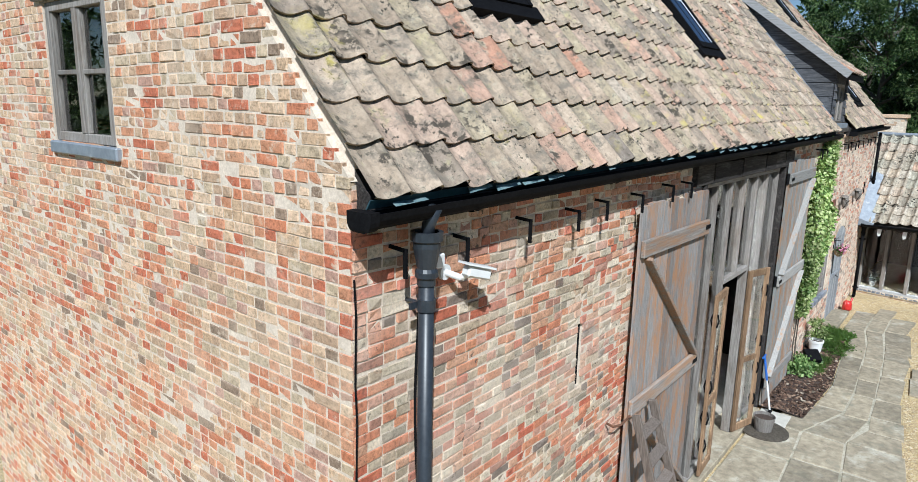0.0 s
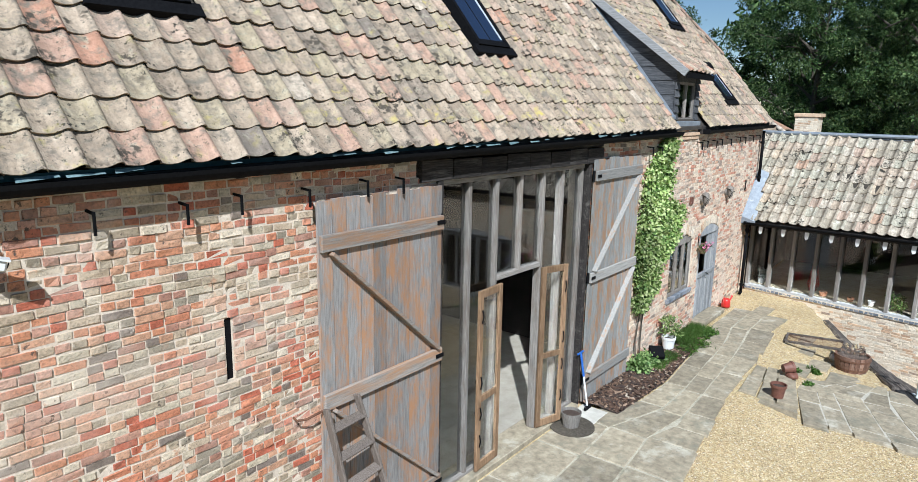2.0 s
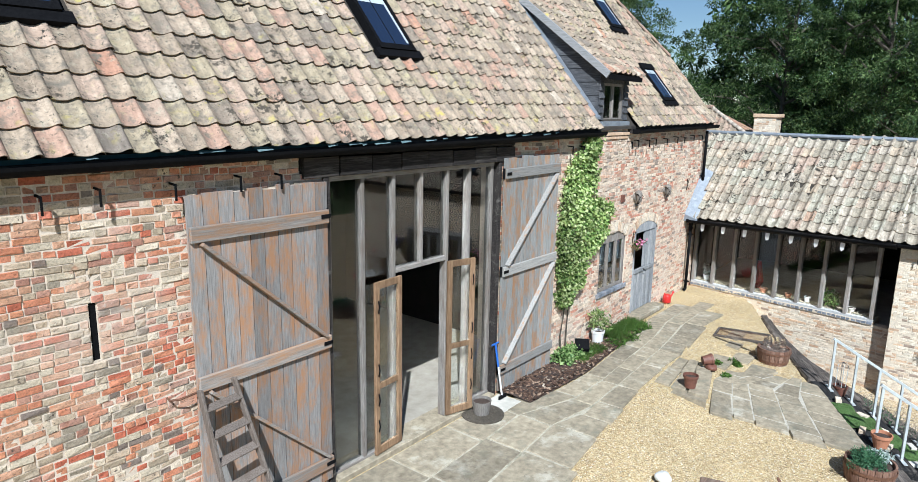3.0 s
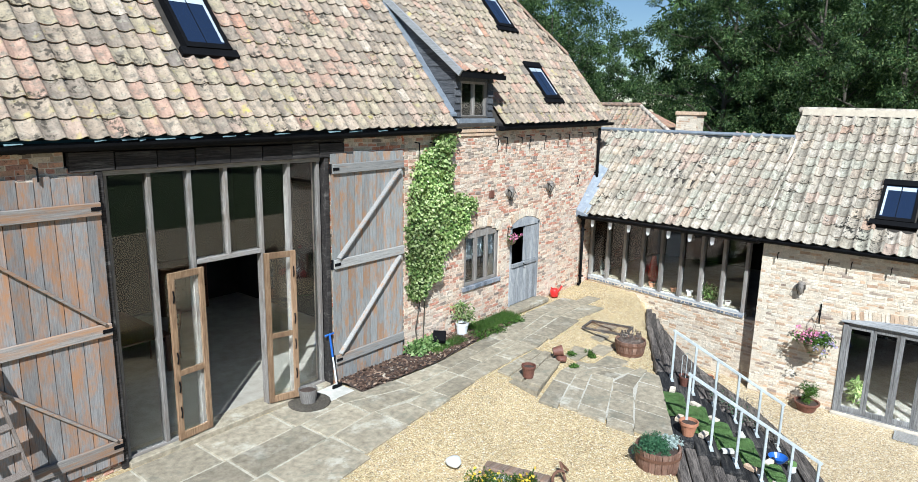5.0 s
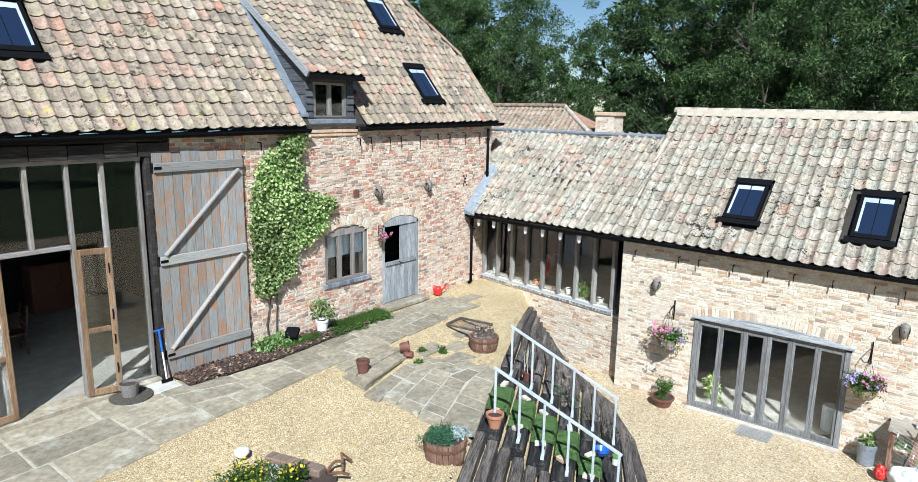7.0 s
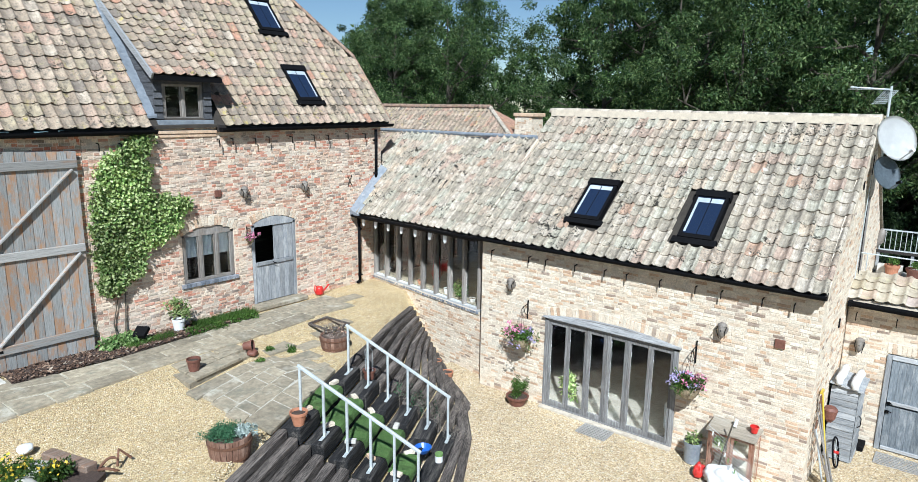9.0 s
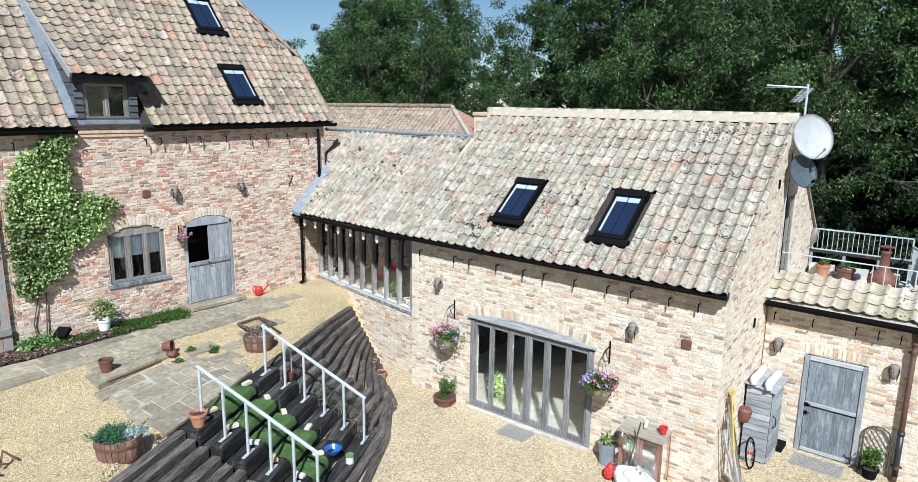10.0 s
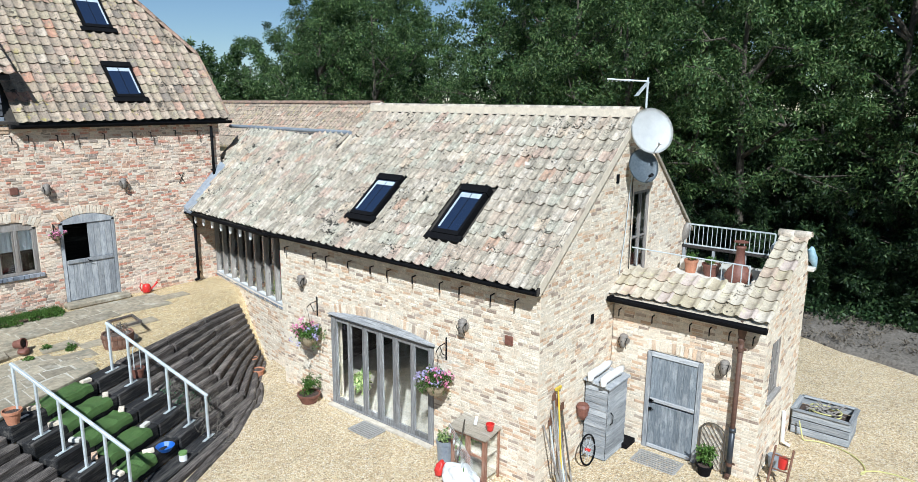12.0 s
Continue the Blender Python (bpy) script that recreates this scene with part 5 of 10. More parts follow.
def barn_door(x0, x1, z0, z1, rails, fall, label, rng, boards=M_DOOR):
    """A ledged and braced door leaf folded back against the wall. fall: 1 where the braces fall to +x."""
    root = thing("door_barn", ((x0 + x1) / 2, -0.09, z0), label, "barn door", "barn doors", "structure")
    slats(root, "plank", (x0, -0.085, z0), (1, 0, 0), (0, 0, 1), 10, x1 - x0, z1 - z0, 0.03, (0, -1, 0), boards, rng, 0.009, 0.016)
    for z in rails:
        bm = bmn()
        beam(bm, (x0 + 0.01, -0.112, z), (x1 - 0.01, -0.112, z + rng.uniform(-0.01, 0.01)), 0.045, 0.17, (0, 0, 1), 0.008)
        part("rail", bm, M_RAIL if boards is M_DOOR else M_RAILBROWN, root)
    for za, zb in zip(rails, rails[1:]):
        a, b = (x0 + 0.12, x1 - 0.1) if fall > 0 else (x1 - 0.12, x0 + 0.1)
        bm = bmn()
        beam(bm, (a, -0.108, za - 0.10), (b, -0.108, zb + 0.10), 0.04, 0.13, (0, -1, 0), 0.006)
        part("brace", bm, M_RAIL if boards is M_DOOR else M_RAILBROWN, root)
    hx = x1 if fall > 0 else x0
    for z in rails:
        bm = bmn()
        tube(bm, [(hx, -0.07, z - 0.09), (hx, -0.07, z + 0.09)], 0.022, 8)
        beam(bm, (hx, -0.14, z), (hx + (-0.14 if fall > 0 else 0.14), -0.14, z), 0.006, 0.05)
        part("hinge", bm, M_BLACK, root)
    return root


rng = random.Random(21)
barn_door(3.42, 5.25, 0.16, 4.13, (3.72, 2.09, 0.42), 1, "tall weathered grey barn door with rusty-brown stains, folded back against the brick wall", rng, M_DOORBROWN)
barn_door(9.07, 10.87, 0.07, 4.24, (3.98, 2.28, 0.48), -1, "tall weathered grey boarded barn door, folded open beside the ivy", rng)
# timber lintel over the opening
bm = bmn()
box(bm, 4.92, 9.44, -0.03, 0.3, 4.44, 4.62, 0.01)
lintel = solid("lintel", bm, M_DARKWOOD, "blackened timber lintel of weathered boards over the barn opening", "lintel", "structure")
for i in range(8):
    bm = bmn()
    a = 4.94 + i * 0.56
    box(bm, a, a + 0.545, -0.05 - 0.008 * (i % 2), 0.05, 4.185, 4.435 - 0.01 * (i % 3), 0.006)
    part("lintel_board", bm, M_DARKWOOD, lintel)
# posts at both sides of the opening
for x in (5.285, 9.01):
    bm = bmn()
    box(bm, x - 0.045, x + 0.045, -0.045, 0.2, 0.0, 4.18, 0.008)
    solid("post_opening", bm, M_DARKWOOD, "weathered upright post at the side of the barn opening", "post", "structure")

# glazed screen
screen = thing("window_screen", (7.1, 0.08, 0.05), "tall silvered-oak glazed screen filling the barn opening, its double door open", "glazed screen", kind="structure")
SZ0, SZ1, SY = 0.08, 4.18, 0.10
POSTS = [(5.37, SZ0), (5.95, SZ0), (6.54, SZ0), (7.12, 2.78), (7.72, SZ0), (8.27, SZ0), (8.88, SZ0)]
for x, zb in POSTS:
    bm = bmn()
    box(bm, x - 0.032, x + 0.032, SY - 0.07, SY + 0.06, zb, SZ1 - 0.06, 0.007)
    part("mullion", bm, M_FRAME, screen)
for x0, x1, z in ((5.33, 8.92, SZ1 - 0.03), (5.33, 6.5, SZ0), (7.76, 8.92, SZ0), (6.58, 7.68, 2.75)):
    bm = bmn()
    box(bm, x0, x1, SY - 0.075, SY + 0.06, z - 0.035, z + 0.035, 0.006)
    part("transom" if z > 2 else "bottom_rail", bm, M_FRAMEX, screen)
for (x0, b0), (x1, b1) in zip(POSTS, POSTS[1:]):
    zb = 2.785 if 6.5 < x0 < 7.5 else SZ0 + 0.035
    bm = bmn()
    box(bm, x0 + 0.031, x1 - 0.031, SY - 0.006, SY + 0.006, zb, SZ1 - 0.065)
    part("pane", bm, M_GLASS, screen).visible_shadow = not 7.7 < x0 < 8.2


def glazed_leaf(hinge, free, z0, z1, label, mid):
    root = thing("door_glazed", (*hinge, z0), label, "glazed door", "glazed double door", "structure")
    h, f = Vector((*hinge, 0)), Vector((*free, 0))
    d = (f - h).normalized()
    n = Vector((d.y, -d.x, 0))
    w = (f - h).length
    for k in (0.045, w - 0.045):
        bm = bmn()
        p = h + d * k
        beam(bm, p + Vector((0, 0, z0)), p + Vector((0, 0, z1)), 0.09, 0.045, n, 0.006)
        part("stile", bm, M_OAK, root)
    for z, t in ((z0 + 0.06, 0.12), (mid, 0.09), (z1 - 0.05, 0.1)):
        bm = bmn()
        beam(bm, h + d * 0.09 + Vector((0, 0, z)), h + d * (w - 0.09) + Vector((0, 0, z)), 0.043, t, (0, 0, 1), 0.005)
        part("rail", bm, M_OAK, root)
    for a, b in ((z0 + 0.12, mid - 0.045), (mid + 0.045, z1 - 0.1)):
        bm = bmn()
        beam(bm, h + d * 0.09 + Vector((0, 0, (a + b) / 2)), h + d * (w - 0.09) + Vector((0, 0, (a + b) / 2)), 0.008, b - a)
        part("pane", bm, M_GLASS, root).visible_shadow = False
    for z in (z0 + 0.45, mid - 0.2, mid + 0.25, z1 - 0.35):
        bm = bmn()
        for s in (-1, 1):
            p = h + d * (w - 0.05) + n * s * 0.03
            tube(bm, [p + Vector((0, 0, z - 0.09)), p + n * s * 0.02 + Vector((0, 0, z)), p + Vector((0, 0, z + 0.09))], 0.011, 6)
        part("bolt", bm, M_BLACK, root)
    return root


glazed_leaf((6.64, -0.01), (6.07, -0.05), 0.1, 2.68, "brown oak glazed door leaf standing open, with iron bolts", 1.15)
glazed_leaf((7.70, 0.0), (8.21, -0.15), 0.1, 2.70, "brown oak glazed door leaf standing open, with iron bolts", 1.28)
bm = bmn()
box(bm, 5.33, 8.95, -0.1, 0.34, -0.1, 0.075, 0.01)
solid("threshold", bm, M_SLAB, "worn stone threshold of the barn opening", "threshold", "structure")
# black strip close behind the slit's face: its inner shade as colour
bm = bmn()
box(bm, 2.456, 2.524, 0.022, 0.06, 2.632, 3.198)
solid("slit_backing", bm, M_BLACK, "black strip standing in for the dark inside the ventilation slit", "slit", "structure")

# half curtain in the far window
bm = bmn()
for k in range(24):
    xa, xb = 12.985 + k * 0.0554, 12.985 + (k + 1) * 0.0554
    ya, yb = 0.115 + 0.012 * (k % 2), 0.115 + 0.012 * ((k + 1) % 2)
    hexa(bm, [(xa, ya, 1.62), (xb, yb, 1.62), (xb, yb + 0.004, 1.62), (xa, ya + 0.004, 1.62), (xa, ya, 2.2), (xb, yb, 2.2), (xb, yb + 0.004, 2.2), (xa, ya + 0.004, 2.2)])
bmesh.ops.remove_doubles(bm, verts=bm.verts, dist=1e-4)
solid("curtain", bm, M_CURTAINGLINT, "pale grey half curtain hanging behind the arched window", "curtain")

# room behind the screen
def table(x, y, w, d, h, label):
    root = thing("table", (x, y, 0.06), label, "table")
    bm = bmn()
    box(bm, x - w / 2, x + w / 2, y - d / 2, y + d / 2, 0.06 + h - 0.035, 0.06 + h, 0.008)
    part("tabletop", bm, M_FURN, root)
    for i in (-1, 1):
        for j in (-1, 1):
            bm = bmn()
            cx, cy = x + i * (w / 2 - 0.06), y + j * (d / 2 - 0.06)
            box(bm, cx - 0.035, cx + 0.035, cy - 0.035, cy + 0.035, 0.06, 0.06 + h - 0.035, 0.004)
            part("leg", bm, M_FURN, root)
    return root


def chair(x, y, turn, label):
    root = thing("chair", (0, 0, 0), label, "chair", "chairs at the table")
    bm = bmn()
    box(bm, -0.22, 0.22, -0.22, 0.22, 0.43, 0.46, 0.01)
    part("seat", bm, M_FURN, root)
    for i in (-1, 1):
        for j in (-1, 1):
            bm = bmn()
            tube(bm, [(i * 0.2, j * 0.2, 0), (i * 0.19, j * 0.19, 0.44)], [0.016, 0.02], 8)
            part("leg", bm, M_FURN, root)
        bm = bmn()
        tube(bm, [(i * 0.19, 0.2, 0.44), (i * 0.2, 0.27, 1.0)], 0.018, 8)
        part("back_post", bm, M_FURN, root)
    for k in range(4):
        bm = bmn()
        beam(bm, (-0.19, 0.21 + 0.015 * k, 0.56 + 0.12 * k), (0.19, 0.21 + 0.015 * k, 0.56 + 0.12 * k), 0.015, 0.06)
        part("back_slat", bm, M_FURN, root)
    root.matrix_basis = pose(x, y, 0.06, 0, 0, turn)
    return root


table(6.9, 3.6, 1.0, 2.0, 0.74, "reddish-brown wooden dining table on the pale floor")
for x, y, a in ((6.15, 3.2, 90), (6.15, 4.0, 90), (7.6, 3.3, -90)):
    chair(x, y, a, "brown ladder-back wooden chair beside the table")
cab = thing("cabinet", (9.4, 5.9, 0.06), "reddish-brown wooden cabinet against the back wall", "cabinet")
bm = bmn()
box(bm, 8.8, 10.0, 5.75, 6.3, 0.06, 1.25, 0.01)
part("body", bm, M_FURN, cab)
for x in (8.82, 9.41):
    bm = bmn()
    box(bm, x, x + 0.57, 5.73, 5.75, 0.12, 1.2, 0.004)
    d = part("door", bm, M_FURN, cab)
    bm = bmn()
    tube(bm, [(x + 0.5, 5.70, 0.65), (x + 0.5, 5.73, 0.65)], 0.015, 8)
    part("handle", bm, M_BLACK, d)

# ---- window and stable door of the far part ----
def casement(name, O, U, N, u0, u1, z0, z1, rise, lights, label, depth=0.08, sill=M_BLUE, frame_mat=M_FRAME, bars=0, w=0.075):
    O, U, N = Vector(O), Vector(U), Vector(N)
    P = lambda u, z, d: O + U * u + N * d + Vector((0, 0, z - O.z))
    root = thing(name, P((u0 + u1) / 2, z0, 0), label, "window", kind="structure")
    def bar(nm, ua, ub, za, zb, d0, d1, mat, par=None):
        bm = bmn()
        hexa(bm, [P(ua, za, d0), P(ub, za, d0), P(ub, za, d1), P(ua, za, d1), P(ua, zb, d0), P(ub, zb, d0), P(ub, zb, d1), P(ua, zb, d1)])
        es = list({e for e in bm.edges})
        bmesh.ops.bevel(bm, geom=es, offset=0.005, segments=1, affect="EDGES", profile=0.5)
        return part(nm, bm, mat, par or root)
    f0, f1 = -0.01 - depth * 0.2, -0.01 - depth * 0.2 - 0.08
    bar("jamb", u0, u0 + w, z0, z1, f0, f1, frame_mat)
    bar("jamb", u1 - w, u1, z0, z1, f0, f1, frame_mat)
    bar("bottom_rail", u0 + w, u1 - w, z0, z0 + w, f0, f1, frame_mat)
    if rise:
        bm = bmn()
        n = 12
        us = [u0 + (u1 - u0) * i / n for i in range(n + 1)]
        top = [z1 + rise * (1 - (2 * i / n - 1) ** 2) for i in range(n + 1)]
        for i in range(n):
            hexa(bm, [P(us[i], z1 - 0.05, f0), P(us[i + 1], z1 - 0.05, f0), P(us[i + 1], z1 - 0.05, f1), P(us[i], z1 - 0.05, f1),
                      P(us[i], top[i], f0), P(us[i + 1], top[i + 1], f0), P(us[i + 1], top[i + 1], f1), P(us[i], top[i], f1)])
        bmesh.ops.remove_doubles(bm, verts=bm.verts, dist=1e-4)
        part("arched_head", bm, frame_mat, root)
    else:
        bar("head", u0 + w, u1 - w, z1 - w, z1, f0, f1, frame_mat)
    n = lights
    step = (u1 - u0 - w) / n
    ztop = z1 - (0.05 if rise else w)
    for i in range(1, n):
        bar("mullion", u0 + w / 2 + step * i - w * 0.45, u0 + w / 2 + step * i + w * 0.45, z0 + w, ztop, f0 + 0.004, f1, frame_mat)
    for i in range(n):
        a, b = u0 + w / 2 + step * i + w / 2, u0 + w / 2 + step * (i + 1) - w / 2
        bar("casement_frame", a, a + 0.035, z0 + w, ztop, f0 - 0.012, f1 + 0.02, frame_mat)
        bar("casement_frame", b - 0.035, b, z0 + w, ztop, f0 - 0.012, f1 + 0.02, frame_mat)
        bm = bmn()
        hexa(bm, [P(a, z0 + w, -0.055), P(b, z0 + w, -0.055), P(b, z0 + w, -0.063), P(a, z0 + w, -0.063), P(a, ztop, -0.055), P(b, ztop, -0.055), P(b, ztop, -0.063), P(a, ztop, -0.063)])
        part("pane", bm, M_GLASS, root)
        for k in range(bars):
            zb = z0 + w + (ztop - z0 - w) * (k + 1) / (bars + 1)
            bar("glazing_bar", a + 0.035, b - 0.035, zb - 0.02, zb + 0.02, f0 - 0.01, f1 + 0.02, frame_mat)
    return root


W2 = casement("window_1", (11, 0, 0), (1, 0, 0), (0, -1, 0), WIN[0] - 11, WIN[1] - 11, 1.03, 2.18, 0.17, 3, "silvered oak arched window of three lights in the brick wall")
bm = bmn()
for i in range(13):
    x = WIN[0] - 0.08 + i * 0.115
    box(bm, x, x + 0.105, -0.05, 0.1, 0.93, 1.025, 0.006)
part("window_sill", bm, M_BLUE, W2, "blue-grey brick sill")
casement("window_2", (-0.1, 0, 0), (0, 1, 0), (-1, 0, 0), GWIN[0] + 0.02, GWIN[1] - 0.02, GWIN[2] + 0.02, GWIN[3] - 0.02, 0, 2, "grey weathered timber casement window with four panes in the gable", bars=1, depth=0.0)
bm = bmn()
box(bm, -0.14, -0.05, GWIN[0] - 0.08, GWIN[1] + 0.02, GWIN[2] - 0.09, GWIN[2] + 0.015, 0.012)
solid("window_sill_lead", bm, M_LEAD, "blue-grey lead-dressed sill under the gable window", "window sill", "structure")
bm = bmn()
box(bm, -0.14, -0.05, GWIN[0] - 0.12, GWIN[1] + 0.15, GWIN[3], GWIN[3] + 0.12, 0.01)
solid("lintel_gable", bm, M_GREYWOOD, "grey timber lintel over the gable window", "lintel", "structure")
# dark sheet behind the panes, in place of the loft's own shade
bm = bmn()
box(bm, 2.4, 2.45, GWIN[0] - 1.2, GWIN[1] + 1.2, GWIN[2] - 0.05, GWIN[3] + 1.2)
solid("room_dark", bm, M_DIMROOM, "added dark sheet for the unlit loft room behind the window", "wall", "structure")
# dark sheets over both reveals: shade put in as colour
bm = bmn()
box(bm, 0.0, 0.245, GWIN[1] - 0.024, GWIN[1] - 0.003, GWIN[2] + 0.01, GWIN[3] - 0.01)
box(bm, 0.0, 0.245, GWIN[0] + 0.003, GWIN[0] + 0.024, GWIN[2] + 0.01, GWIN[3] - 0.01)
solid("trim_reveal", bm, M_DIMROOM, "added dark sheets on the gable window's reveals, coloured as shade", "reveal board", "structure")

door = thing("door_stable", (15.5, 0.05, 0.22), "grey boarded stable door, its upper leaf partly open", "stable door", kind="structure")
for x0, x1 in ((14.83, 14.91), (16.09, 16.17)):
    bm = bmn()
    box(bm, x0, x1, 0.0, 0.1, 0.12, 2.2, 0.006)
    part("jamb", bm, M_GREYWOOD, door)
bm = bmn()
n = 12
for i in range(n):
    ua, ub = 14.83 + 1.34 * i / n, 14.83 + 1.34 * (i + 1) / n
    ta, tb = [2.2 + 0.17 * (1 - (2 * k / n - 1) ** 2) for k in (i, i + 1)]
    hexa(bm, [(ua, 0.0, 2.14), (ub, 0.0, 2.14), (ub, 0.1, 2.14), (ua, 0.1, 2.14), (ua, 0.0, ta), (ub, 0.0, tb), (ub, 0.1, tb), (ua, 0.1, ta)])
bmesh.ops.remove_doubles(bm, verts=bm.verts, dist=1e-4)
part("arched_head", bm, M_GREYWOOD, door)
lower = thing("lower_leaf", (15.5, 0.04, 0.24))
attach(lower, door)
slats(lower, "board", (14.92, 0.02, 0.14), (1, 0, 0), (0, 0, 1), 8, 1.16, 1.06, 0.04, (0, -1, 0), M_GREYWOOD, rng)
upper = thing("upper_leaf", (15.8, 0.04, 1.2))
attach(upper, door)
slats(upper, "board", (15.5, 0.03, 1.21), (1, 0, 0), (0, 0, 1), 4, 0.58, 0.92, 0.04, (0, -1, 0), M_GREYWOOD, rng)
bm = bmn()
beam(bm, (14.93, 0.0, 1.16), (16.07, 0.0, 1.16), 0.03, 0.09, (0, 0, 1), 0.005)
part("ledge", bm, M_GREYWOOD, door)
bm = bmn()
tube(bm, [(15.42, -0.02, 1.18), (15.42, -0.06, 1.15), (15.5, -0.06, 1.12)], 0.012, 6)
part("handle", bm, M_BLACK, door)
bm = bmn()
box(bm, 14.72, 16.3, -0.32, 0.34, 0.0, 0.12, 0.02)
solid("doorstep", bm, M_SLAB, "worn grey stone doorstep below the stable door", "doorstep", "structure")
# dark sheet behind window and stable door, for the shade of the room
bm = bmn()
box(bm, 11.4, 17.5, 1.4, 1.5, 0.06, 4.4)
solid("wall_inner_room", bm, M_DARKWOOD, "added dark sheet for the unlit far room", "wall", "structure")

# ---- roof windows ----
def roof_window(P, u0, u1, v0, v1, label):
    """P(u, v, lift): a point over the slope; u along the eave, v up the slope."""
    root = thing("roof_window", P((u0 + u1) / 2, v0, 0), label, "roof window", "roof windows")
    def slab(name, a, b, c, d, l0, l1, mat):
        bm = bmn()
        hexa(bm, [P(a, c, l0), P(b, c, l0), P(b, d, l0), P(a, d, l0), P(a, c, l1), P(b, c, l1), P(b, d, l1), P(a, d, l1)])
        return part(name, bm, mat, root)
    t = 0.06
    k = (v1 - v0) * 0.08
    slab("side_frame", u0, u0 + t, v0, v1, -0.05, 0.10, M_BLACK)
    slab("side_frame", u1 - t, u1, v0, v1, -0.05, 0.10, M_BLACK)
    slab("bottom_frame", u0 + t, u1 - t, v0, v0 + k, -0.05, 0.095, M_BLACK)
    slab("hood", u0 - 0.02, u1 + 0.02, v1 - k * 1.6, v1 + 0.01, -0.05, 0.115, M_BLACK)
    slab("pane", u0 + t, u1 - t, v0 + k, v1 - k * 1.6, 0.065, 0.075, M_ROOFGLASS)
    # pale strips and a dark bar on the glass paint its reflection
    um = (u0 + u1) / 2
    slab("blind", u0 + t + 0.02, um - 0.012, v1 - k * 3.1, v1 - k * 1.9, 0.076, 0.08, M_CURTAINGLINT)
    slab("blind", um + 0.012, u1 - t, v1 - k * 3.1, v1 - k * 1.9, 0.076, 0.08, M_CURTAINGLINT)
    slab("blind_edge", u1 - t - 0.045, u1 - t, v0 + k * 1.5, v1 - k * 3.1, 0.076, 0.079, M_CURTAINGLINT)
    slab("glazing_bar", um - 0.006, um + 0.006, v0 + k, v1 - k * 1.6, 0.0755, 0.0785, M_BLACK)
    slab("apron", u0 - 0.1, u1 + 0.1, v0 - (v1 - v0) * 0.11, v0 + 0.01, -0.01, 0.075, M_BLACK)
    return root


for a, b, c, d in ROOF_WINDOWS:
    roof_window(lambda u, v, l: Vector((u, v, roof_z(u, v))) + Vector((0, -TAN, 1)).normalized() * l, a, b, c, d, "black-framed roof window set in the pantiles")
for a, b, c, d in WING_WINDOWS:
    roof_window(lambda u, v, l: Vector((v, u, wing_z(v, u))) + Vector((-TANW, 0, 1)).normalized() * l, c, d, a, b, "black-framed roof window set in the pale pantiles")

# ---- dormer ----
D0, D1 = 12.62, 13.90
dorm = thing("dormer", (13.25, 0.05, 4.75), "dormer with black weatherboard cheeks and a pantile roof", "dormer", kind="structure")
DS = 0.74
dz = lambda y: 5.80 + DS * (y + 0.15)
YM = (5.80 + DS * 0.15 - roof_z(13.2, 0)) / (TAN - DS)
for x, s in ((D0 - 0.02, -1), (D1 + 0.02, 1)):
    n = 9
    for i in range(n):
        za, zb = 4.80 + i * 0.28, 4.80 + (i + 1) * 0.28 + 0.02
        ya = max(0.06, (za - roof_z(x, 0)) / TAN)
        ytop = (zb - roof_z(x, 0)) / TAN
        y1 = YM
        lim = lambda z: max(0.06, (z - dz(0)) / DS)       # under the dormer roof
        if lim(zb) > YM - 0.05:
            break
        bm = bmn()
        hexa(bm, [(x, lim(za), za), (x, max(lim(za) + 0.02, ya + 0.1), za), (x - s * 0.03, max(lim(za) + 0.02, ya + 0.1), za), (x - s * 0.03, lim(za), za),
                  (x - s * 0.018, lim(zb), zb), (x - s * 0.018, max(lim(zb) + 0.02, ytop + 0.1), zb), (x - s * 0.04, max(lim(zb) + 0.02, ytop + 0.1), zb), (x - s * 0.04, lim(zb), zb)])
        part("cheek_board", bm, M_BLACKBOARD, dorm)
bm = bmn()
P0 = [(D0 - 0.1, -0.15, dz(-0.15)), (D1 + 0.22, -0.15, dz(-0.15)), (D1 + 0.20, YM + 0.05, dz(YM + 0.05)), (D0 - 0.08, YM + 0.05, dz(YM + 0.05))]
prism(bm, P0, (0, 0, -0.07))
part("dormer_roof", bm, M_DARKWOOD, dorm)
pantiles(dorm, (D0 - 0.12, -0.2, dz(-0.2) + 0.035), (1, 0, 0), Vector((0, 1, DS)).normalized(), 7, 10, M_TILE, rng, lambda u, s: s > (YM + 0.15) * math.sqrt(1 + DS * DS), cap=80, near=lambda u, s: True)
bm = bmn()
beam(bm, (D0 - 0.14, -0.2, dz(-0.2) - 0.0), (D0 - 0.14, YM, dz(YM) + 0.02), 0.05, 0.14, (0, 0, 1))
part("bargeboard", bm, M_FRAMEY, dorm, "pale weathered bargeboard")
bm = bmn()
beam(bm, (D0 - 0.1, -0.19, dz(-0.15) - 0.07), (D1 + 0.21, -0.19, dz(-0.15) - 0.07), 0.04, 0.1)
part("eave_board", bm, M_BLACK, dorm)
bm = bmn()
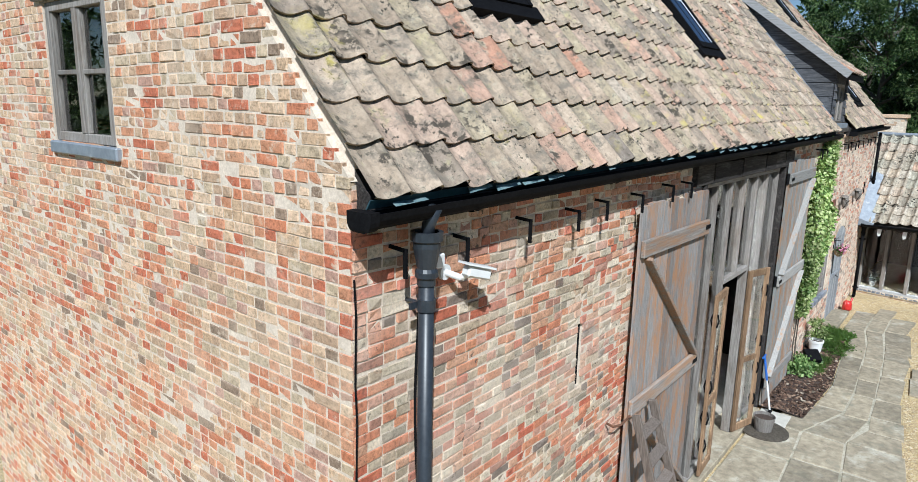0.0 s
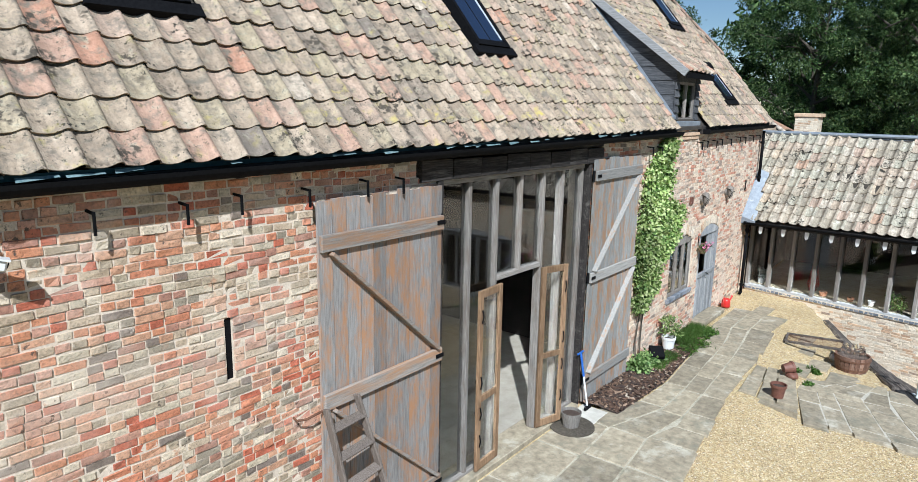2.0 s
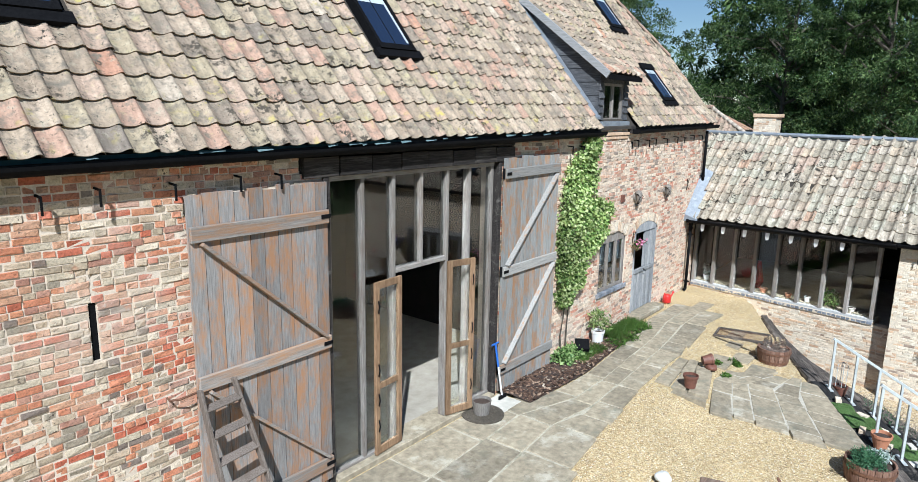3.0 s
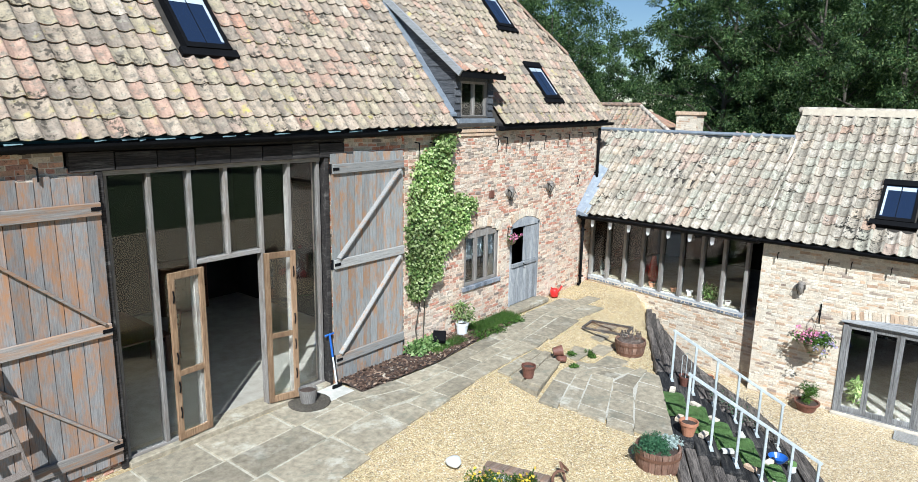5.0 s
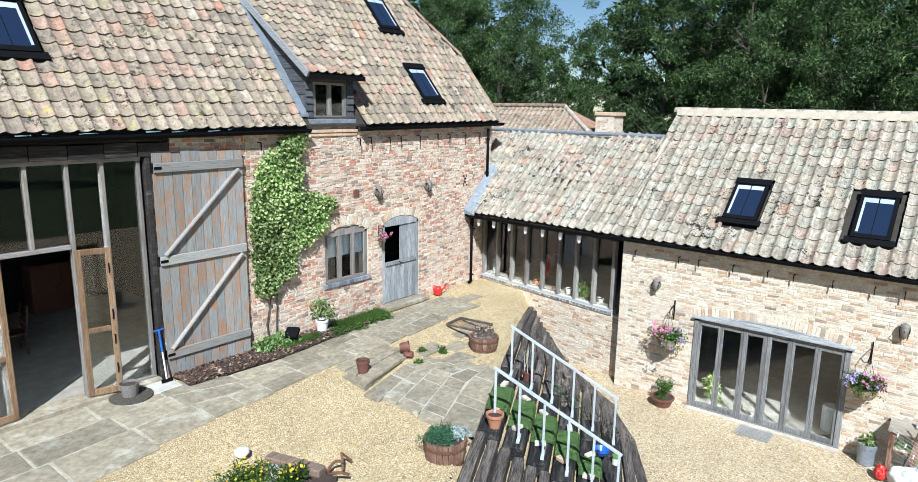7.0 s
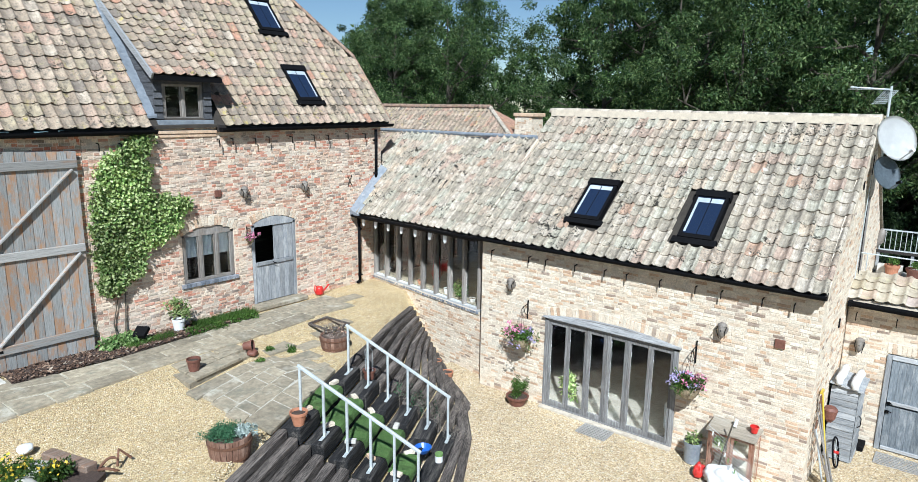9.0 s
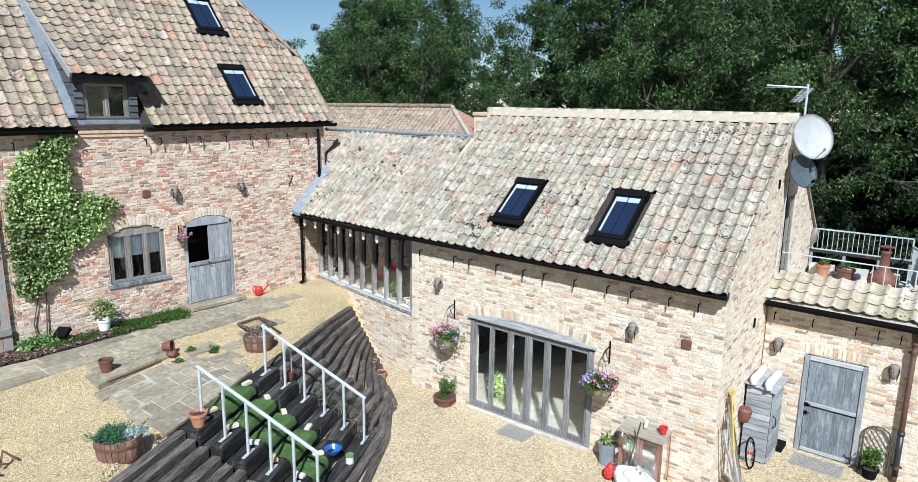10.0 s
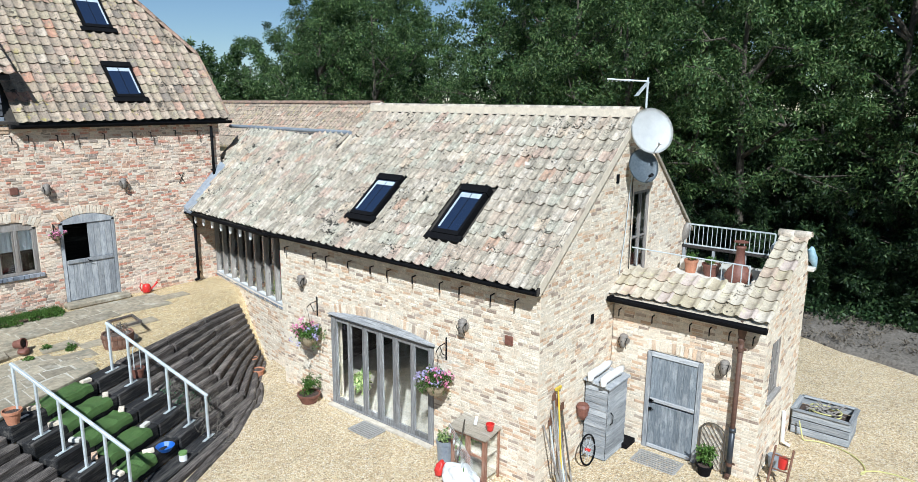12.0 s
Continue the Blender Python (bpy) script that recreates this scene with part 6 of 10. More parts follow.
prism(bm, [(D0 - 0.25, 0.0, roof_z(D0, 0.0) + 0.045), (D0 - 0.0, 0.0, roof_z(D0, 0.0) + 0.06), (D0 - 0.0, 2.5, roof_z(D0, 2.5) + 0.06), (D0 - 0.22, 2.5, roof_z(D0, 2.5) + 0.045)], (0, 0, -0.05))
part("flashing", bm, M_LEAD, dorm, "pale lead flashing beside the dormer cheek")
bm = bmn()
box(bm, D0 - 0.01, D0 + 0.16, 0.05, 0.12, 4.78, dz(0.05) - 0.05)
box(bm, D1 - 0.16, D1 + 0.01, 0.05, 0.12, 4.78, dz(0.05) - 0.05)
box(bm, D0 + 0.16, D1 - 0.16, 0.05, 0.12, 5.62, dz(0.05) - 0.05)
part("front_wall", bm, M_BLACKBOARD, dorm)
for x0, x1 in ((D0 - 0.04, D0 + 0.15), (D1 - 0.15, D1 + 0.04)):
    for i in range(6):
        bm = bmn()
        hexa(bm, [(x0, 0.005, 4.86 + i * 0.15), (x1, 0.005, 4.86 + i * 0.15), (x1, 0.05, 4.86 + i * 0.15), (x0, 0.05, 4.86 + i * 0.15),
                  (x0, 0.035, 5.0 + i * 0.15), (x1, 0.035, 5.0 + i * 0.15), (x1, 0.05, 5.0 + i * 0.15), (x0, 0.05, 5.0 + i * 0.15)])
        part("front_board", bm, M_BLACKBOARD, dorm)
casement("window_dormer", (D0, 0.03, 0), (1, 0, 0), (0, -1, 0), 0.16, D1 - D0 - 0.16, 4.84, 5.63, 0, 2, "weathered brown casement window in the dormer", w=0.06)
bm = bmn()
box(bm, D0 - 0.02, D1 + 0.04, -0.06, 0.12, 4.68, 4.83, 0.01)
part("lead_sill", bm, M_LEAD, dorm, "lead-dressed sill")
# dark sheet inside the dormer, standing in for shade
bm = bmn()
box(bm, D0 + 0.05, D1 - 0.05, 0.5, 0.54, 4.8, 5.8)
part("dark_room", bm, M_DARKWOOD, dorm)
for i in range(2):
    bm = bmn()
    box(bm, D0 - 0.05, D1 + 0.1, -0.05 + 0.02 * i, 0.0, 4.53 - 0.08 * i, 4.6 - 0.08 * i, 0.006)
    part("corbel_brick_course", bm, M_BUFF["island"], dorm)

# ---- ironwork under the eaves ----
def hook(name, p, out, label, group, s=1.0):
    """A wrought-iron bracket: an arm from the wall and a drop."""
    p, out = Vector(p), Vector(out)
    bm = bmn()
    e = p + out * 0.16 * s + Vector((0, 0, -0.01))
    beam(bm, p, e, 0.016, 0.02)
    beam(bm, e + Vector((0, 0, 0.012)), e + Vector((0, 0, -0.2 * s)), 0.016, 0.022, out)
    ob = solid(name, bm, M_BLACK, label, "iron bracket", group=group)
    return ob


for i, x in enumerate((0.18, 0.73, 1.43, 2.12, 2.6, 3.31, 4.04, 4.56, 11.3, 11.75, 12.2, 14.01, 14.36, 14.99, 15.38, 16.09, 16.8, 17.3, 18.0, 18.66)):
    hook("iron_bracket", (x, 0.0, 4.24 + RISE * x - 0.02 * (i % 2)), (0, -1, 0), "black wrought-iron bracket under the barn eave", "brackets under the barn eave", 0.78)
for y in (-5.5, -6.53, -6.97, -7.7, -8.39, -8.88, -9.58, -10.28, -10.76, -11.48, -12.0):
    hook("iron_bracket", (WALL_X, y, 1.93), (-1, 0, 0), "black wrought-iron bracket under the wing eave", "brackets under the wing eave", 0.68)
for y in (-12.63, -13.32, -14.05, -14.41, -14.76, -15.17):
    hook("iron_bracket", (LX, y, 1.24), (-1, 0, 0), "black wrought-iron bracket under the lean-to eave", "brackets under the lean-to eave", 0.68)


def downpipe(name, x, y, z0, z1, r, mat, label, out, shoe=True, head=True):
    root = thing(name, (x, y, z0), label, "downpipe")
    out = Vector(out)
    bm = bmn()
    tube(bm, [(x, y, z0 + 0.08), (x, y, z1)], r, 14)
    part("pipe", bm, mat, root, smooth=True)
    if head:
        bm = bmn()
        lathe(bm, (x, y, z1 - 0.02), [(r * 1.15, -0.18), (r * 1.15, -0.14), (r * 1.45, -0.13), (r * 1.45, -0.1), (r * 1.2, -0.08), (r * 1.7, 0.04), (r * 1.7, 0.07), (r * 2.0, 0.08), (r * 2.0, 0.13), (r * 1.5, 0.13)], 16)
        part("hopper", bm, mat, root)
        bm = bmn()
        tube(bm, [Vector((x, y, z1 + 0.05)), Vector((x, y, z1 + 0.15)) + out * 0.01, Vector((x, y, z1 + 0.25)) + out * 0.06], r * 0.85, 12)
        part("outlet", bm, mat, root, smooth=True)
    n = max(2, int((z1 - z0) / 1.6) + 1)
    for i in range(n):
        z = z0 + 0.25 + i * (z1 - z0 - 0.6) / (n - 1)
        bm = bmn()
        tube(bm, [(x, y, z), (x, y, z + 0.07)], r * 1.2, 14)
        s = Vector((-out.y, out.x, 0))
        beam(bm, Vector((x, y, z + 0.035)) - out * r * 0.9 - s * r * 2, Vector((x, y, z + 0.035)) - out * r * 0.9 + s * r * 2, 0.015, 0.04)
        tube(bm, [Vector((x, y, z + 0.035)) - out * r, Vector((x, y, z + 0.035)) - out * (abs(y) if abs(out.y) > 0.5 and abs(y) < 0.3 else r * 1.3)], 0.012, 6)
        part("collar", bm, mat, root)
    if shoe:
        bm = bmn()
        tube(bm, [Vector((x, y, z0 + 0.12)), Vector((x, y, z0 + 0.08)), Vector((x, y, z0 + 0.05)) + out * 0.1], r * 1.05, 12)
        part("shoe", bm, mat, root)
    return root


downpipe("downpipe", 0.315, -0.16, 0.0, 4.22, 0.046, M_PIPE, "blue-black cast-iron downpipe with a hopper at the barn corner", (0, -1, 0))
downpipe("downpipe", 19.1, -0.1, 2.98, 4.55, 0.04, M_BLACK, "black downpipe from the barn eave to the link roof", (0, -1, 0), False, False)
downpipe("downpipe", 18.36, -0.13, 0.0, 1.98, 0.04, M_BLACK, "black downpipe at the corner of the link", (-1, 0, 0))
lp = downpipe("downpipe", 20.38, -14.98, LOW, 1.3, 0.045, M_PIPEBROWN, "rusty brown downpipe with a black foot beside the lean-to door", (-1, 0, 0))
bm = bmn()
tube(bm, [(20.38, -14.98, LOW + 0.1), (20.38, -14.98, LOW + 0.95)], 0.052, 14)
tube(bm, [(20.38, -14.98, LOW + 0.93), (20.38, -14.98, LOW + 1.0)], 0.062, 14)
part("foot_pipe", bm, M_PIPE, lp, "blue-black lower pipe", smooth=True)
# black cable down the corner
bm = bmn()
tube(bm, [(-0.088 + 0.006 * math.sin(k * 2.1), -0.012, 0.1 + k * 0.2) for k in range(21)], 0.006, 6)
solid("cable", bm, M_BLACK, "black cable clipped down the barn corner", "cable")
bm = bmn()
tube(bm, [(0.40 + 0.02 * math.sin(k * 0.7), -0.02, 0.1 + k * 0.2) for k in range(20)], 0.009, 6)
solid("cable", bm, M_BLACK, "black cable clipped to the wall beside the downpipe", "cable")

# security camera and junction box
sec = thing("security_camera", (0.66, -0.03, 4.000), "white bullet security camera on a round wall plate", "security camera")
bm = bmn()
tube(bm, [(0.64, 0.0, 4.010), (0.64, -0.03, 4.010)], 0.05, 16)
part("wall_plate", bm, M_WHITE, sec)
bm = bmn()
tube(bm, [(0.64, -0.02, 4.010), (0.69, -0.1, 3.980), (0.74, -0.13, 4.000)], 0.022, 10)
part("arm", bm, M_WHITE, sec)
bm = bmn()
beam(bm, (0.68, -0.15, 4.035), (0.86, -0.19, 3.985), 0.075, 0.07, (0, 0, 1), 0.012)
beam(bm, (0.66, -0.15, 4.088), (0.88, -0.2, 4.025), 0.10, 0.012)
part("housing", bm, M_WHITE, sec)
bm = bmn()
tube(bm, [(0.862, -0.19, 3.985), (0.866, -0.191, 3.983)], 0.026, 14)
part("lens", bm, M_BLACK, sec)
bm = bmn()
box(bm, 0.53, 0.61, -0.05, 0.0, 4.05, 4.14, 0.008)
solid("junction_box", bm, M_WHITE, "small white junction box on the brick wall", "junction box")


def wall_lamp(x, y, z, out, label):
    root = thing("wall_lamp", (x, y, z), label, "wall lamp", "bulkhead lamps on the walls")
    out = Vector(out)
    s = Vector((-out.y, out.x, 0))
    c = Vector((x, y, z))
    bm = bmn()
    tube(bm, [c, c + out * 0.05], 0.09, 14)
    part("base", bm, M_BRONZE, root)
    bm = bmn()
    tube(bm, [c + out * 0.10 + Vector((0, 0, -0.13)), c + out * 0.12 + Vector((0, 0, -0.08)), c + out * 0.12 + Vector((0, 0, 0.06)), c + out * 0.10 + Vector((0, 0, 0.12))], [0.03, 0.062, 0.07, 0.05], 12)
    part("globe", bm, M_BRONZE, root, smooth=True)
    for k in (-1, 0, 1):
        bm = bmn()
        tube(bm, [c + s * 0.075 * k + out * 0.06 + Vector((0, 0, 0.1)), c + s * 0.08 * k + out * 0.19 + Vector((0, 0, 0.02)), c + s * 0.05 * k + out * 0.1 + Vector((0, 0, -0.16))], 0.007, 6)
        part("guard_bar", bm, M_BLACK, root)
    bm = bmn()
    lathe(bm, c + out * 0.10 + Vector((0, 0, 0.09)), [(0.088, 0), (0.08, 0.035), (0.045, 0.06), (0.012, 0.072)], 14, True)
    part("hood", bm, M_BRONZE, root)
    return root


LAMP = "dull bronze caged bulkhead lamp on the brick wall"
for x in (14.62, 16.46):
    wall_lamp(x, 0, 3.07, (0, -1, 0), LAMP)
for y, z in ((-6.06, 1.2), (-10.84, 1.19)):
    wall_lamp(WALL_X, y, z, (-1, 0, 0), LAMP)
for y, z in ((-12.76, 0.6), (-14.73, 0.56)):
    wall_lamp(LX, y, z, (-1, 0, 0), LAMP)
for nm, p, out in (("vent_box", (13.95, 0, 3.09), (0, -1, 0)), ("vent_box", (WALL_X, -11.83, 1.14), (-1, 0, 0))):
    bm = bmn()
    o = Vector(out)
    beam(bm, Vector(p), Vector(p) + o * 0.035, 0.17, 0.17, (0, 0, 1), 0.008)
    solid(nm, bm, M_TERRADARK, "small square brown wall vent", "wall vent")
# cross-shaped wall tie
bm = bmn()
for s in (-1, 1):
    tube(bm, [(18.13 - s * 0.08, -0.02, 3.25), (18.13, -0.02, 3.1), (18.13 - s * 0.08, -0.02, 2.95)], 0.009, 6)
solid("wall_tie", bm, M_BLACK, "black iron cross-shaped wall tie", "wall tie")

# trestle ladder against the left door
lad = thing("step_ladder", (3.75, -0.6, 0), "weathered grey wooden step ladder leaning on the barn door", "ladder")
tl, tr, bl, br = Vector((3.38, -0.2, 2.08)), Vector((3.78, -0.2, 2.1)), Vector((3.42, -0.85, 0.0)), Vector((4.1, -0.75, 0.0))
for a, b in ((tl, bl), (tr, br)):
    bm = bmn()
    beam(bm, a, b, 0.035, 0.09, (0, -1, 0), 0.006)
    part("stile", bm, M_BAULKZ, lad)
for k in range(7):
    f = 0.1 + k * 0.135
    bm = bmn()
    beam(bm, tl.lerp(bl, f), tr.lerp(br, f), 0.11, 0.022, (0, -0.3, 1), 0.004)
    part("tread", bm, M_BAULKZ, lad)
bm = bmn()
tube(bm, [(3.12, -0.02, 2.03), (3.1, -0.1, 2.03), (3.2, -0.13, 2.02), (3.42, -0.12, 2.03)], 0.012, 6)
solid("door_hook", bm, M_RUST, "rusty iron hook holding the barn door back", "door hook")

# ---- link glazing ----
lg = thing("window_link", LA, "row of silvered oak posts with glass between them under the link eave", "glazed wall", kind="structure")
LL = (LB - LA).length
NP = 9
LP = lambda u, z, d=0.0: LA + LU * u + LN * d + Vector((0, 0, z))
bm = bmn()
beam(bm, LP(0, 0.17, -0.06), LP(LL, 0.17, -0.06), 0.14, 0.07, (0, 0, 1), 0.006)
part("sill_beam", bm, M_FRAMEY, lg)
bm = bmn()
beam(bm, LP(0, 2.22, -0.06), LP(LL + 0.1, 2.22, -0.06), 0.14, 0.18, (0, 0, 1), 0.006)
part("top_beam", bm, M_DARKWOOD, lg)
for i in range(NP):
    u = 0.05 + i * (LL - 0.1) / (NP - 1)
    bm = bmn()
    beam(bm, LP(u, 0.2, -0.05), LP(u, 2.14, -0.05), 0.085, 0.13, LN, 0.006)
    part("post", bm, M_FRAME, lg)
    if i < NP - 1:
        u2 = 0.05 + (i + 1) * (LL - 0.1) / (NP - 1)
        bm = bmn()
        beam(bm, LP(u + 0.045, 1.17, -0.08), LP(u2 - 0.045, 1.17, -0.08), 0.01, 1.93, (0, 0, 1))
        part("pane", bm, M_GLASS, lg).visible_shadow = False
    if 0 < i < 8:
        bm = bmn()
        p = LP(u, 2.06, 0.02)
        q = link_eave(p.y) + Vector((0.08, 0, -0.06))
        beam(bm, p, q, 0.06, 0.09, (0, 0, 1))
        part("rafter_foot", bm, M_DARKWOOD, lg)
        bm = bmn()
        e = link_eave(p.y) + Vector((0.07, 0.16, -0.24))
        prism(bm, [e + Vector((0, *v)) for v in ((-0.035, -0.10), (0.02, -0.13), (0.05, -0.06), (0.045, 0.08), (-0.01, 0.13), (-0.05, 0.07))], (0.03, 0, 0))
        part("painted_end", bm, M_WHITE, lg, "small white painted block")

# ---- folding doors of the wing ----
fd = thing("door_folding", (WALL_X, -8.5, LOW), "grey oak folding glazed doors under a shallow arched hood", "folding doors", kind="structure")
FX = WALL_X - 0.01
FY0, FY1 = -6.98, -10.05
FZ0, FZ1 = LOW + 0.05, 0.60
for y in (FY0 - 0.05, FY1 + 0.05):
    bm = bmn()
    box(bm, FX - 0.02, FX + 0.12, y - 0.05, y + 0.05, FZ0, FZ1, 0.006)
    part("jamb", bm, M_FOLD, fd)
bm = bmn()
box(bm, FX - 0.03, FX + 0.13, FY1, FY0, FZ0 - 0.06, FZ0, 0.006)
part("threshold", bm, M_FOLD, fd)
bm = bmn()
box(bm, FX - 0.16, FX - 0.032, FY1 - 0.02, FY0 + 0.02, LOW - 0.05, LOW + 0.035, 0.01)
part("stone_sill", bm, M_SILLSTONE, fd, "pale worn stone sill")
bm = bmn()
n = 16
for i in range(n):
    ya, yb = FY0 + (FY1 - FY0) * i / n, FY0 + (FY1 - FY0) * (i + 1) / n
    ta, tb = [FZ1 + 0.0 + 0.15 * (1 - (2 * k / n - 1) ** 2) for k in (i, i + 1)]
    hexa(bm, [(FX - 0.02, ya, FZ1 - 0.06), (FX - 0.02, yb, FZ1 - 0.06), (FX + 0.12, yb, FZ1 - 0.06), (FX + 0.12, ya, FZ1 - 0.06), (FX - 0.02, ya, ta), (FX - 0.02, yb, tb), (FX + 0.12, yb, tb), (FX + 0.12, ya, ta)])
bmesh.ops.remove_doubles(bm, verts=bm.verts, dist=1e-4)
part("arched_head", bm, M_FOLD, fd)
bm = bmn()
for i in range(n):
    ya, yb = FY0 + 0.05 + (FY1 - FY0 - 0.1) * i / n, FY0 + 0.05 + (FY1 - FY0 - 0.1) * (i + 1) / n
    ta, tb = [FZ1 + 0.02 + 0.15 * (1 - (2 * k / n - 1) ** 2) for k in (i, i + 1)]
    hexa(bm, [(FX - 0.07, ya, FZ1 + 0.0), (FX - 0.07, yb, FZ1 + 0.0), (FX, yb, tb - 0.02), (FX, ya, ta - 0.02), (FX - 0.07, ya, FZ1 + 0.02), (FX - 0.07, yb, FZ1 + 0.02), (FX, yb, tb + 0.005), (FX, ya, ta + 0.005)])
bmesh.ops.remove_doubles(bm, verts=bm.verts, dist=1e-4)
part("hood", bm, M_HOOD, fd, "weathered grey boarded hood")
for i in range(6):
    ya = FY0 - 0.1 + (FY1 - FY0 + 0.2) * i / 6
    yb = FY0 - 0.1 + (FY1 - FY0 + 0.2) * (i + 1) / 6
    leaf = thing("leaf", (FX, ya, FZ0))
    attach(leaf, fd)
    st = 0.055 if i not in (2, 3) else 0.085
    for y in (ya - st / 2 - 0.002, yb + st / 2 + 0.002):
        bm = bmn()
        box(bm, FX + 0.005, FX + 0.065, y - st / 2, y + st / 2, FZ0 + 0.005, FZ1 - 0.065, 0.005)
        part("stile", bm, M_FOLD, leaf)
    for z, t in ((FZ0 + 0.06, 0.11), (FZ1 - 0.11, 0.08)):
        bm = bmn()
        box(bm, FX + 0.008, FX + 0.062, yb + st, ya - st, z - t / 2, z + t / 2, 0.005)
        part("rail", bm, M_FOLD, leaf)
    bm = bmn()
    box(bm, FX + 0.03, FX + 0.04, yb + st, ya - st, FZ0 + 0.115, FZ1 - 0.15)
    part("pane", bm, M_GLASS, leaf).visible_shadow = False

# ---- lean-to door, window ----
sd = thing("door_lean", (LX, -13.78, LOW), "blue-grey boarded stable door in two leaves with black latches", "stable door", kind="structure")
for y in (-13.29, -14.29):
    bm = bmn()
    box(bm, LX - 0.03, LX + 0.08, y - 0.045, y + 0.045, LOW, 0.5, 0.006)
    part("jamb", bm, M_GREYWOOD, sd)
bm = bmn()
box(bm, LX - 0.028, LX + 0.078, -14.243, -13.337, 0.41, 0.50, 0.006)
part("head", bm, M_FRAMEY, sd)
for nm, za, zb in (("lower_leaf", LOW + 0.02, -0.57), ("upper_leaf", -0.53, 0.4)):
    leaf = thing(nm, (LX, -13.79, za))
    attach(leaf, sd)
    slats(leaf, "board", (LX, -13.345, za), (0, -1, 0), (0, 0, 1), 7, 0.89, zb - za, 0.035, (-1, 0, 0), M_LEANDOOR, rng, 0.003)
    bm = bmn()
    beam(bm, (LX - 0.015, -13.35, za + 0.04), (LX - 0.015, -14.23, za + 0.04), 0.03, 0.07, (0, 0, 1), 0.004)
    part("weather_rail", bm, M_FRAMEY, leaf)
    bm = bmn()
    zz = -0.5 if nm == "upper_leaf" else -0.68
    tube(bm, [(LX - 0.05, -13.36, zz), (LX - 0.06, -13.40, zz + 0.02), (LX - 0.05, -13.45, zz)], 0.010, 6)
    beam(bm, (LX - 0.04, -13.35, zz), (LX - 0.04, -13.41, zz), 0.012, 0.06)
    part("latch", bm, M_BLACK, leaf)
casement("window_lean", (LX, -15.38, 0), (1, 0, 0), (0, -1, 0), 0.43, 1.14, -0.04, 1.04, 0, 2, "silvered oak casement window in the lean-to end wall", bars=2, w=0.06)
bm = bmn()
box(bm, LX + 0.35, LX + 1.22, -15.43, -15.3, -0.13, -0.045, 0.008)
solid("window_sill", bm, M_FRAMEX, "grey weathered sill under the lean-to window", "window sill", "structure")
# tall window door in the wing gable
casement("window_gable_door", (WALL_X, -12.45, 0), (1, 0, 0), (0, -1, 0), GW[0] + 0.01, GW[1] - 0.01, GW[2], GW[3], 0, 2, "tall narrow grey glazed door from the wing to the roof terrace", w=0.06, bars=1)
# dark sheet behind the glazed door, for the unlit room
bm = bmn()
box(bm, WALL_X + 2.9, WALL_X + 4.6, -11.6, -11.55, 1.5, 3.6)
solid("room_dark_wing", bm, M_DARKWOOD, "added dark sheet for the unlit upper room of the wing", "wall", "structure")
# no holes are cut: black blocks give the dark of two vents
for x, z in ((20.36, 3.83), (19.6, 1.2)):
    bm = bmn()
    box(bm, x - 0.05, x + 0.05, -12.47, -12.44, z - 0.09, z + 0.09, 0.004)
    solid("vent_hole", bm, M_BLACK, "small black block for the dark of a vent opening", "wall vent")


# ---- leaves ----
def leaf_cloud(name, centres, sizes, per, leaf, width, material, seed, droop=0.3, parent=None, squash=1.0, label=""):
    """Many small leaves in clumps round centres."""
    g = np.random.default_rng(seed)
    c = np.repeat(np.asarray(centres, float), per, axis=0)
    r = np.repeat(np.asarray(sizes, float), per)
    n = len(c)
    d = g.normal(size=(n, 3))
    d /= np.linalg.norm(d, axis=1)[:, None]
    p = c + d * (r * g.random(n) ** 0.45)[:, None] * (1, 1, squash)
    a = g.normal(size=(n, 3)) + d * 0.6
    a[:, 2] -= droop
    a /= np.linalg.norm(a, axis=1)[:, None]
    b = np.cross(a, g.normal(size=(n, 3)))
    b /= np.linalg.norm(b, axis=1)[:, None] + 1e-9
    L = (leaf * g.uniform(0.6, 1.3, n))[:, None]
    W = L * width
    v = np.stack([p, p + a * L * 0.5 + b * W * 0.5, p + a * L, p + a * L * 0.5 - b * W * 0.5], 1).reshape(-1, 3)
    f = np.arange(n * 4).reshape(-1, 4)
    me = bulk(name, v, f, material)
    ob = new(name, me)
    if label:
        ob["label"] = label
    if name in ("petals", "leaves", "trailing_leaves", "crown"):
        ob["kind"] = "stuff"
    if parent is not None:
        attach(ob, parent)
    return ob


def blades(name, pts, height, material, seed, parent=None, width=0.012):
    g = np.random.default_rng(seed)
    p = np.asarray(pts, float)
    n = len(p)
    h = height * g.uniform(0.5, 1.2, n)
    lean = g.normal(0, 0.35, (n, 2)) * h[:, None]
    side = g.normal(size=(n, 2))
    side /= np.linalg.norm(side, axis=1)[:, None]
    s = np.c_[side * width / 2, np.zeros(n)]
    t = p + np.c_[lean, h]
    v = np.stack([p - s, p + s, t], 1).reshape(-1, 3)
    ob = new(name, bulk(name, v, np.arange(n * 3).reshape(-1, 3), material))
    if parent is not None:
        attach(ob, parent)
    return ob


# ---- paving ----
rng = random.Random(31)


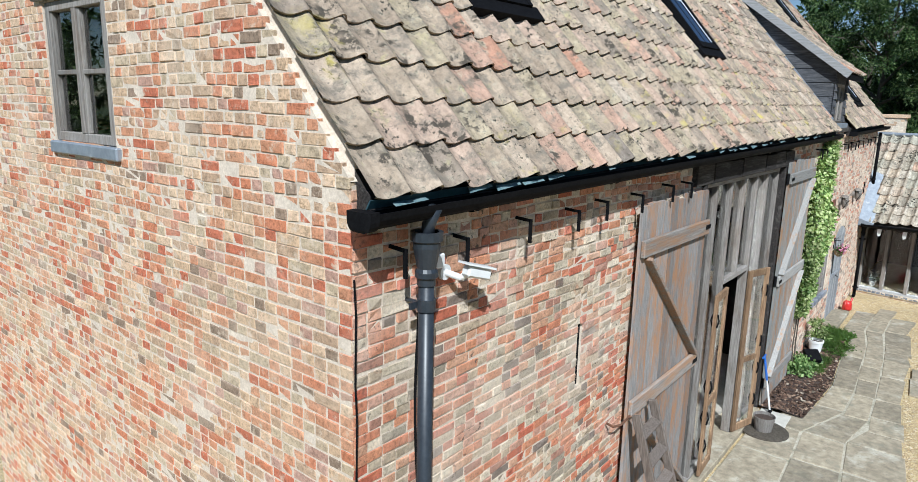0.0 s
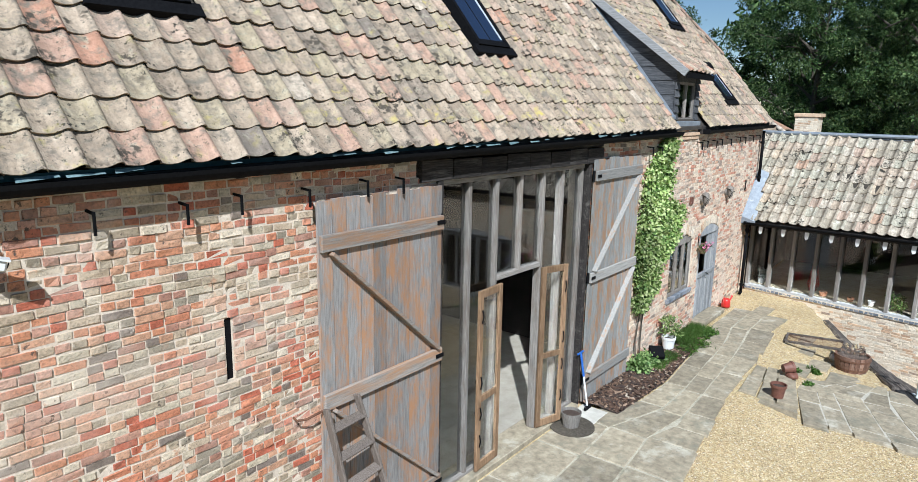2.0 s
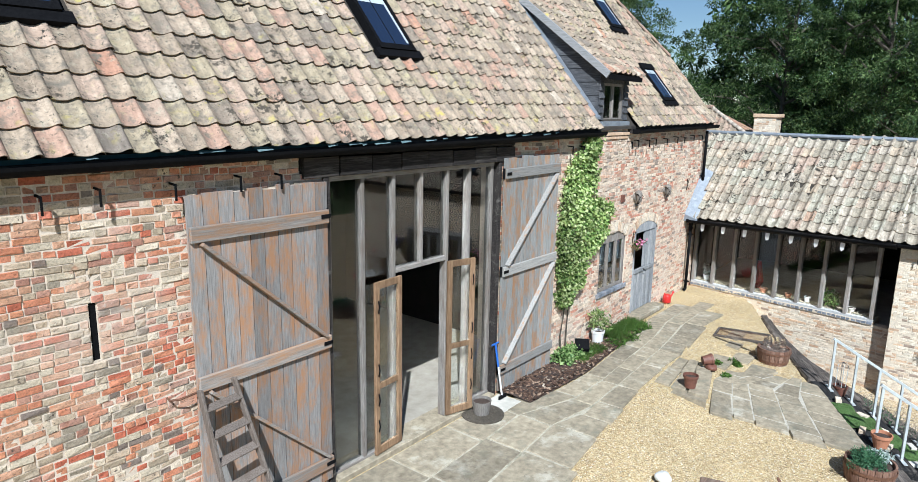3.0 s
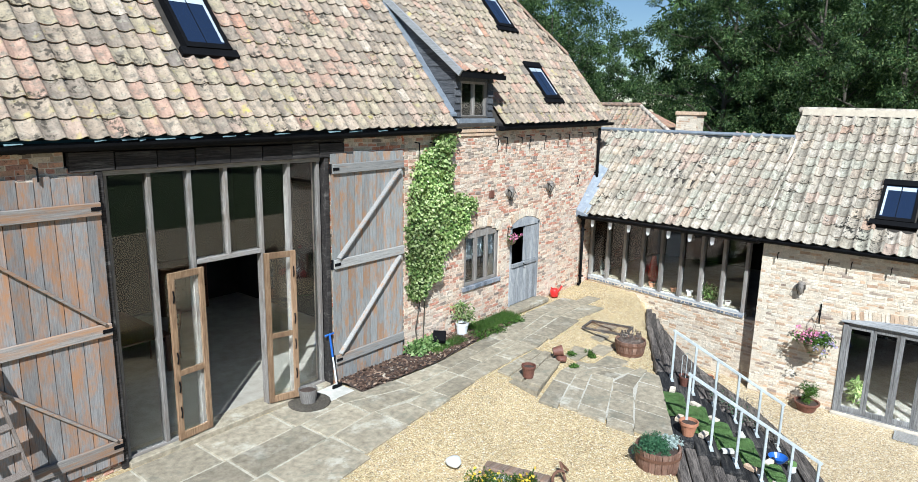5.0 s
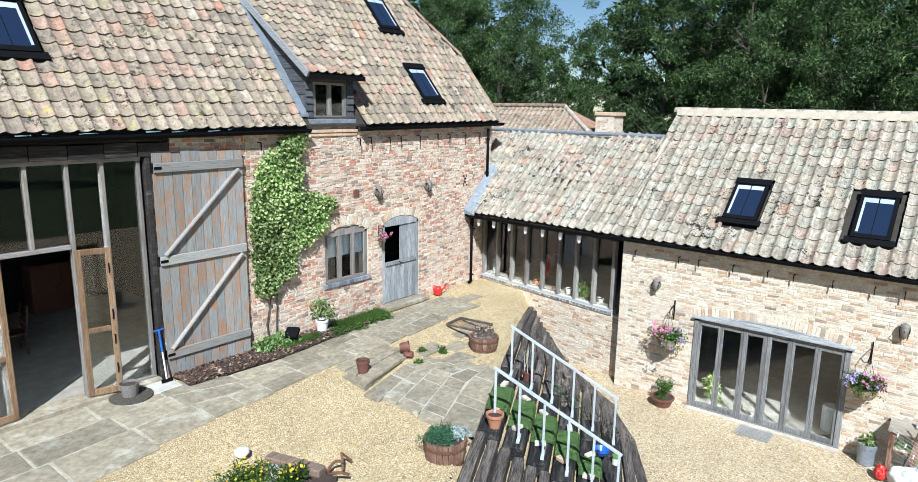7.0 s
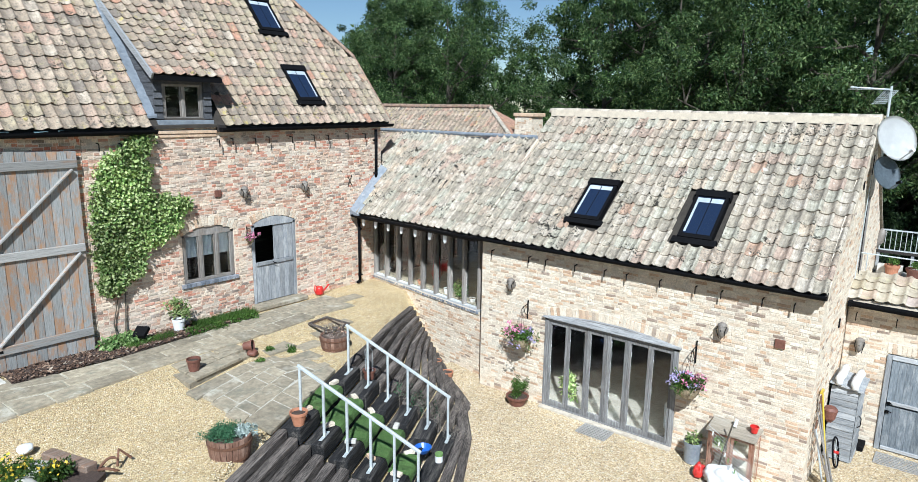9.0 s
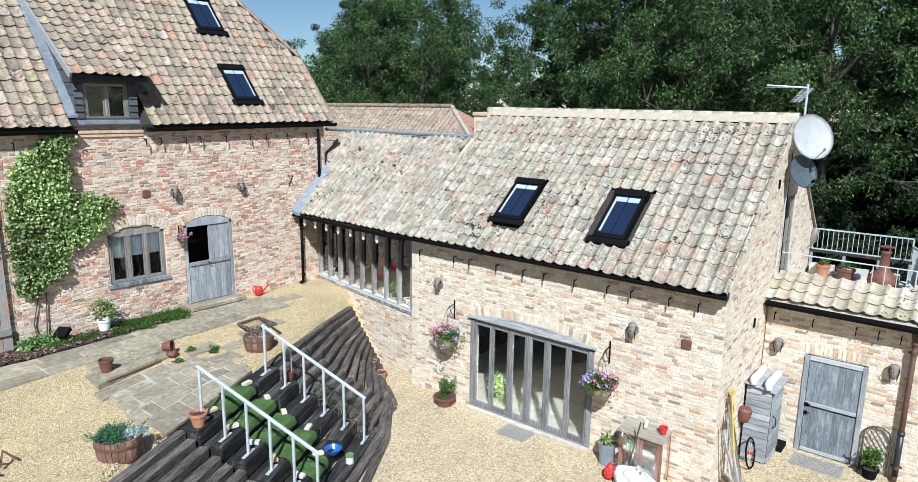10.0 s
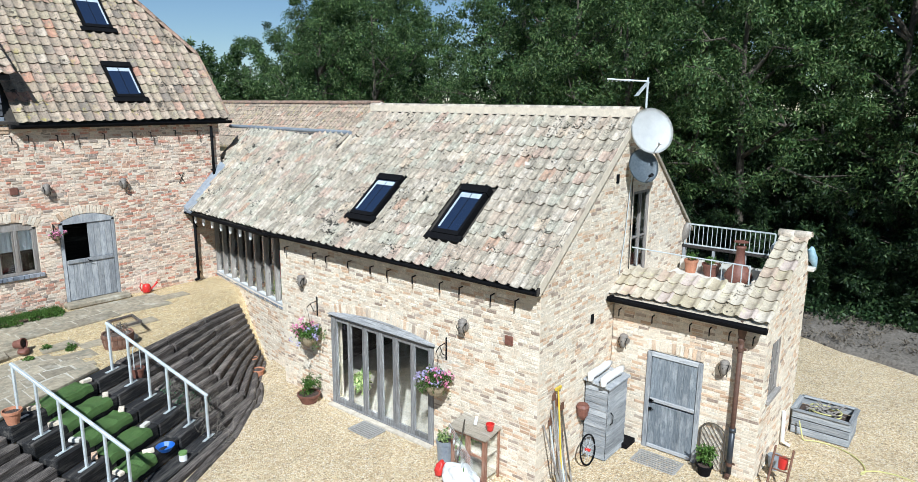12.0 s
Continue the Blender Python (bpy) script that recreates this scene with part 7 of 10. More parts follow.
def slab_mesh(bm, x0, x1, y0, y1, z, rng, thick=0.06):
    j = lambda: rng.uniform(-0.014, 0.014)
    ya, yb = y0 if isinstance(y0, tuple) else (y0, y0)
    yc, yd = y1 if isinstance(y1, tuple) else (y1, y1)
    q = [(x0 + j(), ya + j()), (x1 + j(), yb + j()), (x1 + j(), yd + j()), (x0 + j(), yc + j())]
    tilt = [z + rng.uniform(-0.006, 0.006) for _ in q]
    c = (sum(p[0] for p in q) / 4, sum(p[1] for p in q) / 4)
    inner = [(c[0] + (p[0] - c[0]) * 0.975, c[1] + (p[1] - c[1]) * 0.975) for p in q]
    lo = [bm.verts.new((*p, z - thick)) for p in q]
    mid = [bm.verts.new((*p, t - 0.012)) for p, t in zip(q, tilt)]
    top = [bm.verts.new((*p, t)) for p, t in zip(inner, tilt)]
    for i in range(4):
        k = (i + 1) % 4
        bm.faces.new((lo[i], lo[k], mid[k], mid[i]))
        bm.faces.new((mid[i], mid[k], top[k], top[i]))
    bm.faces.new(top)


def paving(root, x0, x1, y_in, y_out, z, rng, rows, joint=0.02, widths=(0.6, 0.85, 1.05, 1.3)):
    """Courses of slabs of mixed lengths between two edges."""
    for r in range(rows):
        x = x0 + rng.uniform(-0.25, 0.0)
        while x < x1:
            w = rng.choice(widths) * rng.uniform(0.92, 1.08)
            xm = x + w / 2
            edge = lambda f: tuple(y_in(q) + (y_out(q) - y_in(q)) * f for q in (x, x + w))
            cuts = [0, 0.33, 0.62, 1.0] if rows == 3 else ([0, 0.24, 0.5, 0.78, 1.0] if rows == 4 else [0, 0.16, 0.3, 0.52, 0.72, 1.0])
            ya, yb = edge(cuts[r]), edge(cuts[r + 1])
            if r == rows - 1 and rows == 3 and z > 0:
                yb = tuple(v + rng.uniform(-0.07, 0.06) for v in yb)
            if xm < x1 + 0.2:
                bm = bmn()
                slab_mesh(bm, x + joint, x + w - joint, tuple(v + joint for v in yb), tuple(v - joint for v in ya), z, rng)
                part("slab", bm, M_SLAB, root)
            x += w


pave = thing("pavement", (10, -1.2, 0), "grey-buff york stone slabs laid along the barn", "paving", kind="structure")


def inner_edge(x):
    return float(np.interp(x, [2, 8.7, 9.1, 11.0, 12.6, 14.3, 14.7, 17.5], [-0.14, -0.14, -0.75, -0.85, -0.72, -0.62, -0.42, -0.42]))


paving(pave, 2.5, 16.9, inner_edge, path_edge, 0.022, rng, 3, 0.013)
def landing_edge(x):
    """The front of the raised slab landing."""
    return -3.07 + (x - 11.35) * 0.27


plat = thing("pavement_step", (12, -2.6, 0), "raised slab landing beside the path", "paving", kind="structure")
paving(plat, 11.5, 12.75, lambda x: path_edge(x) - 0.02, landing_edge, 0.03, rng, 3)
bm = bmn()
prism(bm, [(11.33, -3.05, -0.3), (13.0, -2.6, -0.3), (13.0, -1.95, -0.3), (11.33, -2.0, -0.3)], (0, 0, 0.268))
part("step_edge", bm, M_SLAB, plat)
patio = thing("pavement_patio", (12, -4.4, -0.15), "grey stone slabs of the lower patio with pale joints", "paving", kind="structure")
def patio_edge(x):
    return landing_edge(x) - 0.05 if x < 13.0 else -2.7 - (x - 13.0) * 0.9


paving(patio, 11.4, 13.6, patio_edge, lambda x: -2.5 + (x - 18.6) * 0.502 + 0.5, -0.115, rng, 5, 0.011, (0.3, 0.42, 0.55, 0.8, 0.95))
# bedding in the joints
def bedding(root, xs, y_in, y_out, z, mat, name):
    bm = bmn()
    prism(bm, [(x, y_in(x), z - 0.05) for x in xs] + [(x, y_out(x), z - 0.05) for x in xs[::-1]], (0, 0, 0.05))
    part(name, bm, mat, root)


bedding(patio, [11.4, 12.2, 13.0, 13.35, 13.7], lambda x: patio_edge(x) - 0.02, lambda x: -2.5 + (x - 18.6) * 0.502 + 0.56, -0.121, M_LIMEJOINT, "mortar_bed")
bedding(pave, [2.6 + 0.5 * k for k in range(29)], lambda x: inner_edge(x) - 0.01, lambda x: path_edge(x) + 0.1, 0.012, M_JOINT, "mortar_bed")
for x, y, w, d in ((13.3, -2.3, 0.7, 0.5), (14.0, -2.6, 0.6, 0.45), (15.2, -2.2, 0.75, 0.3), (13.5, -3.1, 0.6, 0.5), (14.7, -2.3, 0.4, 0.35), (13.0, -2.75, 0.4, 0.4)):
    bm = bmn()
    slab_mesh(bm, x, x + w, y - d, y, ground_z(x + w / 2, y - d / 2) + 0.022, rng, 0.05)
    solid("stepping_stone", bm, M_SLAB, "flat grey stone set in the gravel", "stone", group="stones in the gravel")
bm = bmn()
slab_mesh(bm, 8.55, 9.08, -0.58, -0.1, 0.03, rng)
solid("pale_slab", bm, M_STONE, "pale cream slab beside the barn opening", "slab")

# planting bed along the wall
def bed_pts(n, x0, x1, y0, y1, g):
    return np.c_[g.uniform(x0, x1, n), g.uniform(y0, y1, n), np.full(n, 0.02)]


bv, bf = [], []
bxs, bys = np.linspace(9.12, 14.6, 70), np.linspace(0.0, 1.0, 9)
for i, x in enumerate(bxs):
    for t in bys:
        y = -0.02 + t * (inner_edge(x) + 0.03)
        bv.append((x, y, 0.03 + 0.035 * math.sin(math.pi * t) + 0.025 * noise.noise((x * 7, y * 7, 3))))
nb = len(bys)
bf = [(i * nb + j, (i + 1) * nb + j, (i + 1) * nb + j + 1, i * nb + j + 1) for i in range(len(bxs) - 1) for j in range(nb - 1)]
tagged(new("planting_bed", bulk("planting_bed", bv, bf, M_SOIL, True)), "dark bark mulch bed along the barn wall", "planting bed", kind="structure")
# bark chips on the bed
g = np.random.default_rng(41)
n = 2600
cx = g.uniform(9.15, 14.5, n)
cy = np.array([g.uniform(0.04, 0.98) * inner_edge(x) for x in cx])
ca, cl, cw = g.uniform(0, math.tau, n), g.uniform(0.02, 0.05, n), g.uniform(0.008, 0.02, n)
cz = 0.05 + g.uniform(0, 0.035, n)
dx, dy = np.cos(ca), np.sin(ca)
tilt = g.uniform(-0.5, 0.5, n)
quad = [np.c_[cx + (a * cl * dx - b * cw * dy), cy + (a * cl * dy + b * cw * dx), cz + a * cl * tilt + b * 0.006] for a, b in ((-1, -1), (1, -1), (0.8, 1), (-1, 1))]
low = [q - (0, 0, 0.012) for q in quad]
cv = np.stack(quad + low, 1).reshape(-1, 3)
cf = (np.arange(n)[:, None, None] * 8 + np.array([(0, 1, 2, 3), (0, 4, 5, 1), (1, 5, 6, 2), (2, 6, 7, 3), (3, 7, 4, 0)])).reshape(-1, 4)
tagged(new("bark_chips", bulk("bark_chips", cv, cf, M_CHIP)), "loose dark and tan bark chips strewn over the bed", "bark chips", kind="stuff")
g = np.random.default_rng(4)
tagged(blades("grass_patch", bed_pts(5200, 13.0, 14.55, -0.55, -0.08, g), 0.16, M_GRASS, 1), "tuft of bright green grass at the foot of the wall", "grass", kind="stuff")
tagged(blades("grass_patch", bed_pts(2200, 11.3, 12.4, -0.62, -0.3, g), 0.13, M_GRASS, 2), "low green weeds in the mulch bed", "grass", kind="stuff")
for k in range(17):                      # weeds that spill over the edge of the slabs and grow in the gravel
    x, y = (g.uniform(12.7, 14.5), -0.62 + g.uniform(-0.1, 0.14)) if k < 13 else (g.uniform(12.9, 15.4), g.uniform(-3.0, -2.2))
    r = g.uniform(0.08, 0.17) if k < 13 else g.uniform(0.05, 0.09)
    q = np.c_[g.normal(x, r * 0.5, 7), g.normal(y, r * 0.4, 7), np.full(7, (0.06 if k < 13 else ground_z(x, y) + 0.04))]
    tagged(leaf_cloud("weed", q, np.full(7, r * 0.7), 26, 0.055, 0.5, M_GRASS, 300 + k, 0.0), "low green weed growing at the edge of the slabs" if k < 13 else "low green weed growing in the gravel", "weed", "weeds in the yard", "stuff")
c = bed_pts(40, 11.0, 11.8, -0.4, -0.1, g) + (0, 0, 0.12)
tagged(leaf_cloud("low_plant", c, np.full(40, 0.13), 36, 0.08, 0.6, M_LOWLEAF, 5), "pale green low plant beside the barn door", "plant")
# black lamp in the bed
fl = thing("flood_lamp", (11.75, -0.35, 0.05), "black garden floodlight tilted up in the bed", "lamp")
bm = bmn()
beam(bm, (11.62, -0.42, 0.2), (11.82, -0.28, 0.34), 0.28, 0.1, (0, 0, 1), 0.01)
part("housing", bm, M_BLACK, fl)
bm = bmn()
tube(bm, [(11.74, -0.35, 0.03), (11.74, -0.35, 0.22)], 0.018, 8)
part("spike", bm, M_BLACK, fl)

# loose stones on the gravel
def pebbles(name, zones, label, seed, material):
    """Flattened loose stones over rectangles (count, x0, x1, y0, y1), clear of the slabs."""
    g = np.random.default_rng(seed)
    pts = []
    for n, x0, x1, y0, y1 in zones:
        for x, y in zip(g.uniform(x0, x1, n), g.uniform(y0, y1, n)):
            if y > path_edge(x) + 0.02 and x < 16.9 or 11.3 < x < 13.05 and y > landing_edge(x):
                continue
            d = (Vector((x, y)) - EDGE_A).dot(DOWN)
            if 11.3 < x < 13.7 and y < -2.6 and d < -0.3 or (-0.55 < d < 2.2 and y > -8.2):
                continue
            pts.append((x, y, ground_z(x, y) + 0.004))
    p = np.array(pts)
    n = len(p)
    r = g.uniform(0.008, 0.020, n)
    turn = g.uniform(0, math.tau, n)
    form = np.array([(1, 0, 0), (0.25, 0.72, 0.1), (-0.9, 0.2, 0), (-0.3, -0.75, 0.05), (0, 0, 0.42)])
    form = form[None] + g.normal(0, 0.14, (n, 5, 3))
    c, si = np.cos(turn)[:, None], np.sin(turn)[:, None]
    v = np.stack([form[:, :, 0] * c - form[:, :, 1] * si, form[:, :, 0] * si + form[:, :, 1] * c, form[:, :, 2]], 2) * r[:, None, None] + p[:, None]
    f = (np.arange(n)[:, None, None] * 5 + np.array([(0, 1, 4), (1, 2, 4), (2, 3, 4), (3, 0, 4)])).reshape(-1, 3)
    tagged(new(name, bulk(name, v.reshape(-1, 3), f, material)), label, "gravel", kind="stuff")


pebbles("loose_gravel", [(15000, 7.5, 11.35, -6.3, -1.9), (7000, 12.8, 18.3, -3.9, -0.5), (3500, 4.5, 8.0, -5.5, -2.4)], "loose golden gravel stones on the terrace", 91, M_PEBBLE)
pebbles("loose_gravel", [(17000, 14.0, 17.65, -13.0, -4.4), (9000, 17.3, 20.4, -17.0, -12.5), (5000, 20.6, 25.5, -19.0, -15.5)], "loose beige and brown gravel stones in the yard", 92, M_PEBBLE)

# ---- ivy on the wall ----
g = np.random.default_rng(12)
def ivy_width(z):
    """Left and right edges of the ivy at a height."""
    return float(np.interp(z, [0.9, 1.4, 2.2, 3.0, 3.8, 4.5], [11.15, 11.0, 11.0, 11.0, 11.1, 11.9])), float(np.interp(z, [0.9, 1.3, 2.0, 2.3, 2.55, 2.95, 3.2, 3.4, 3.9, 4.5], [11.4, 11.7, 12.25, 12.6, 13.1, 13.2, 12.6, 12.3, 12.35, 12.4]))
cs = []
while len(cs) < 520:
    z = g.uniform(1.2, 4.5)
    a, b = ivy_width(z)
    x = g.uniform(10.9, 13.3)
    if a + 0.1 < x < b - 0.05 + 0.1 * math.sin(z * 9):
        cs.append((x, -0.07 - 0.05 * g.random(), z))
ivy = thing("ivy", (11.6, -0.05, 0.05), "pale green ivy climbing the brick wall to the eave", "climbing plant")
leaf_cloud("leaves", cs, np.full(len(cs), 0.13), 46, 0.072, 0.8, M_IVY, 8, 0.5, ivy)
for k, x in enumerate((11.35, 11.5)):
    bm = bmn()
    tube(bm, [(x, -0.08, 0.03), (x - 0.05 + 0.1 * k, -0.05, 0.5), (x + 0.1, -0.04, 1.1), (x + 0.2, -0.04, 2.2), (x + 0.35, -0.04, 3.4)], [0.016, 0.014, 0.011, 0.008, 0.005], 7)
    part("stem", bm, M_BARK, ivy)

# ---- sleeper steps ----
steps = thing("sleeper_steps", step_point(6.0, 1.0, LOW), "broad steps of dark tarred railway sleepers fanning out from the wall", "steps", kind="structure")
SZ = lambda i: -0.2 - 0.248 * i


def sleeper(a, b, w, h, rng):
    bm = bmn()
    beam(bm, a, b, w, h, (0, 0, 1), 0.03)
    for v in bm.verts:
        v.co += Vector((rng.uniform(-0.012, 0.012), rng.uniform(-0.012, 0.012), rng.uniform(-0.012, 0.012)))
    part("sleeper", bm, M_SLEEPER, steps)


def tread(a, b, rng):
    """A broad black block that makes one tread."""
    bm = bmn()
    beam(bm, a, b, 0.375, 0.30, (0, 0, 1), 0.018)
    for v in bm.verts:
        v.co += Vector((rng.uniform(-0.008, 0.008), rng.uniform(-0.008, 0.008), rng.uniform(-0.006, 0.006)))
    part("block", bm, M_BLOCK, steps)


for i in range(6):
    for k in range(2):
        d = -0.39 + 0.43 * i + 0.205 * k
        ztop = SZ(i) - 0.124 * k + rng.uniform(-0.02, 0.02)
        zc = ztop - 0.16
        f = (i * 2 + k) / 11
        s_end = 14.6
        s = 3.2 + rng.uniform(-0.1, 0.1)
        C = step_point(3.2, d, zc)
        A = step_point(0.22 + 0.6 * f, -0.30 + 1.05 * f, zc - 0.02)
        M = (A + C) / 2 + Vector((DOWN.x, DOWN.y, 0)) * -0.06
        sleeper(A, M + (M - A).normalized() * 0.02, 0.10 + 0.05 * (1 - f), 0.34, rng)
        sleeper(M, C + (C - M).normalized() * 0.03, 0.15, 0.34, rng)
        while s < s_end:
            if s < 4.7:
                L = 4.72 - s
            elif s < 7.0:
                if k == 0:
                    for sa, sb in ((4.76, 5.60), (5.64, 6.72), (6.76, 7.58)):
                        tread(step_point(sa, d + 0.1, SZ(i) - 0.15), step_point(sb, d + 0.1 + rng.uniform(-0.02, 0.02), SZ(i) - 0.15), rng)
                s = 7.62 + rng.uniform(-0.03, 0.03)
                continue
            else:
                L = rng.choice((1.75, 2.1, 2.4))
            jig = rng.uniform(-0.02, 0.02)
            sleeper(step_point(s + 0.01, d + jig, zc), step_point(s + L - 0.01, d + rng.uniform(-0.02, 0.02), zc + rng.uniform(-0.012, 0.012)), 0.172, 0.34, rng)
            s += L
# two more rows at the foot, spreading away from the fan
for line, top in (([(2.2, 1.28), (3.2, 1.72), (4.7, 2.12), (6.9, 2.2), (9.1, 2.2), (11.2, 2.22), (13.4, 2.2)], LOW + 0.10), ([(2.6, 1.56), (3.6, 1.92), (4.85, 2.27), (6.5, 2.42), (8.6, 2.44), (10.8, 2.42), (13.0, 2.44)], LOW + 0.045)):
    for (sa, da), (sb, db) in zip(line, line[1:]):
        sleeper(step_point(sa + 0.01, da, top - 0.16), step_point(sb - 0.01, db, top - 0.16 + rng.uniform(-0.015, 0.015)), 0.18, 0.32, rng)
for i in range(5):
    mat_ob = thing("turf_mat", step_point(6.1, -0.29 + 0.43 * i, SZ(i) + 0.01), "green artificial turf mat laid over a sleeper tread", "turf mat", "turf mats on the steps")
    bm = bmn()
    s0, s1 = (5.80 + 0.02 * i if i < 4 else 6.32), 6.88 + 0.02 * i
    d0 = -0.5 + 0.43 * i
    n = 7
    prof = [(d0 + 0.02, SZ(i) + 0.03), (d0 + 0.12, SZ(i) + 0.035), (d0 + 0.24, SZ(i) + 0.04), (d0 + 0.34, SZ(i) + 0.036), (d0 + 0.41, SZ(i) + 0.015), (d0 + 0.44, SZ(i) - 0.05), (d0 + 0.45, SZ(i) - 0.12)]
    grid = [[bm.verts.new(step_point(s0 + (s1 - s0) * t / n, d, z + 0.015 * math.sin(t * 2.3 + d * 5))) for t in range(n + 1)] for d, z in prof]
    for r in range(len(prof) - 1):
        for t in range(n):
            bm.faces.new((grid[r][t], grid[r][t + 1], grid[r + 1][t + 1], grid[r + 1][t]))
    bmesh.ops.solidify(bm, geom=bm.faces[:], thickness=0.018)
    part("turf", bm, M_TURF, mat_ob)
    for sb in (s0 - 0.06, s1 + 0.05):
        if rng.random() < 0.85:
            bm = bmn()
            p = step_point(sb, d0 + 0.2 + rng.uniform(-0.05, 0.05), SZ(i) + 0.045)
            a = rng.uniform(0, 3)
            beam(bm, p - Vector((math.cos(a), math.sin(a), 0)) * 0.1, p + Vector((math.cos(a), math.sin(a), 0)) * 0.1, 0.1, 0.065, (0, 0, 1), 0.006)
            solid("loose_brick", bm, M_PINKBRICK if rng.random() < 0.7 else M_STONE, "loose pale brick weighing down a turf mat", "brick", group="loose bricks on the steps")


def handrail(s, d0, d1, label):
    root = thing("handrail", step_point(s, d0, SZ(0)), label, "handrail", "handrails of the steps")
    zt = lambda d: 0.80 - 0.613 * (d + 0.22)
    bm = bmn()
    beam(bm, step_point(s, d0 - 0.04, zt(d0 - 0.04)), step_point(s, d1 + 0.04, zt(d1 + 0.04)), 0.05, 0.05, (0, 0, 1), 0.005)
    part("rail", bm, M_STEEL, root)
    n = 6
    for i in range(n):
        d = d0 + (d1 - d0) * i / (n - 1)
        row = min(5, max(0, round((d + 0.29) / 0.43)))
        bm = bmn()
        beam(bm, step_point(s, d, SZ(row)), step_point(s, d, zt(d) - 0.02), 0.042, 0.042, (DOWN.x, DOWN.y, 0), 0.004)
        p = part("post", bm, M_STEEL, root)
        bm = bmn()
        beam(bm, step_point(s - 0.17, d, SZ(row) + 0.012), step_point(s + 0.17, d, SZ(row) + 0.012), 0.06, 0.012)
        part("foot_plate", bm, M_STEEL, p)
    return root


handrail(5.09, -0.22, 1.90, "pale galvanised steel handrail on the sleeper steps")
handrail(7.29, -0.22, 1.90, "pale galvanised steel handrail on the sleeper steps")
# dead stems in the fan and round the foot of the rail
bm = bmn()
g = random.Random(88)
for k in range(130):
    sp, dp = (g.gauss(4.5, 0.25), g.uniform(0.7, 1.9)) if k < 100 else (g.gauss(4.95, 0.15), g.uniform(1.7, 2.3))
    p = step_point(sp, dp, max(LOW, -0.2 - 0.577 * (dp + 0.2)) + 0.02)
    bend = lambda c: Vector((g.gauss(0, c), g.gauss(0, c), abs(g.gauss(0, c)) * 1.1))
    q = p + bend(0.07)
    r = q + bend(0.08)
    e = r + bend(0.07)
    h = e + Vector((g.gauss(0, 0.09), g.gauss(0, 0.09), -0.06))
    tube(bm, [p, q, r, e, h], [0.0035, 0.003, 0.003, 0.002, 0.0015], 4)
solid("dry_stems", bm, M_STRAW, "tangle of dry grey-brown stems on the sleepers", "dry plant", kind="stuff")
c = np.array([tuple(step_point(4.6 + 0.25 * math.sin(k * 2.1), 0.7 + 0.09 * k, max(LOW, -0.2 - 0.577 * (0.9 + 0.09 * k)) + 0.08)) for k in range(10)])
tagged(leaf_cloud("weeds_on_steps", c, np.full(10, 0.10), 26, 0.05, 0.4, M_HERB, 91), "dark green weeds growing between the sleepers", "weed", kind="stuff")


# ---- pots and tubs ----
def pot(name, p, r, h, mat, label, category="plant pot", rim=True, flare=0.75, soil=True, group=""):
    root = thing(name, p, label, category, group)
    bm = bmn()
    t = r * 0.09
    prof = [(r * flare, 0), (r * 0.96, h * 0.8)] + ([(r * 1.06, h * 0.8), (r * 1.08, h)] if rim else [(r, h)]) + [(r * 0.95, h), (r * 0.93, h * 0.8)]
    lathe(bm, p, prof, 20)
    part("body", bm, mat, root, smooth=False)
    if soil:
        bm = bmn()
        lathe(bm, (p[0], p[1], p[2] + h * 0.72), [(r * 0.9, 0), (r * 0.93, 0.02), (r * 0.3, 0.035)], 16, True)
        part("soil", bm, M_SOIL, root)
    return root


def barrel(p, r, h, label):
    root = thing("half_barrel", p, label, "barrel planter", "half-barrel planters")
    n = 22
    for k in range(n):
        a0, a1 = k * math.tau / n + 0.012, (k + 1) * math.tau / n - 0.012
        bm = bmn()
        rows = []
        for rr, z in ((r * 0.86, 0), (r * 0.97, h * 0.5), (r * 1.0, h)):
            rows.append([bm.verts.new((p[0] + q * math.cos(a), p[1] + q * math.sin(a), p[2] + z)) for q, a in ((rr, a0), (rr, a1), (rr - 0.03, a1), (rr - 0.03, a0))])
        for a, b in zip(rows, rows[1:]):
            for i in range(4):
                bm.faces.new((a[i], a[(i + 1) % 4], b[(i + 1) % 4], b[i]))
        bm.faces.new(rows[0][::-1])
        bm.faces.new(rows[-1])
        part("stave", bm, M_BARREL, root)
    for f in (0.15, 0.72):
        bm = bmn()
        rr = r * (0.86 + 0.14 * min(1, f * 1.5)) + 0.004
        lathe(bm, (p[0], p[1], p[2] + h * f), [(rr - 0.002, 0), (rr + 0.004, 0), (rr + 0.008, h * 0.11), (rr, h * 0.11)], 28)
        part("hoop", bm, M_RUST, root)
    bm = bmn()
    lathe(bm, (p[0], p[1], p[2] + h * 0.8), [(r * 0.9, 0), (r * 0.93, 0.02), (r * 0.4, 0.05)], 20, True)
    part("soil", bm, M_SOIL, root)
    return root


def plant(name, p, spread, height, n, per, leaf, mat, label, seed, category="plant", width=0.4):
    g = np.random.default_rng(seed)
    c = np.c_[g.normal(0, spread * 0.45, n), g.normal(0, spread * 0.45, n), g.uniform(0.05, height, n)] + p
    return tagged(leaf_cloud(name, c, np.full(n, spread * 0.35), per, leaf, width, mat, seed), label, category)


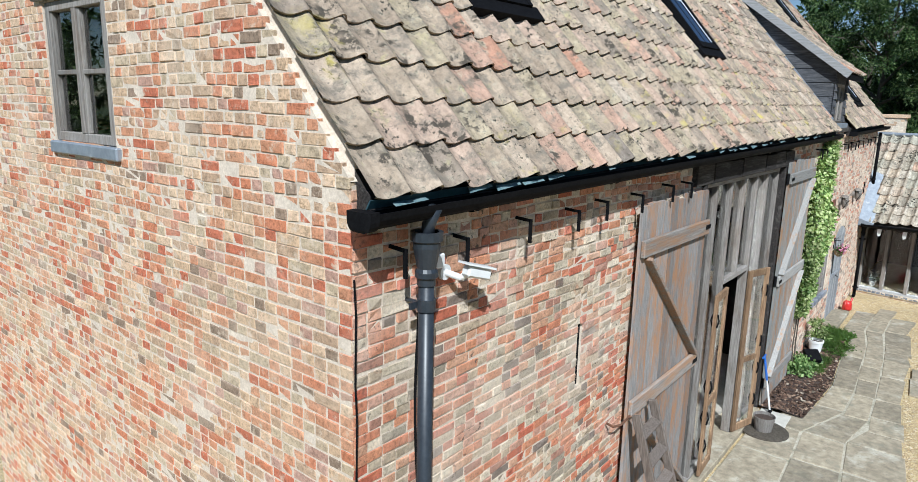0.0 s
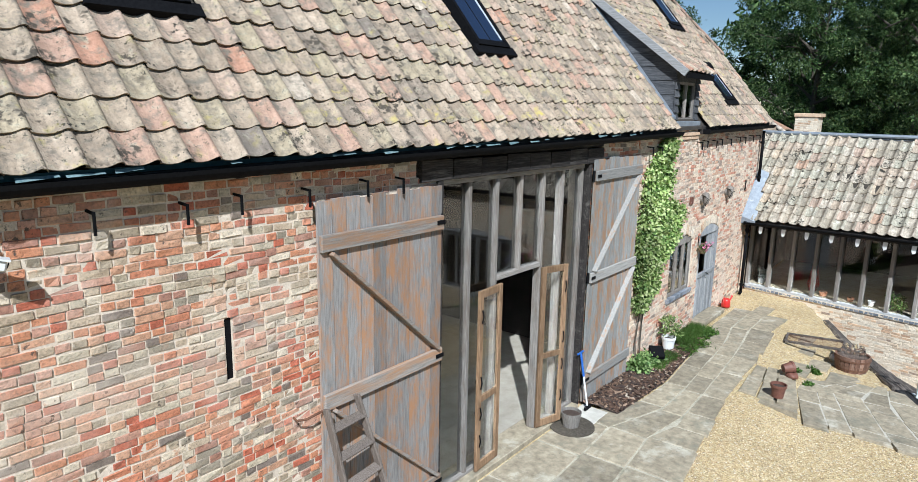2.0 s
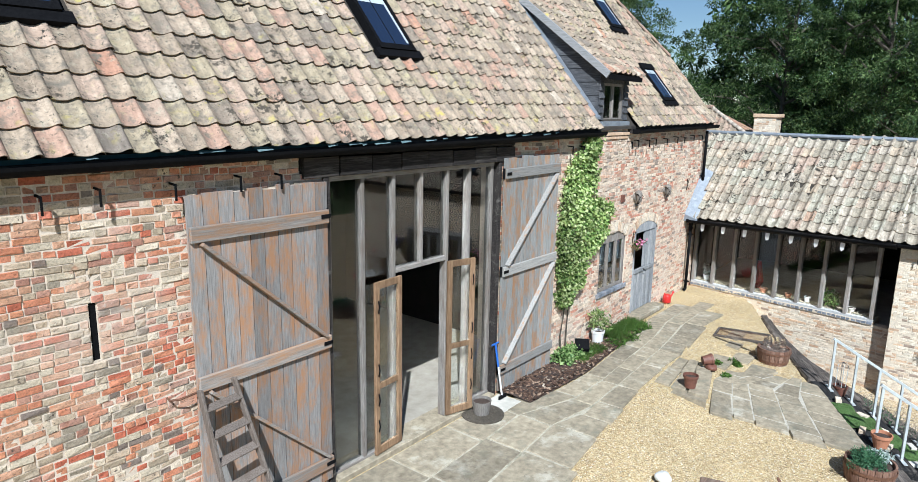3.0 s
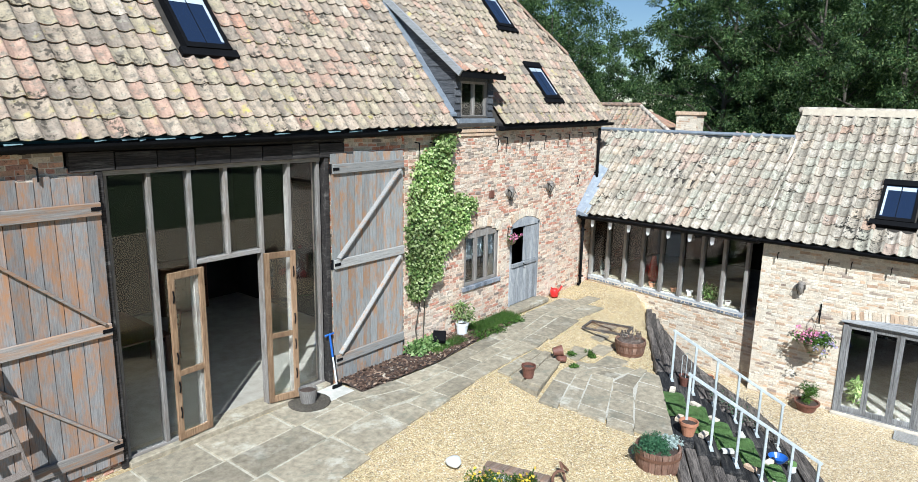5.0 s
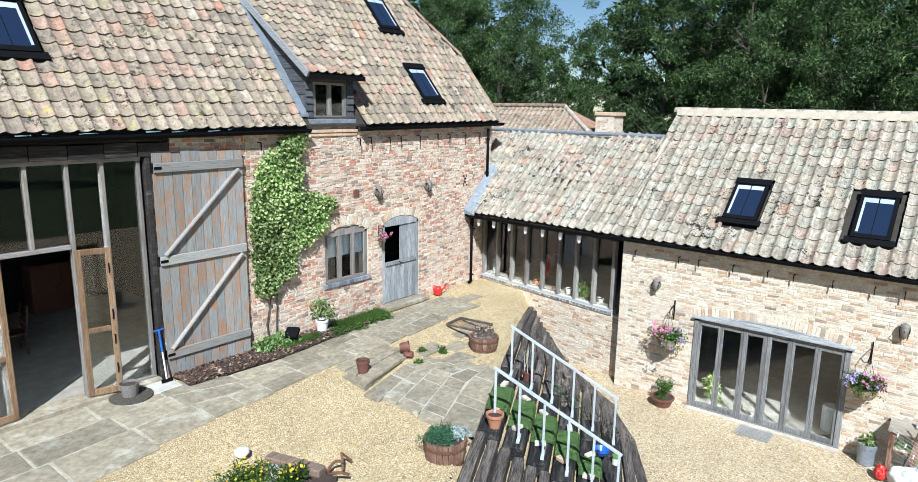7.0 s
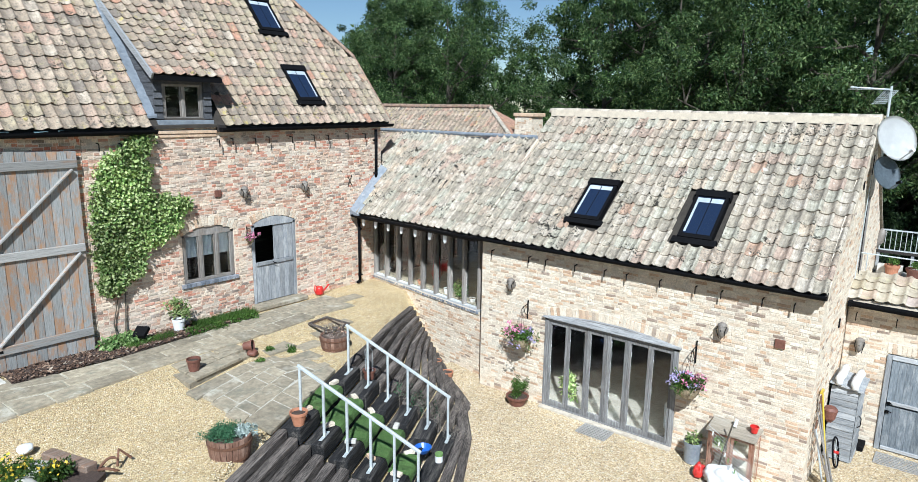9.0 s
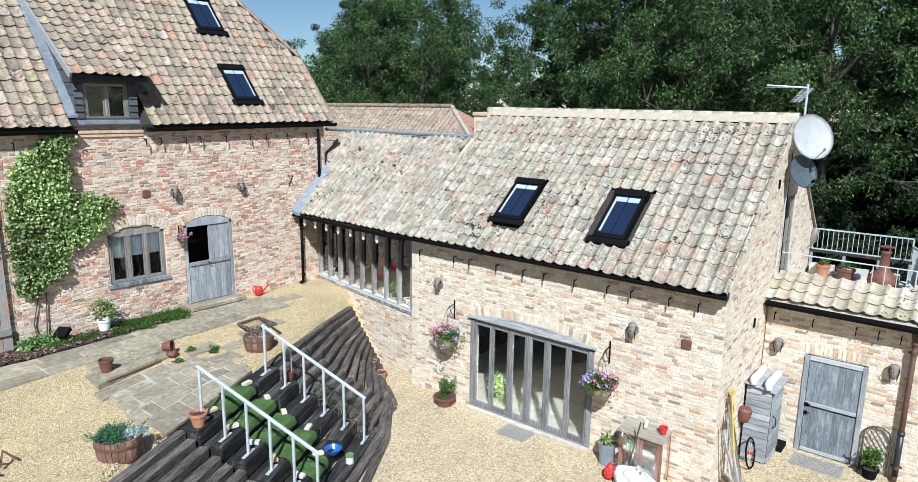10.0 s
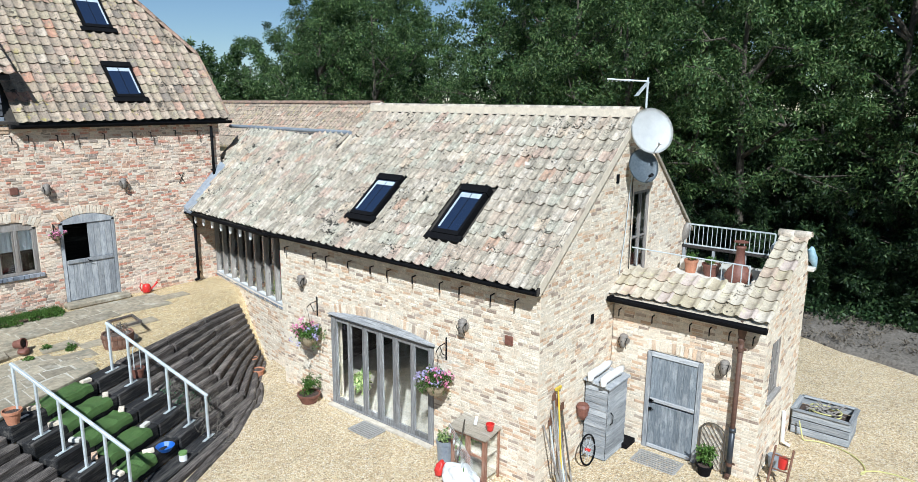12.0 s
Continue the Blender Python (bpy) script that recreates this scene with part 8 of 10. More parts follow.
b1 = (14.6, -3.40, ground_z(14.6, -3.40))
barrel(b1, 0.33, 0.33, "half-barrel planter with dark hoops on the gravel, holding glass jars")
for k in range(7):
    bm = bmn()
    a = k * 0.9
    lathe(bm, (b1[0] + 0.17 * math.cos(a), b1[1] + 0.17 * math.sin(a), b1[2] + 0.30), [(0.06, 0), (0.06, 0.14), (0.045, 0.17), (0.045, 0.2)], 12)
    solid("glass_jar", bm, M_GLASS, "empty glass jar standing in the half barrel", "jar", group="jars in the barrel").visible_shadow = False
# sheet of mesh leaning on the barrel
sv = thing("garden_sieve", (15.2, -2.0, 0.0), "wooden-framed garden sieve leaning on the half barrel", "sieve")
corners = [Vector((14.94, -2.05, 0.03)), Vector((15.55, -1.98, 0.03)), Vector((15.25, -3.15, b1[2] + 0.36)), Vector((14.65, -3.20, b1[2] + 0.36))]
for a, b in zip(corners, corners[1:] + corners[:1]):
    bm = bmn()
    beam(bm, a, b, 0.045, 0.045)
    part("frame_bar", bm, M_SLEEPER, sv)
for k in range(1, 12):
    bm = bmn()
    a, b = corners[0].lerp(corners[1], k / 12), corners[3].lerp(corners[2], k / 12)
    tube(bm, [a, b], 0.003, 4)
    part("wire", bm, M_RUST, sv)

b2 = (10.56, -5.65, ground_z(10.56, -5.65) - 0.11)
barrel(b2, 0.335, 0.42, "half-barrel planter with rusty hoops, planted with herbs")
plant("rosemary", Vector(b2) + Vector((-0.08, 0.05, 0.34)), 0.2, 0.2, 44, 70, 0.045, M_HERB, "dark green bushy herb in the half barrel", 3, width=0.3)
plant("silver_plant", Vector(b2) + Vector((0.2, -0.08, 0.36)), 0.16, 0.09, 30, 60, 0.045, M_SILVER, "silver-grey leafy plant in the half barrel", 4, width=0.5)
pot("clay_pot", (11.66, -2.64, 0.035), 0.13, 0.24, M_TERRADARK, "dark brown clay pot on the slab landing", soil=True)
pp = pot("fallen_pot", (0, 0, 0), 0.11, 0.2, M_TERRADARK, "small dark brown clay pot lying on its side")
pp.matrix_basis = pose(12.9, -2.45, 0.13, 80, 0, 40)
pot("terracotta_pot", (11.87, -5.66, -0.2), 0.145, 0.25, M_TERRA, "round terracotta pot at the head of the steps", rim=True, flare=0.62)
pot("white_pot", (12.64, -0.24, 0.05), 0.14, 0.28, M_WHITE, "white glazed flower pot against the wall", flare=0.8)
plant("potted_shrub", Vector((12.64, -0.24, 0.34)), 0.21, 0.42, 20, 18, 0.10, M_IVY, "thin green shrub in the white pot", 6, width=0.35)
pot("terracotta_pot", (17.55, -4.25, ground_z(17.55, -4.25)), 0.15, 0.19, M_TERRA, "terracotta pot on the gravel beside the sleepers")
pot("terracotta_pot", (17.75, -3.75, ground_z(17.75, -3.75)), 0.10, 0.14, M_TERRA, "small terracotta pot against the link wall")
pb = Vector((17.38, -6.52, ground_z(17.38, -6.52)))
pot("dark_bowl", pb, 0.25, 0.22, M_TERRADARK, "dark shallow planter on the yard gravel", flare=0.7)
plant("conifer_shrub", pb + Vector((0, 0, 0.2)), 0.2, 0.42, 30, 40, 0.06, M_GRASS, "small green shrub in the dark planter", 9, width=0.3)
pt = pot("brown_pot", step_point(4.75, 0.1, SZ(1)), 0.13, 0.2, M_TERRADARK, "brown pot with a bare wire hoop on the sleepers")
bm = bmn()
c0 = step_point(4.75, 0.1, SZ(1) + 0.18)
for a in (0.3, 1.9):
    dx, dy = 0.09 * math.cos(a), 0.09 * math.sin(a)
    tube(bm, [c0 + Vector((-dx, -dy, 0)), c0 + Vector((-dx, -dy, 0.45)), c0 + Vector((0, 0, 0.52)), c0 + Vector((dx, dy, 0.45)), c0 + Vector((dx, dy, 0))], 0.006, 6)
part("wire_hoop", bm, M_STEEL, pt)
pot("wooden_bucket", (8.24, -0.34, 0.045), 0.165, 0.24, M_FRAME, "small weathered wooden tub beside the glazed door", "tub", rim=False, flare=0.78)
bm = bmn()
lathe(bm, (8.25, -0.36, 0.02), [(0.36, 0), (0.36, 0.025), (0.33, 0.03)], 26, True)
solid("round_cover", bm, M_BARK, "flat round grey-brown cover under the wooden tub", "plate")
# red watering can
wc = thing("watering_can", (16.77, -0.2, 0.02), "red plastic watering can by the wall", "watering can")
bm = bmn()
lathe(bm, (16.77, -0.2, 0.025), [(0.105, 0), (0.115, 0.02), (0.105, 0.17), (0.08, 0.22), (0.04, 0.23)], 16, True)
part("body", bm, M_REDPL, wc, smooth=True)
bm = bmn()
tube(bm, [(16.87, -0.22, 0.08), (17.0, -0.25, 0.2), (17.06, -0.26, 0.27)], [0.03, 0.02, 0.03], 8)
part("spout", bm, M_REDPL, wc)
bm = bmn()
tube(bm, [(16.70, -0.19, 0.24), (16.64, -0.18, 0.3), (16.60, -0.18, 0.2), (16.64, -0.19, 0.08)], 0.014, 6)
part("handle", bm, M_REDPL, wc)
# broom by the barn opening
br = thing("scraper", (9.0, -0.28, 0.05), "blue-handled long scraper leaning on the post", "broom")
bm = bmn()
tube(bm, [(8.95, -0.26, 0.1), (8.96, -0.08, 1.0)], 0.016, 8)
part("shaft", bm, M_WHITE, br)
bm = bmn()
tube(bm, [(8.955, -0.16, 0.6), (8.96, -0.08, 1.0)], 0.02, 8)
part("grip", bm, M_BLUEPL, br)
bm = bmn()
tube(bm, [(8.86, -0.08, 1.0), (9.06, -0.07, 1.0)], 0.018, 8)
part("crossbar", bm, M_BLUEPL, br)
bm = bmn()
beam(bm, (8.85, -0.27, 0.07), (9.06, -0.27, 0.07), 0.03, 0.06)
part("head", bm, M_BLACK, br)

# ---- flower bed corner with a log, boulder and a horseshoe-like iron ----
log = thing("weathered_sleeper", (8.9, -4.5, -0.1), "short weathered brown timber baulk edging the flower bed", "timber baulk")
bm = bmn()
beam(bm, (8.62, -3.85, -0.05), (8.89, -4.76, -0.06), 0.2, 0.2, (0, 0, 1), 0.02)
part("baulk", bm, M_BAULK, log)
bm = bmn()
prism(bm, [(7.2, -4.2, -0.2), (8.4, -3.95, -0.2), (9.0, -4.95, -0.2), (8.2, -5.6, -0.2), (7.0, -5.3, -0.2)], (0, 0, 0.14))
solid("flower_bed", bm, M_SOIL, "dark soil of the small flower bed on the gravel", "flower bed", "structure")


def boulder(p, r, mat, label, seed, group=""):
    g = random.Random(seed)
    bm = bmn()
    bmesh.ops.create_icosphere(bm, subdivisions=3, radius=r)
    for v in bm.verts:
        n = noise.noise(v.co * (2.2 / r) * 0.5 + Vector((seed, 0, 0)))
        v.co *= 1 + 0.3 * n
        v.co.z *= 0.6
        v.co += Vector(p)
    return solid("boulder", bm, mat, label, "stone", group=group, smooth=True)


boulder((8.47, -3.4, -0.03), 0.115, M_WHITE, "white stone on the gravel", 1)
boulder((8.37, -4.3, 0.0), 0.2, M_STONE, "pale rounded boulder in the flower bed", 2)
boulder((8.0, -4.7, 0.0), 0.26, M_STONE, "grey boulder in the flower bed", 3)
boulder((13.0, -2.6, 0.0), 0.12, M_TERRADARK, "dark lump of stone on the gravel", 4)
boulder((15.0, -3.1, -0.1), 0.16, M_STONE, "flat pale stone in the gravel", 7)
g = np.random.default_rng(21)
c = np.c_[g.uniform(7.4, 8.25, 60), g.uniform(-4.7, -4.05, 60), g.uniform(-0.02, 0.2, 60)]
fl = thing("marigolds", (7.9, -4.3, -0.06), "low bushy marigolds with yellow flowers", "flowers")
leaf_cloud("leaves", c, np.full(60, 0.13), 60, 0.06, 0.35, M_GRASS, 22, 0.0, fl)
leaf_cloud("petals", c + (0, 0, 0.1), np.full(60, 0.1), 3, 0.045, 1.0, M_YELLOW, 23, 0.0, fl, label="yellow petals")
c = np.c_[g.uniform(8.3, 8.6, 14), g.uniform(-4.75, -4.45, 14), g.uniform(-0.02, 0.12, 14)]
f2 = thing("marigolds", (8.45, -4.6, -0.06), "low bushy marigolds with yellow flowers", "flowers")
leaf_cloud("leaves", c, np.full(14, 0.1), 60, 0.07, 0.4, M_GRASS, 24, 0.0, f2)
leaf_cloud("petals", c + (0, 0, 0.08), np.full(14, 0.08), 4, 0.045, 1.0, M_YELLOW, 25, 0.0, f2, label="yellow petals")
bm = bmn()
tube(bm, [(9.08 + 0.14 * math.cos(a), -4.9 + 0.18 * math.sin(a), -0.08 + 0.05 * math.sin(a * 2) + 0.06) for a in np.linspace(0.3, 5.2, 14)], [0.008] + [0.022] * 12 + [0.008], 8)
tube(bm, [(9.2, -4.85, -0.1), (9.3, -4.7, 0.08), (9.45, -4.75, -0.1)], 0.02, 8)
solid("old_iron_hook", bm, M_RUST, "rusty curved piece of old iron on the gravel", "old iron")

# blue bowl and jar at the foot of the steps
bm = bmn()
p = step_point(6.05, 1.64, SZ(4) - 0.03)
lathe(bm, p, [(0.1, 0), (0.17, 0.1), (0.165, 0.1), (0.1, 0.015)], 20, True)
solid("bowl", bm, M_BLUEPL, "bright blue plastic bowl on the steps", "bowl")
jr = thing("jar", step_point(5.95, 1.93, SZ(5) - 0.03), "white jar with a green lid on the steps", "jar")
q = step_point(5.95, 1.93, SZ(5) - 0.03)
bm = bmn()
lathe(bm, q, [(0.07, 0), (0.075, 0.02), (0.075, 0.16)], 16, True)
part("body", bm, M_WHITE, jr)
bm = bmn()
lathe(bm, q + Vector((0, 0, 0.161)), [(0.078, 0), (0.078, 0.045)], 16, True)
part("lid", bm, M_TURF, jr)

# ---- along the wing ----
def hanging_basket(y, z, seed, label, mats):
    root = thing("hanging_basket", (WALL_X - 0.3, y, z), label, "hanging basket", "hanging baskets on the wing")
    x = WALL_X - 0.3
    bm = bmn()
    beam(bm, (WALL_X - 0.015, y, z + 0.5), (WALL_X - 0.015, y, z + 0.95), 0.02, 0.03, (1, 0, 0))
    tube(bm, [(WALL_X - 0.02, y, z + 0.85), (WALL_X - 0.2, y, z + 0.83), (x, y, z + 0.76)], 0.009, 6)
    tube(bm, [(WALL_X - 0.02, y, z + 0.58), (WALL_X - 0.12, y, z + 0.64), (WALL_X - 0.2, y, z + 0.82)], 0.008, 6)
    part("wall_bracket", bm, M_BLACK, root)
    for a in (0.4, 2.5, 4.6):
        bm = bmn()
        tube(bm, [(x, y, z + 0.76), (x + 0.2 * math.cos(a), y + 0.2 * math.sin(a), z + 0.1)], 0.004, 4)
        part("chain", bm, M_BLACK, root)
    bm = bmn()
    lathe(bm, (x, y, z - 0.14), [(0.06, 0), (0.15, 0.05), (0.2, 0.14), (0.22, 0.24)], 18, True)
    part("bowl", bm, M_COIR, root, "woven coir bowl")
    g = np.random.default_rng(seed)
    c = np.c_[g.normal(x, 0.11, 50), g.normal(y, 0.15, 50), z + 0.2 + g.normal(0, 0.05, 50)]
    leaf_cloud("leaves", c, np.full(50, 0.09), 30, 0.06, 0.5, M_GRASS, seed, 0.2, root)
    for k, m in enumerate(mats):
        cc = np.c_[g.normal(x - 0.05, 0.14, 20), g.normal(y + 0.12 - 0.24 * k, 0.13, 20), z + 0.24 + g.normal(0, 0.06, 20)]
        leaf_cloud("petals", cc, np.full(20, 0.06), 16, 0.045, 0.9, m, seed + 5 + k, 0.0, root, label="bright petals")
    cc = np.c_[g.normal(x, 0.13, 7), g.normal(y, 0.19, 7), z + 0.02 + g.normal(0, 0.08, 7)]
    leaf_cloud("trailing_leaves", cc, np.full(7, 0.07), 12, 0.05, 0.5, M_GRASS, seed + 9, 0.9, root)
    return root


hanging_basket(-6.5, -0.05, 40, "hanging basket of pink and lilac flowers on the wing wall", (M_PINKFL, M_LILAC))
hanging_basket(-10.38, -0.1, 50, "hanging basket of lilac-pink flowers beside the folding doors", (M_LILAC, M_PINKFL))


# small wall basket beside the stable door of the barn
wb = thing("wall_basket", (14.69, -0.12, 1.84), "small wall basket of pink flowers beside the stable door", "hanging basket")
bm = bmn()
tube(bm, [(14.69, 0.0, 2.14), (14.69, -0.14, 2.16), (14.69, -0.15, 2.06)], 0.008, 6)
beam(bm, (14.69, -0.008, 1.95), (14.69, -0.008, 2.2), 0.02, 0.02, (1, 0, 0))
part("bracket", bm, M_BLACK, wb)
bm = bmn()
lathe(bm, (14.69, -0.13, 1.78), [(0.03, 0), (0.085, 0.05), (0.11, 0.13)], 14, True)
part("bowl", bm, M_COIR, wb)
g = np.random.default_rng(77)
c = np.c_[g.normal(14.69, 0.06, 18), g.normal(-0.14, 0.05, 18), g.normal(1.95, 0.04, 18)]
leaf_cloud("leaves", c, np.full(18, 0.05), 18, 0.05, 0.5, M_GRASS, 78, 0.2, wb)
leaf_cloud("petals", c[:9] + (0, -0.03, 0.03), np.full(9, 0.05), 12, 0.045, 0.9, M_PINKFL, 79, 0.0, wb, label="pink petals")


def grate(x, y, w, d, z, label):
    root = thing("drain_grate", (x, y, z), label, "drain grate", "drain grates")
    for k in range(2):
        bm = bmn()
        beam(bm, (x - w / 2, y + (k - 0.5) * d, z + 0.012), (x + w / 2, y + (k - 0.5) * d, z + 0.012), 0.03, 0.02)
        part("edge_bar", bm, M_GRATE, root)
    # darker plate right under the bars, in place of a shaded pit
    bm = bmn()
    box(bm, x - w / 2 + 0.005, x + w / 2 - 0.005, y - d / 2 + 0.015, y + d / 2 - 0.015, z - 0.01, z + 0.004)
    part("sump", bm, M_BRONZE, root)
    n = 8
    for k in range(n):
        bm = bmn()
        xx = x - w / 2 + w * k / (n - 1)
        beam(bm, (xx, y - d / 2, z + 0.01), (xx, y + d / 2, z + 0.01), 0.022, 0.016)
        part("bar", bm, M_GRATE, root)


grate(17.3, -8.55, 0.45, 0.65, LOW - 0.0, "grey steel drain grate in the gravel before the folding doors")
grate(20.05, -13.75, 0.5, 0.85, LOW, "grey steel drain grate before the lean-to door")
bm = bmn()
box(bm, 20.1, 20.5, -13.1, -12.75, LOW, LOW + 0.1, 0.01)
solid("boot_scraper", bm, M_BLACK, "small dark boot scraper beside the lean-to door", "boot scraper")

# glass-fronted cold frame cabinet
cf = thing("cold_frame", (17.4, -11.3, LOW), "small wooden greenhouse cabinet with glass doors against the wing wall", "cold frame")
CX0, CX1, CY0, CY1, CZ = 17.28, 17.7, -11.7, -10.88, LOW + 0.9
for x in (CX0 + 0.02, CX1 - 0.02):
    for y in (CY0 + 0.02, CY1 - 0.02):
        bm = bmn()
        box(bm, x - 0.022, x + 0.022, y - 0.022, y + 0.022, LOW - 0.02, CZ, 0.003)
        part("post", bm, M_REDWOOD, cf)
bm = bmn()
hexa(bm, [(CX0 - 0.05, CY0 - 0.03, CZ - 0.02), (CX1, CY0 - 0.03, CZ + 0.06), (CX1, CY1 + 0.03, CZ + 0.06), (CX0 - 0.05, CY1 + 0.03, CZ - 0.02),
          (CX0 - 0.05, CY0 - 0.03, CZ + 0.01), (CX1, CY0 - 0.03, CZ + 0.09), (CX1, CY1 + 0.03, CZ + 0.09), (CX0 - 0.05, CY1 + 0.03, CZ + 0.01)])
part("top", bm, M_PALEWOOD, cf)
for k, (ya, yb) in enumerate(((CY1 - 0.04, (CY0 + CY1) / 2 + 0.005), ((CY0 + CY1) / 2 - 0.005, CY0 + 0.04))):
    dr = thing("door", (CX0, ya, LOW))
    attach(dr, cf)
    for y in (ya - 0.025, yb + 0.025):
        bm = bmn()
        box(bm, CX0 - 0.01, CX0 + 0.015, y - 0.025, y + 0.025, LOW + 0.05, CZ - 0.03, 0.003)
        part("stile", bm, M_REDWOOD, dr)
    for z in (LOW + 0.08, LOW + 0.5, CZ - 0.06):
        bm = bmn()
        box(bm, CX0 - 0.008, CX0 + 0.013, yb + 0.05, ya - 0.05, z - 0.025, z + 0.025, 0.003)
        part("rail", bm, M_REDWOOD, dr)
    bm = bmn()
    box(bm, CX0, CX0 + 0.005, yb + 0.05, ya - 0.05, LOW + 0.08, CZ - 0.06)
    part("pane", bm, M_GLASS, dr).visible_shadow = False
for z in (LOW + 0.1, LOW + 0.52):
    bm = bmn()
    box(bm, CX0 + 0.04, CX1 - 0.01, CY0 + 0.045, CY1 - 0.045, z - 0.01, z + 0.01)
    part("shelf", bm, M_PALEWOOD, cf)
bm = bmn()
box(bm, CX0 + 0.03, CX1 - 0.03, CY0 - 0.0, CY0 + 0.006, LOW + 0.05, CZ - 0.03)
part("side_pane", bm, M_GLASS, cf).visible_shadow = False
bm = bmn()
box(bm, CX1 - 0.012, CX1, CY0 + 0.04, CY1 - 0.04, LOW + 0.02, CZ - 0.02)
part("back_panel", bm, M_PALEWOOD, cf)
plant("seedlings", Vector((17.5, -11.15, LOW + 0.54)), 0.18, 0.2, 14, 30, 0.06, M_IVY, "pale green seedlings inside the cold frame", 60)
pot("red_pot", (17.5, -11.62, CZ + 0.075), 0.075, 0.12, M_REDPL, "small red pot on top of the cold frame", soil=False)
bm = bmn()
tube(bm, [(17.5, -11.28, CZ + 0.08), (17.52, -11.3, CZ + 0.22)], [0.035, 0.03], 10)
solid("white_bottle", bm, M_WHITE, "white plastic bottle on top of the cold frame", "bottle")
# clothes airer and cloth heap
ar = thing("clothes_airer", (16.95, -11.4, LOW), "wire clothes airer with pegs beside the cold frame", "clothes airer")
for k in range(9):
    bm = bmn()
    tube(bm, [(17.2, -10.9 - 0.02 * k, LOW + 1.0 - 0.08 * k), (16.8, -11.75 - 0.02 * k, LOW + 0.75 - 0.06 * k)], 0.004, 4)
    part("line", bm, M_STEEL, ar)
bm = bmn()
tube(bm, [(17.15, -11.1, LOW), (17.1, -11.35, LOW + 1.25)], 0.014, 8)
part("pole", bm, M_BARK, ar)
for k in range(8):
    bm = bmn()
    pz = LOW + 0.95 - 0.07 * k
    pq = Vector((17.1 - 0.03 * k, -11.02 - 0.07 * k, pz))
    beam(bm, pq, pq + Vector((0, 0.01, -0.08)), 0.014, 0.02)
    part("peg", bm, M_TURF if k % 2 else M_WHITE, ar)


def heap(name, p, r, mat, label, seed, category):
    bm = bmn()
    bmesh.ops.create_icosphere(bm, subdivisions=4, radius=1.0)
    for v in bm.verts:
        n = noise.noise(v.co * 2.1 + Vector((seed, 1, 2))) + 0.5 * noise.noise(v.co * 5 + Vector((seed, 4, 2)))
        v.co *= 1 + 0.35 * n
        v.co = Vector((v.co.x * r[0], v.co.y * r[1], max(v.co.z, -0.35) * r[2])) + Vector(p)
    return solid(name, bm, mat, label, category, smooth=True)


heap("white_sheet", (17.0, -11.35, LOW + 0.12), (0.24, 0.4, 0.25), M_WHITE, "crumpled white cloth on the gravel", 3, "cloth")
heap("red_cushion", (17.05, -10.85, LOW + 0.09), (0.13, 0.11, 0.16), M_REDPL, "red cloth bundle on the gravel", 5, "cloth")
heap("red_basket", (16.9, -11.8, LOW + 0.08), (0.28, 0.2, 0.14), M_REDPL, "red laundry basket on the gravel", 8, "basket")
pl = pot("grey_planter", (17.5, -10.55, LOW), 0.16, 0.42, M_LEAD, "square-looking grey planter beside the folding doors", flare=0.9)
plant("planter_plant", Vector((17.5, -10.55, LOW + 0.38)), 0.14, 0.2, 12, 22, 0.07, M_IVY, "small wilted plant in the grey planter", 61)

# tall slatted wooden cupboard against the wing gable
cu = thing("garden_cupboard", (19.85, -12.8, LOW), "tall grey slatted wooden garden cupboard against the gable", "cupboard")
KX0, KX1, KY0, KY1, KH = 19.4, 20.2, -12.98, -12.5, LOW + 1.55
for k in range(12):
    z0, z1 = LOW + 0.03 + k * 0.125, LOW + 0.03 + (k + 1) * 0.125 - 0.004
    bm = bmn()
    hexa(bm, [(KX0 - 0.012, KY0 + 0.02, z0), (KX0 + 0.012, KY0 + 0.02, z0), (KX0 + 0.012, KY1, z0), (KX0 - 0.012, KY1, z0), (KX0 + 0.002, KY0 + 0.02, z1), (KX0 + 0.014, KY0 + 0.02, z1), (KX0 + 0.014, KY1, z1), (KX0 + 0.002, KY1, z1)])
    part("side_slat", bm, M_GREYY, cu)
    bm = bmn()
    hexa(bm, [(KX0 + 0.015, KY0 - 0.012, z0), (KX1, KY0 - 0.012, z0), (KX1, KY0 + 0.012, z0), (KX0 + 0.015, KY0 + 0.012, z0), (KX0 + 0.015, KY0 + 0.002, z1), (KX1, KY0 + 0.002, z1), (KX1, KY0 + 0.014, z1), (KX0 + 0.015, KY0 + 0.014, z1)])
    part("door_slat", bm, M_GREYX, cu)
bm = bmn()
box(bm, KX0 + 0.02, KX1 - 0.01, KY0 + 0.02, KY1, LOW, KH - 0.03)
part("carcass", bm, M_DARKWOOD, cu)
bm = bmn()
hexa(bm, [(KX0 - 0.06, KY0 - 0.06, KH - 0.04), (KX1 + 0.03, KY0 - 0.06, KH - 0.04), (KX1 + 0.03, KY1 + 0.03, KH + 0.03), (KX0 - 0.06, KY1 + 0.03, KH + 0.03),
          (KX0 - 0.06, KY0 - 0.06, KH - 0.01), (KX1 + 0.03, KY0 - 0.06, KH - 0.01), (KX1 + 0.03, KY1 + 0.03, KH + 0.06), (KX0 - 0.06, KY1 + 0.03, KH + 0.06)])
part("top", bm, M_GREYWOOD, cu)
bm = bmn()
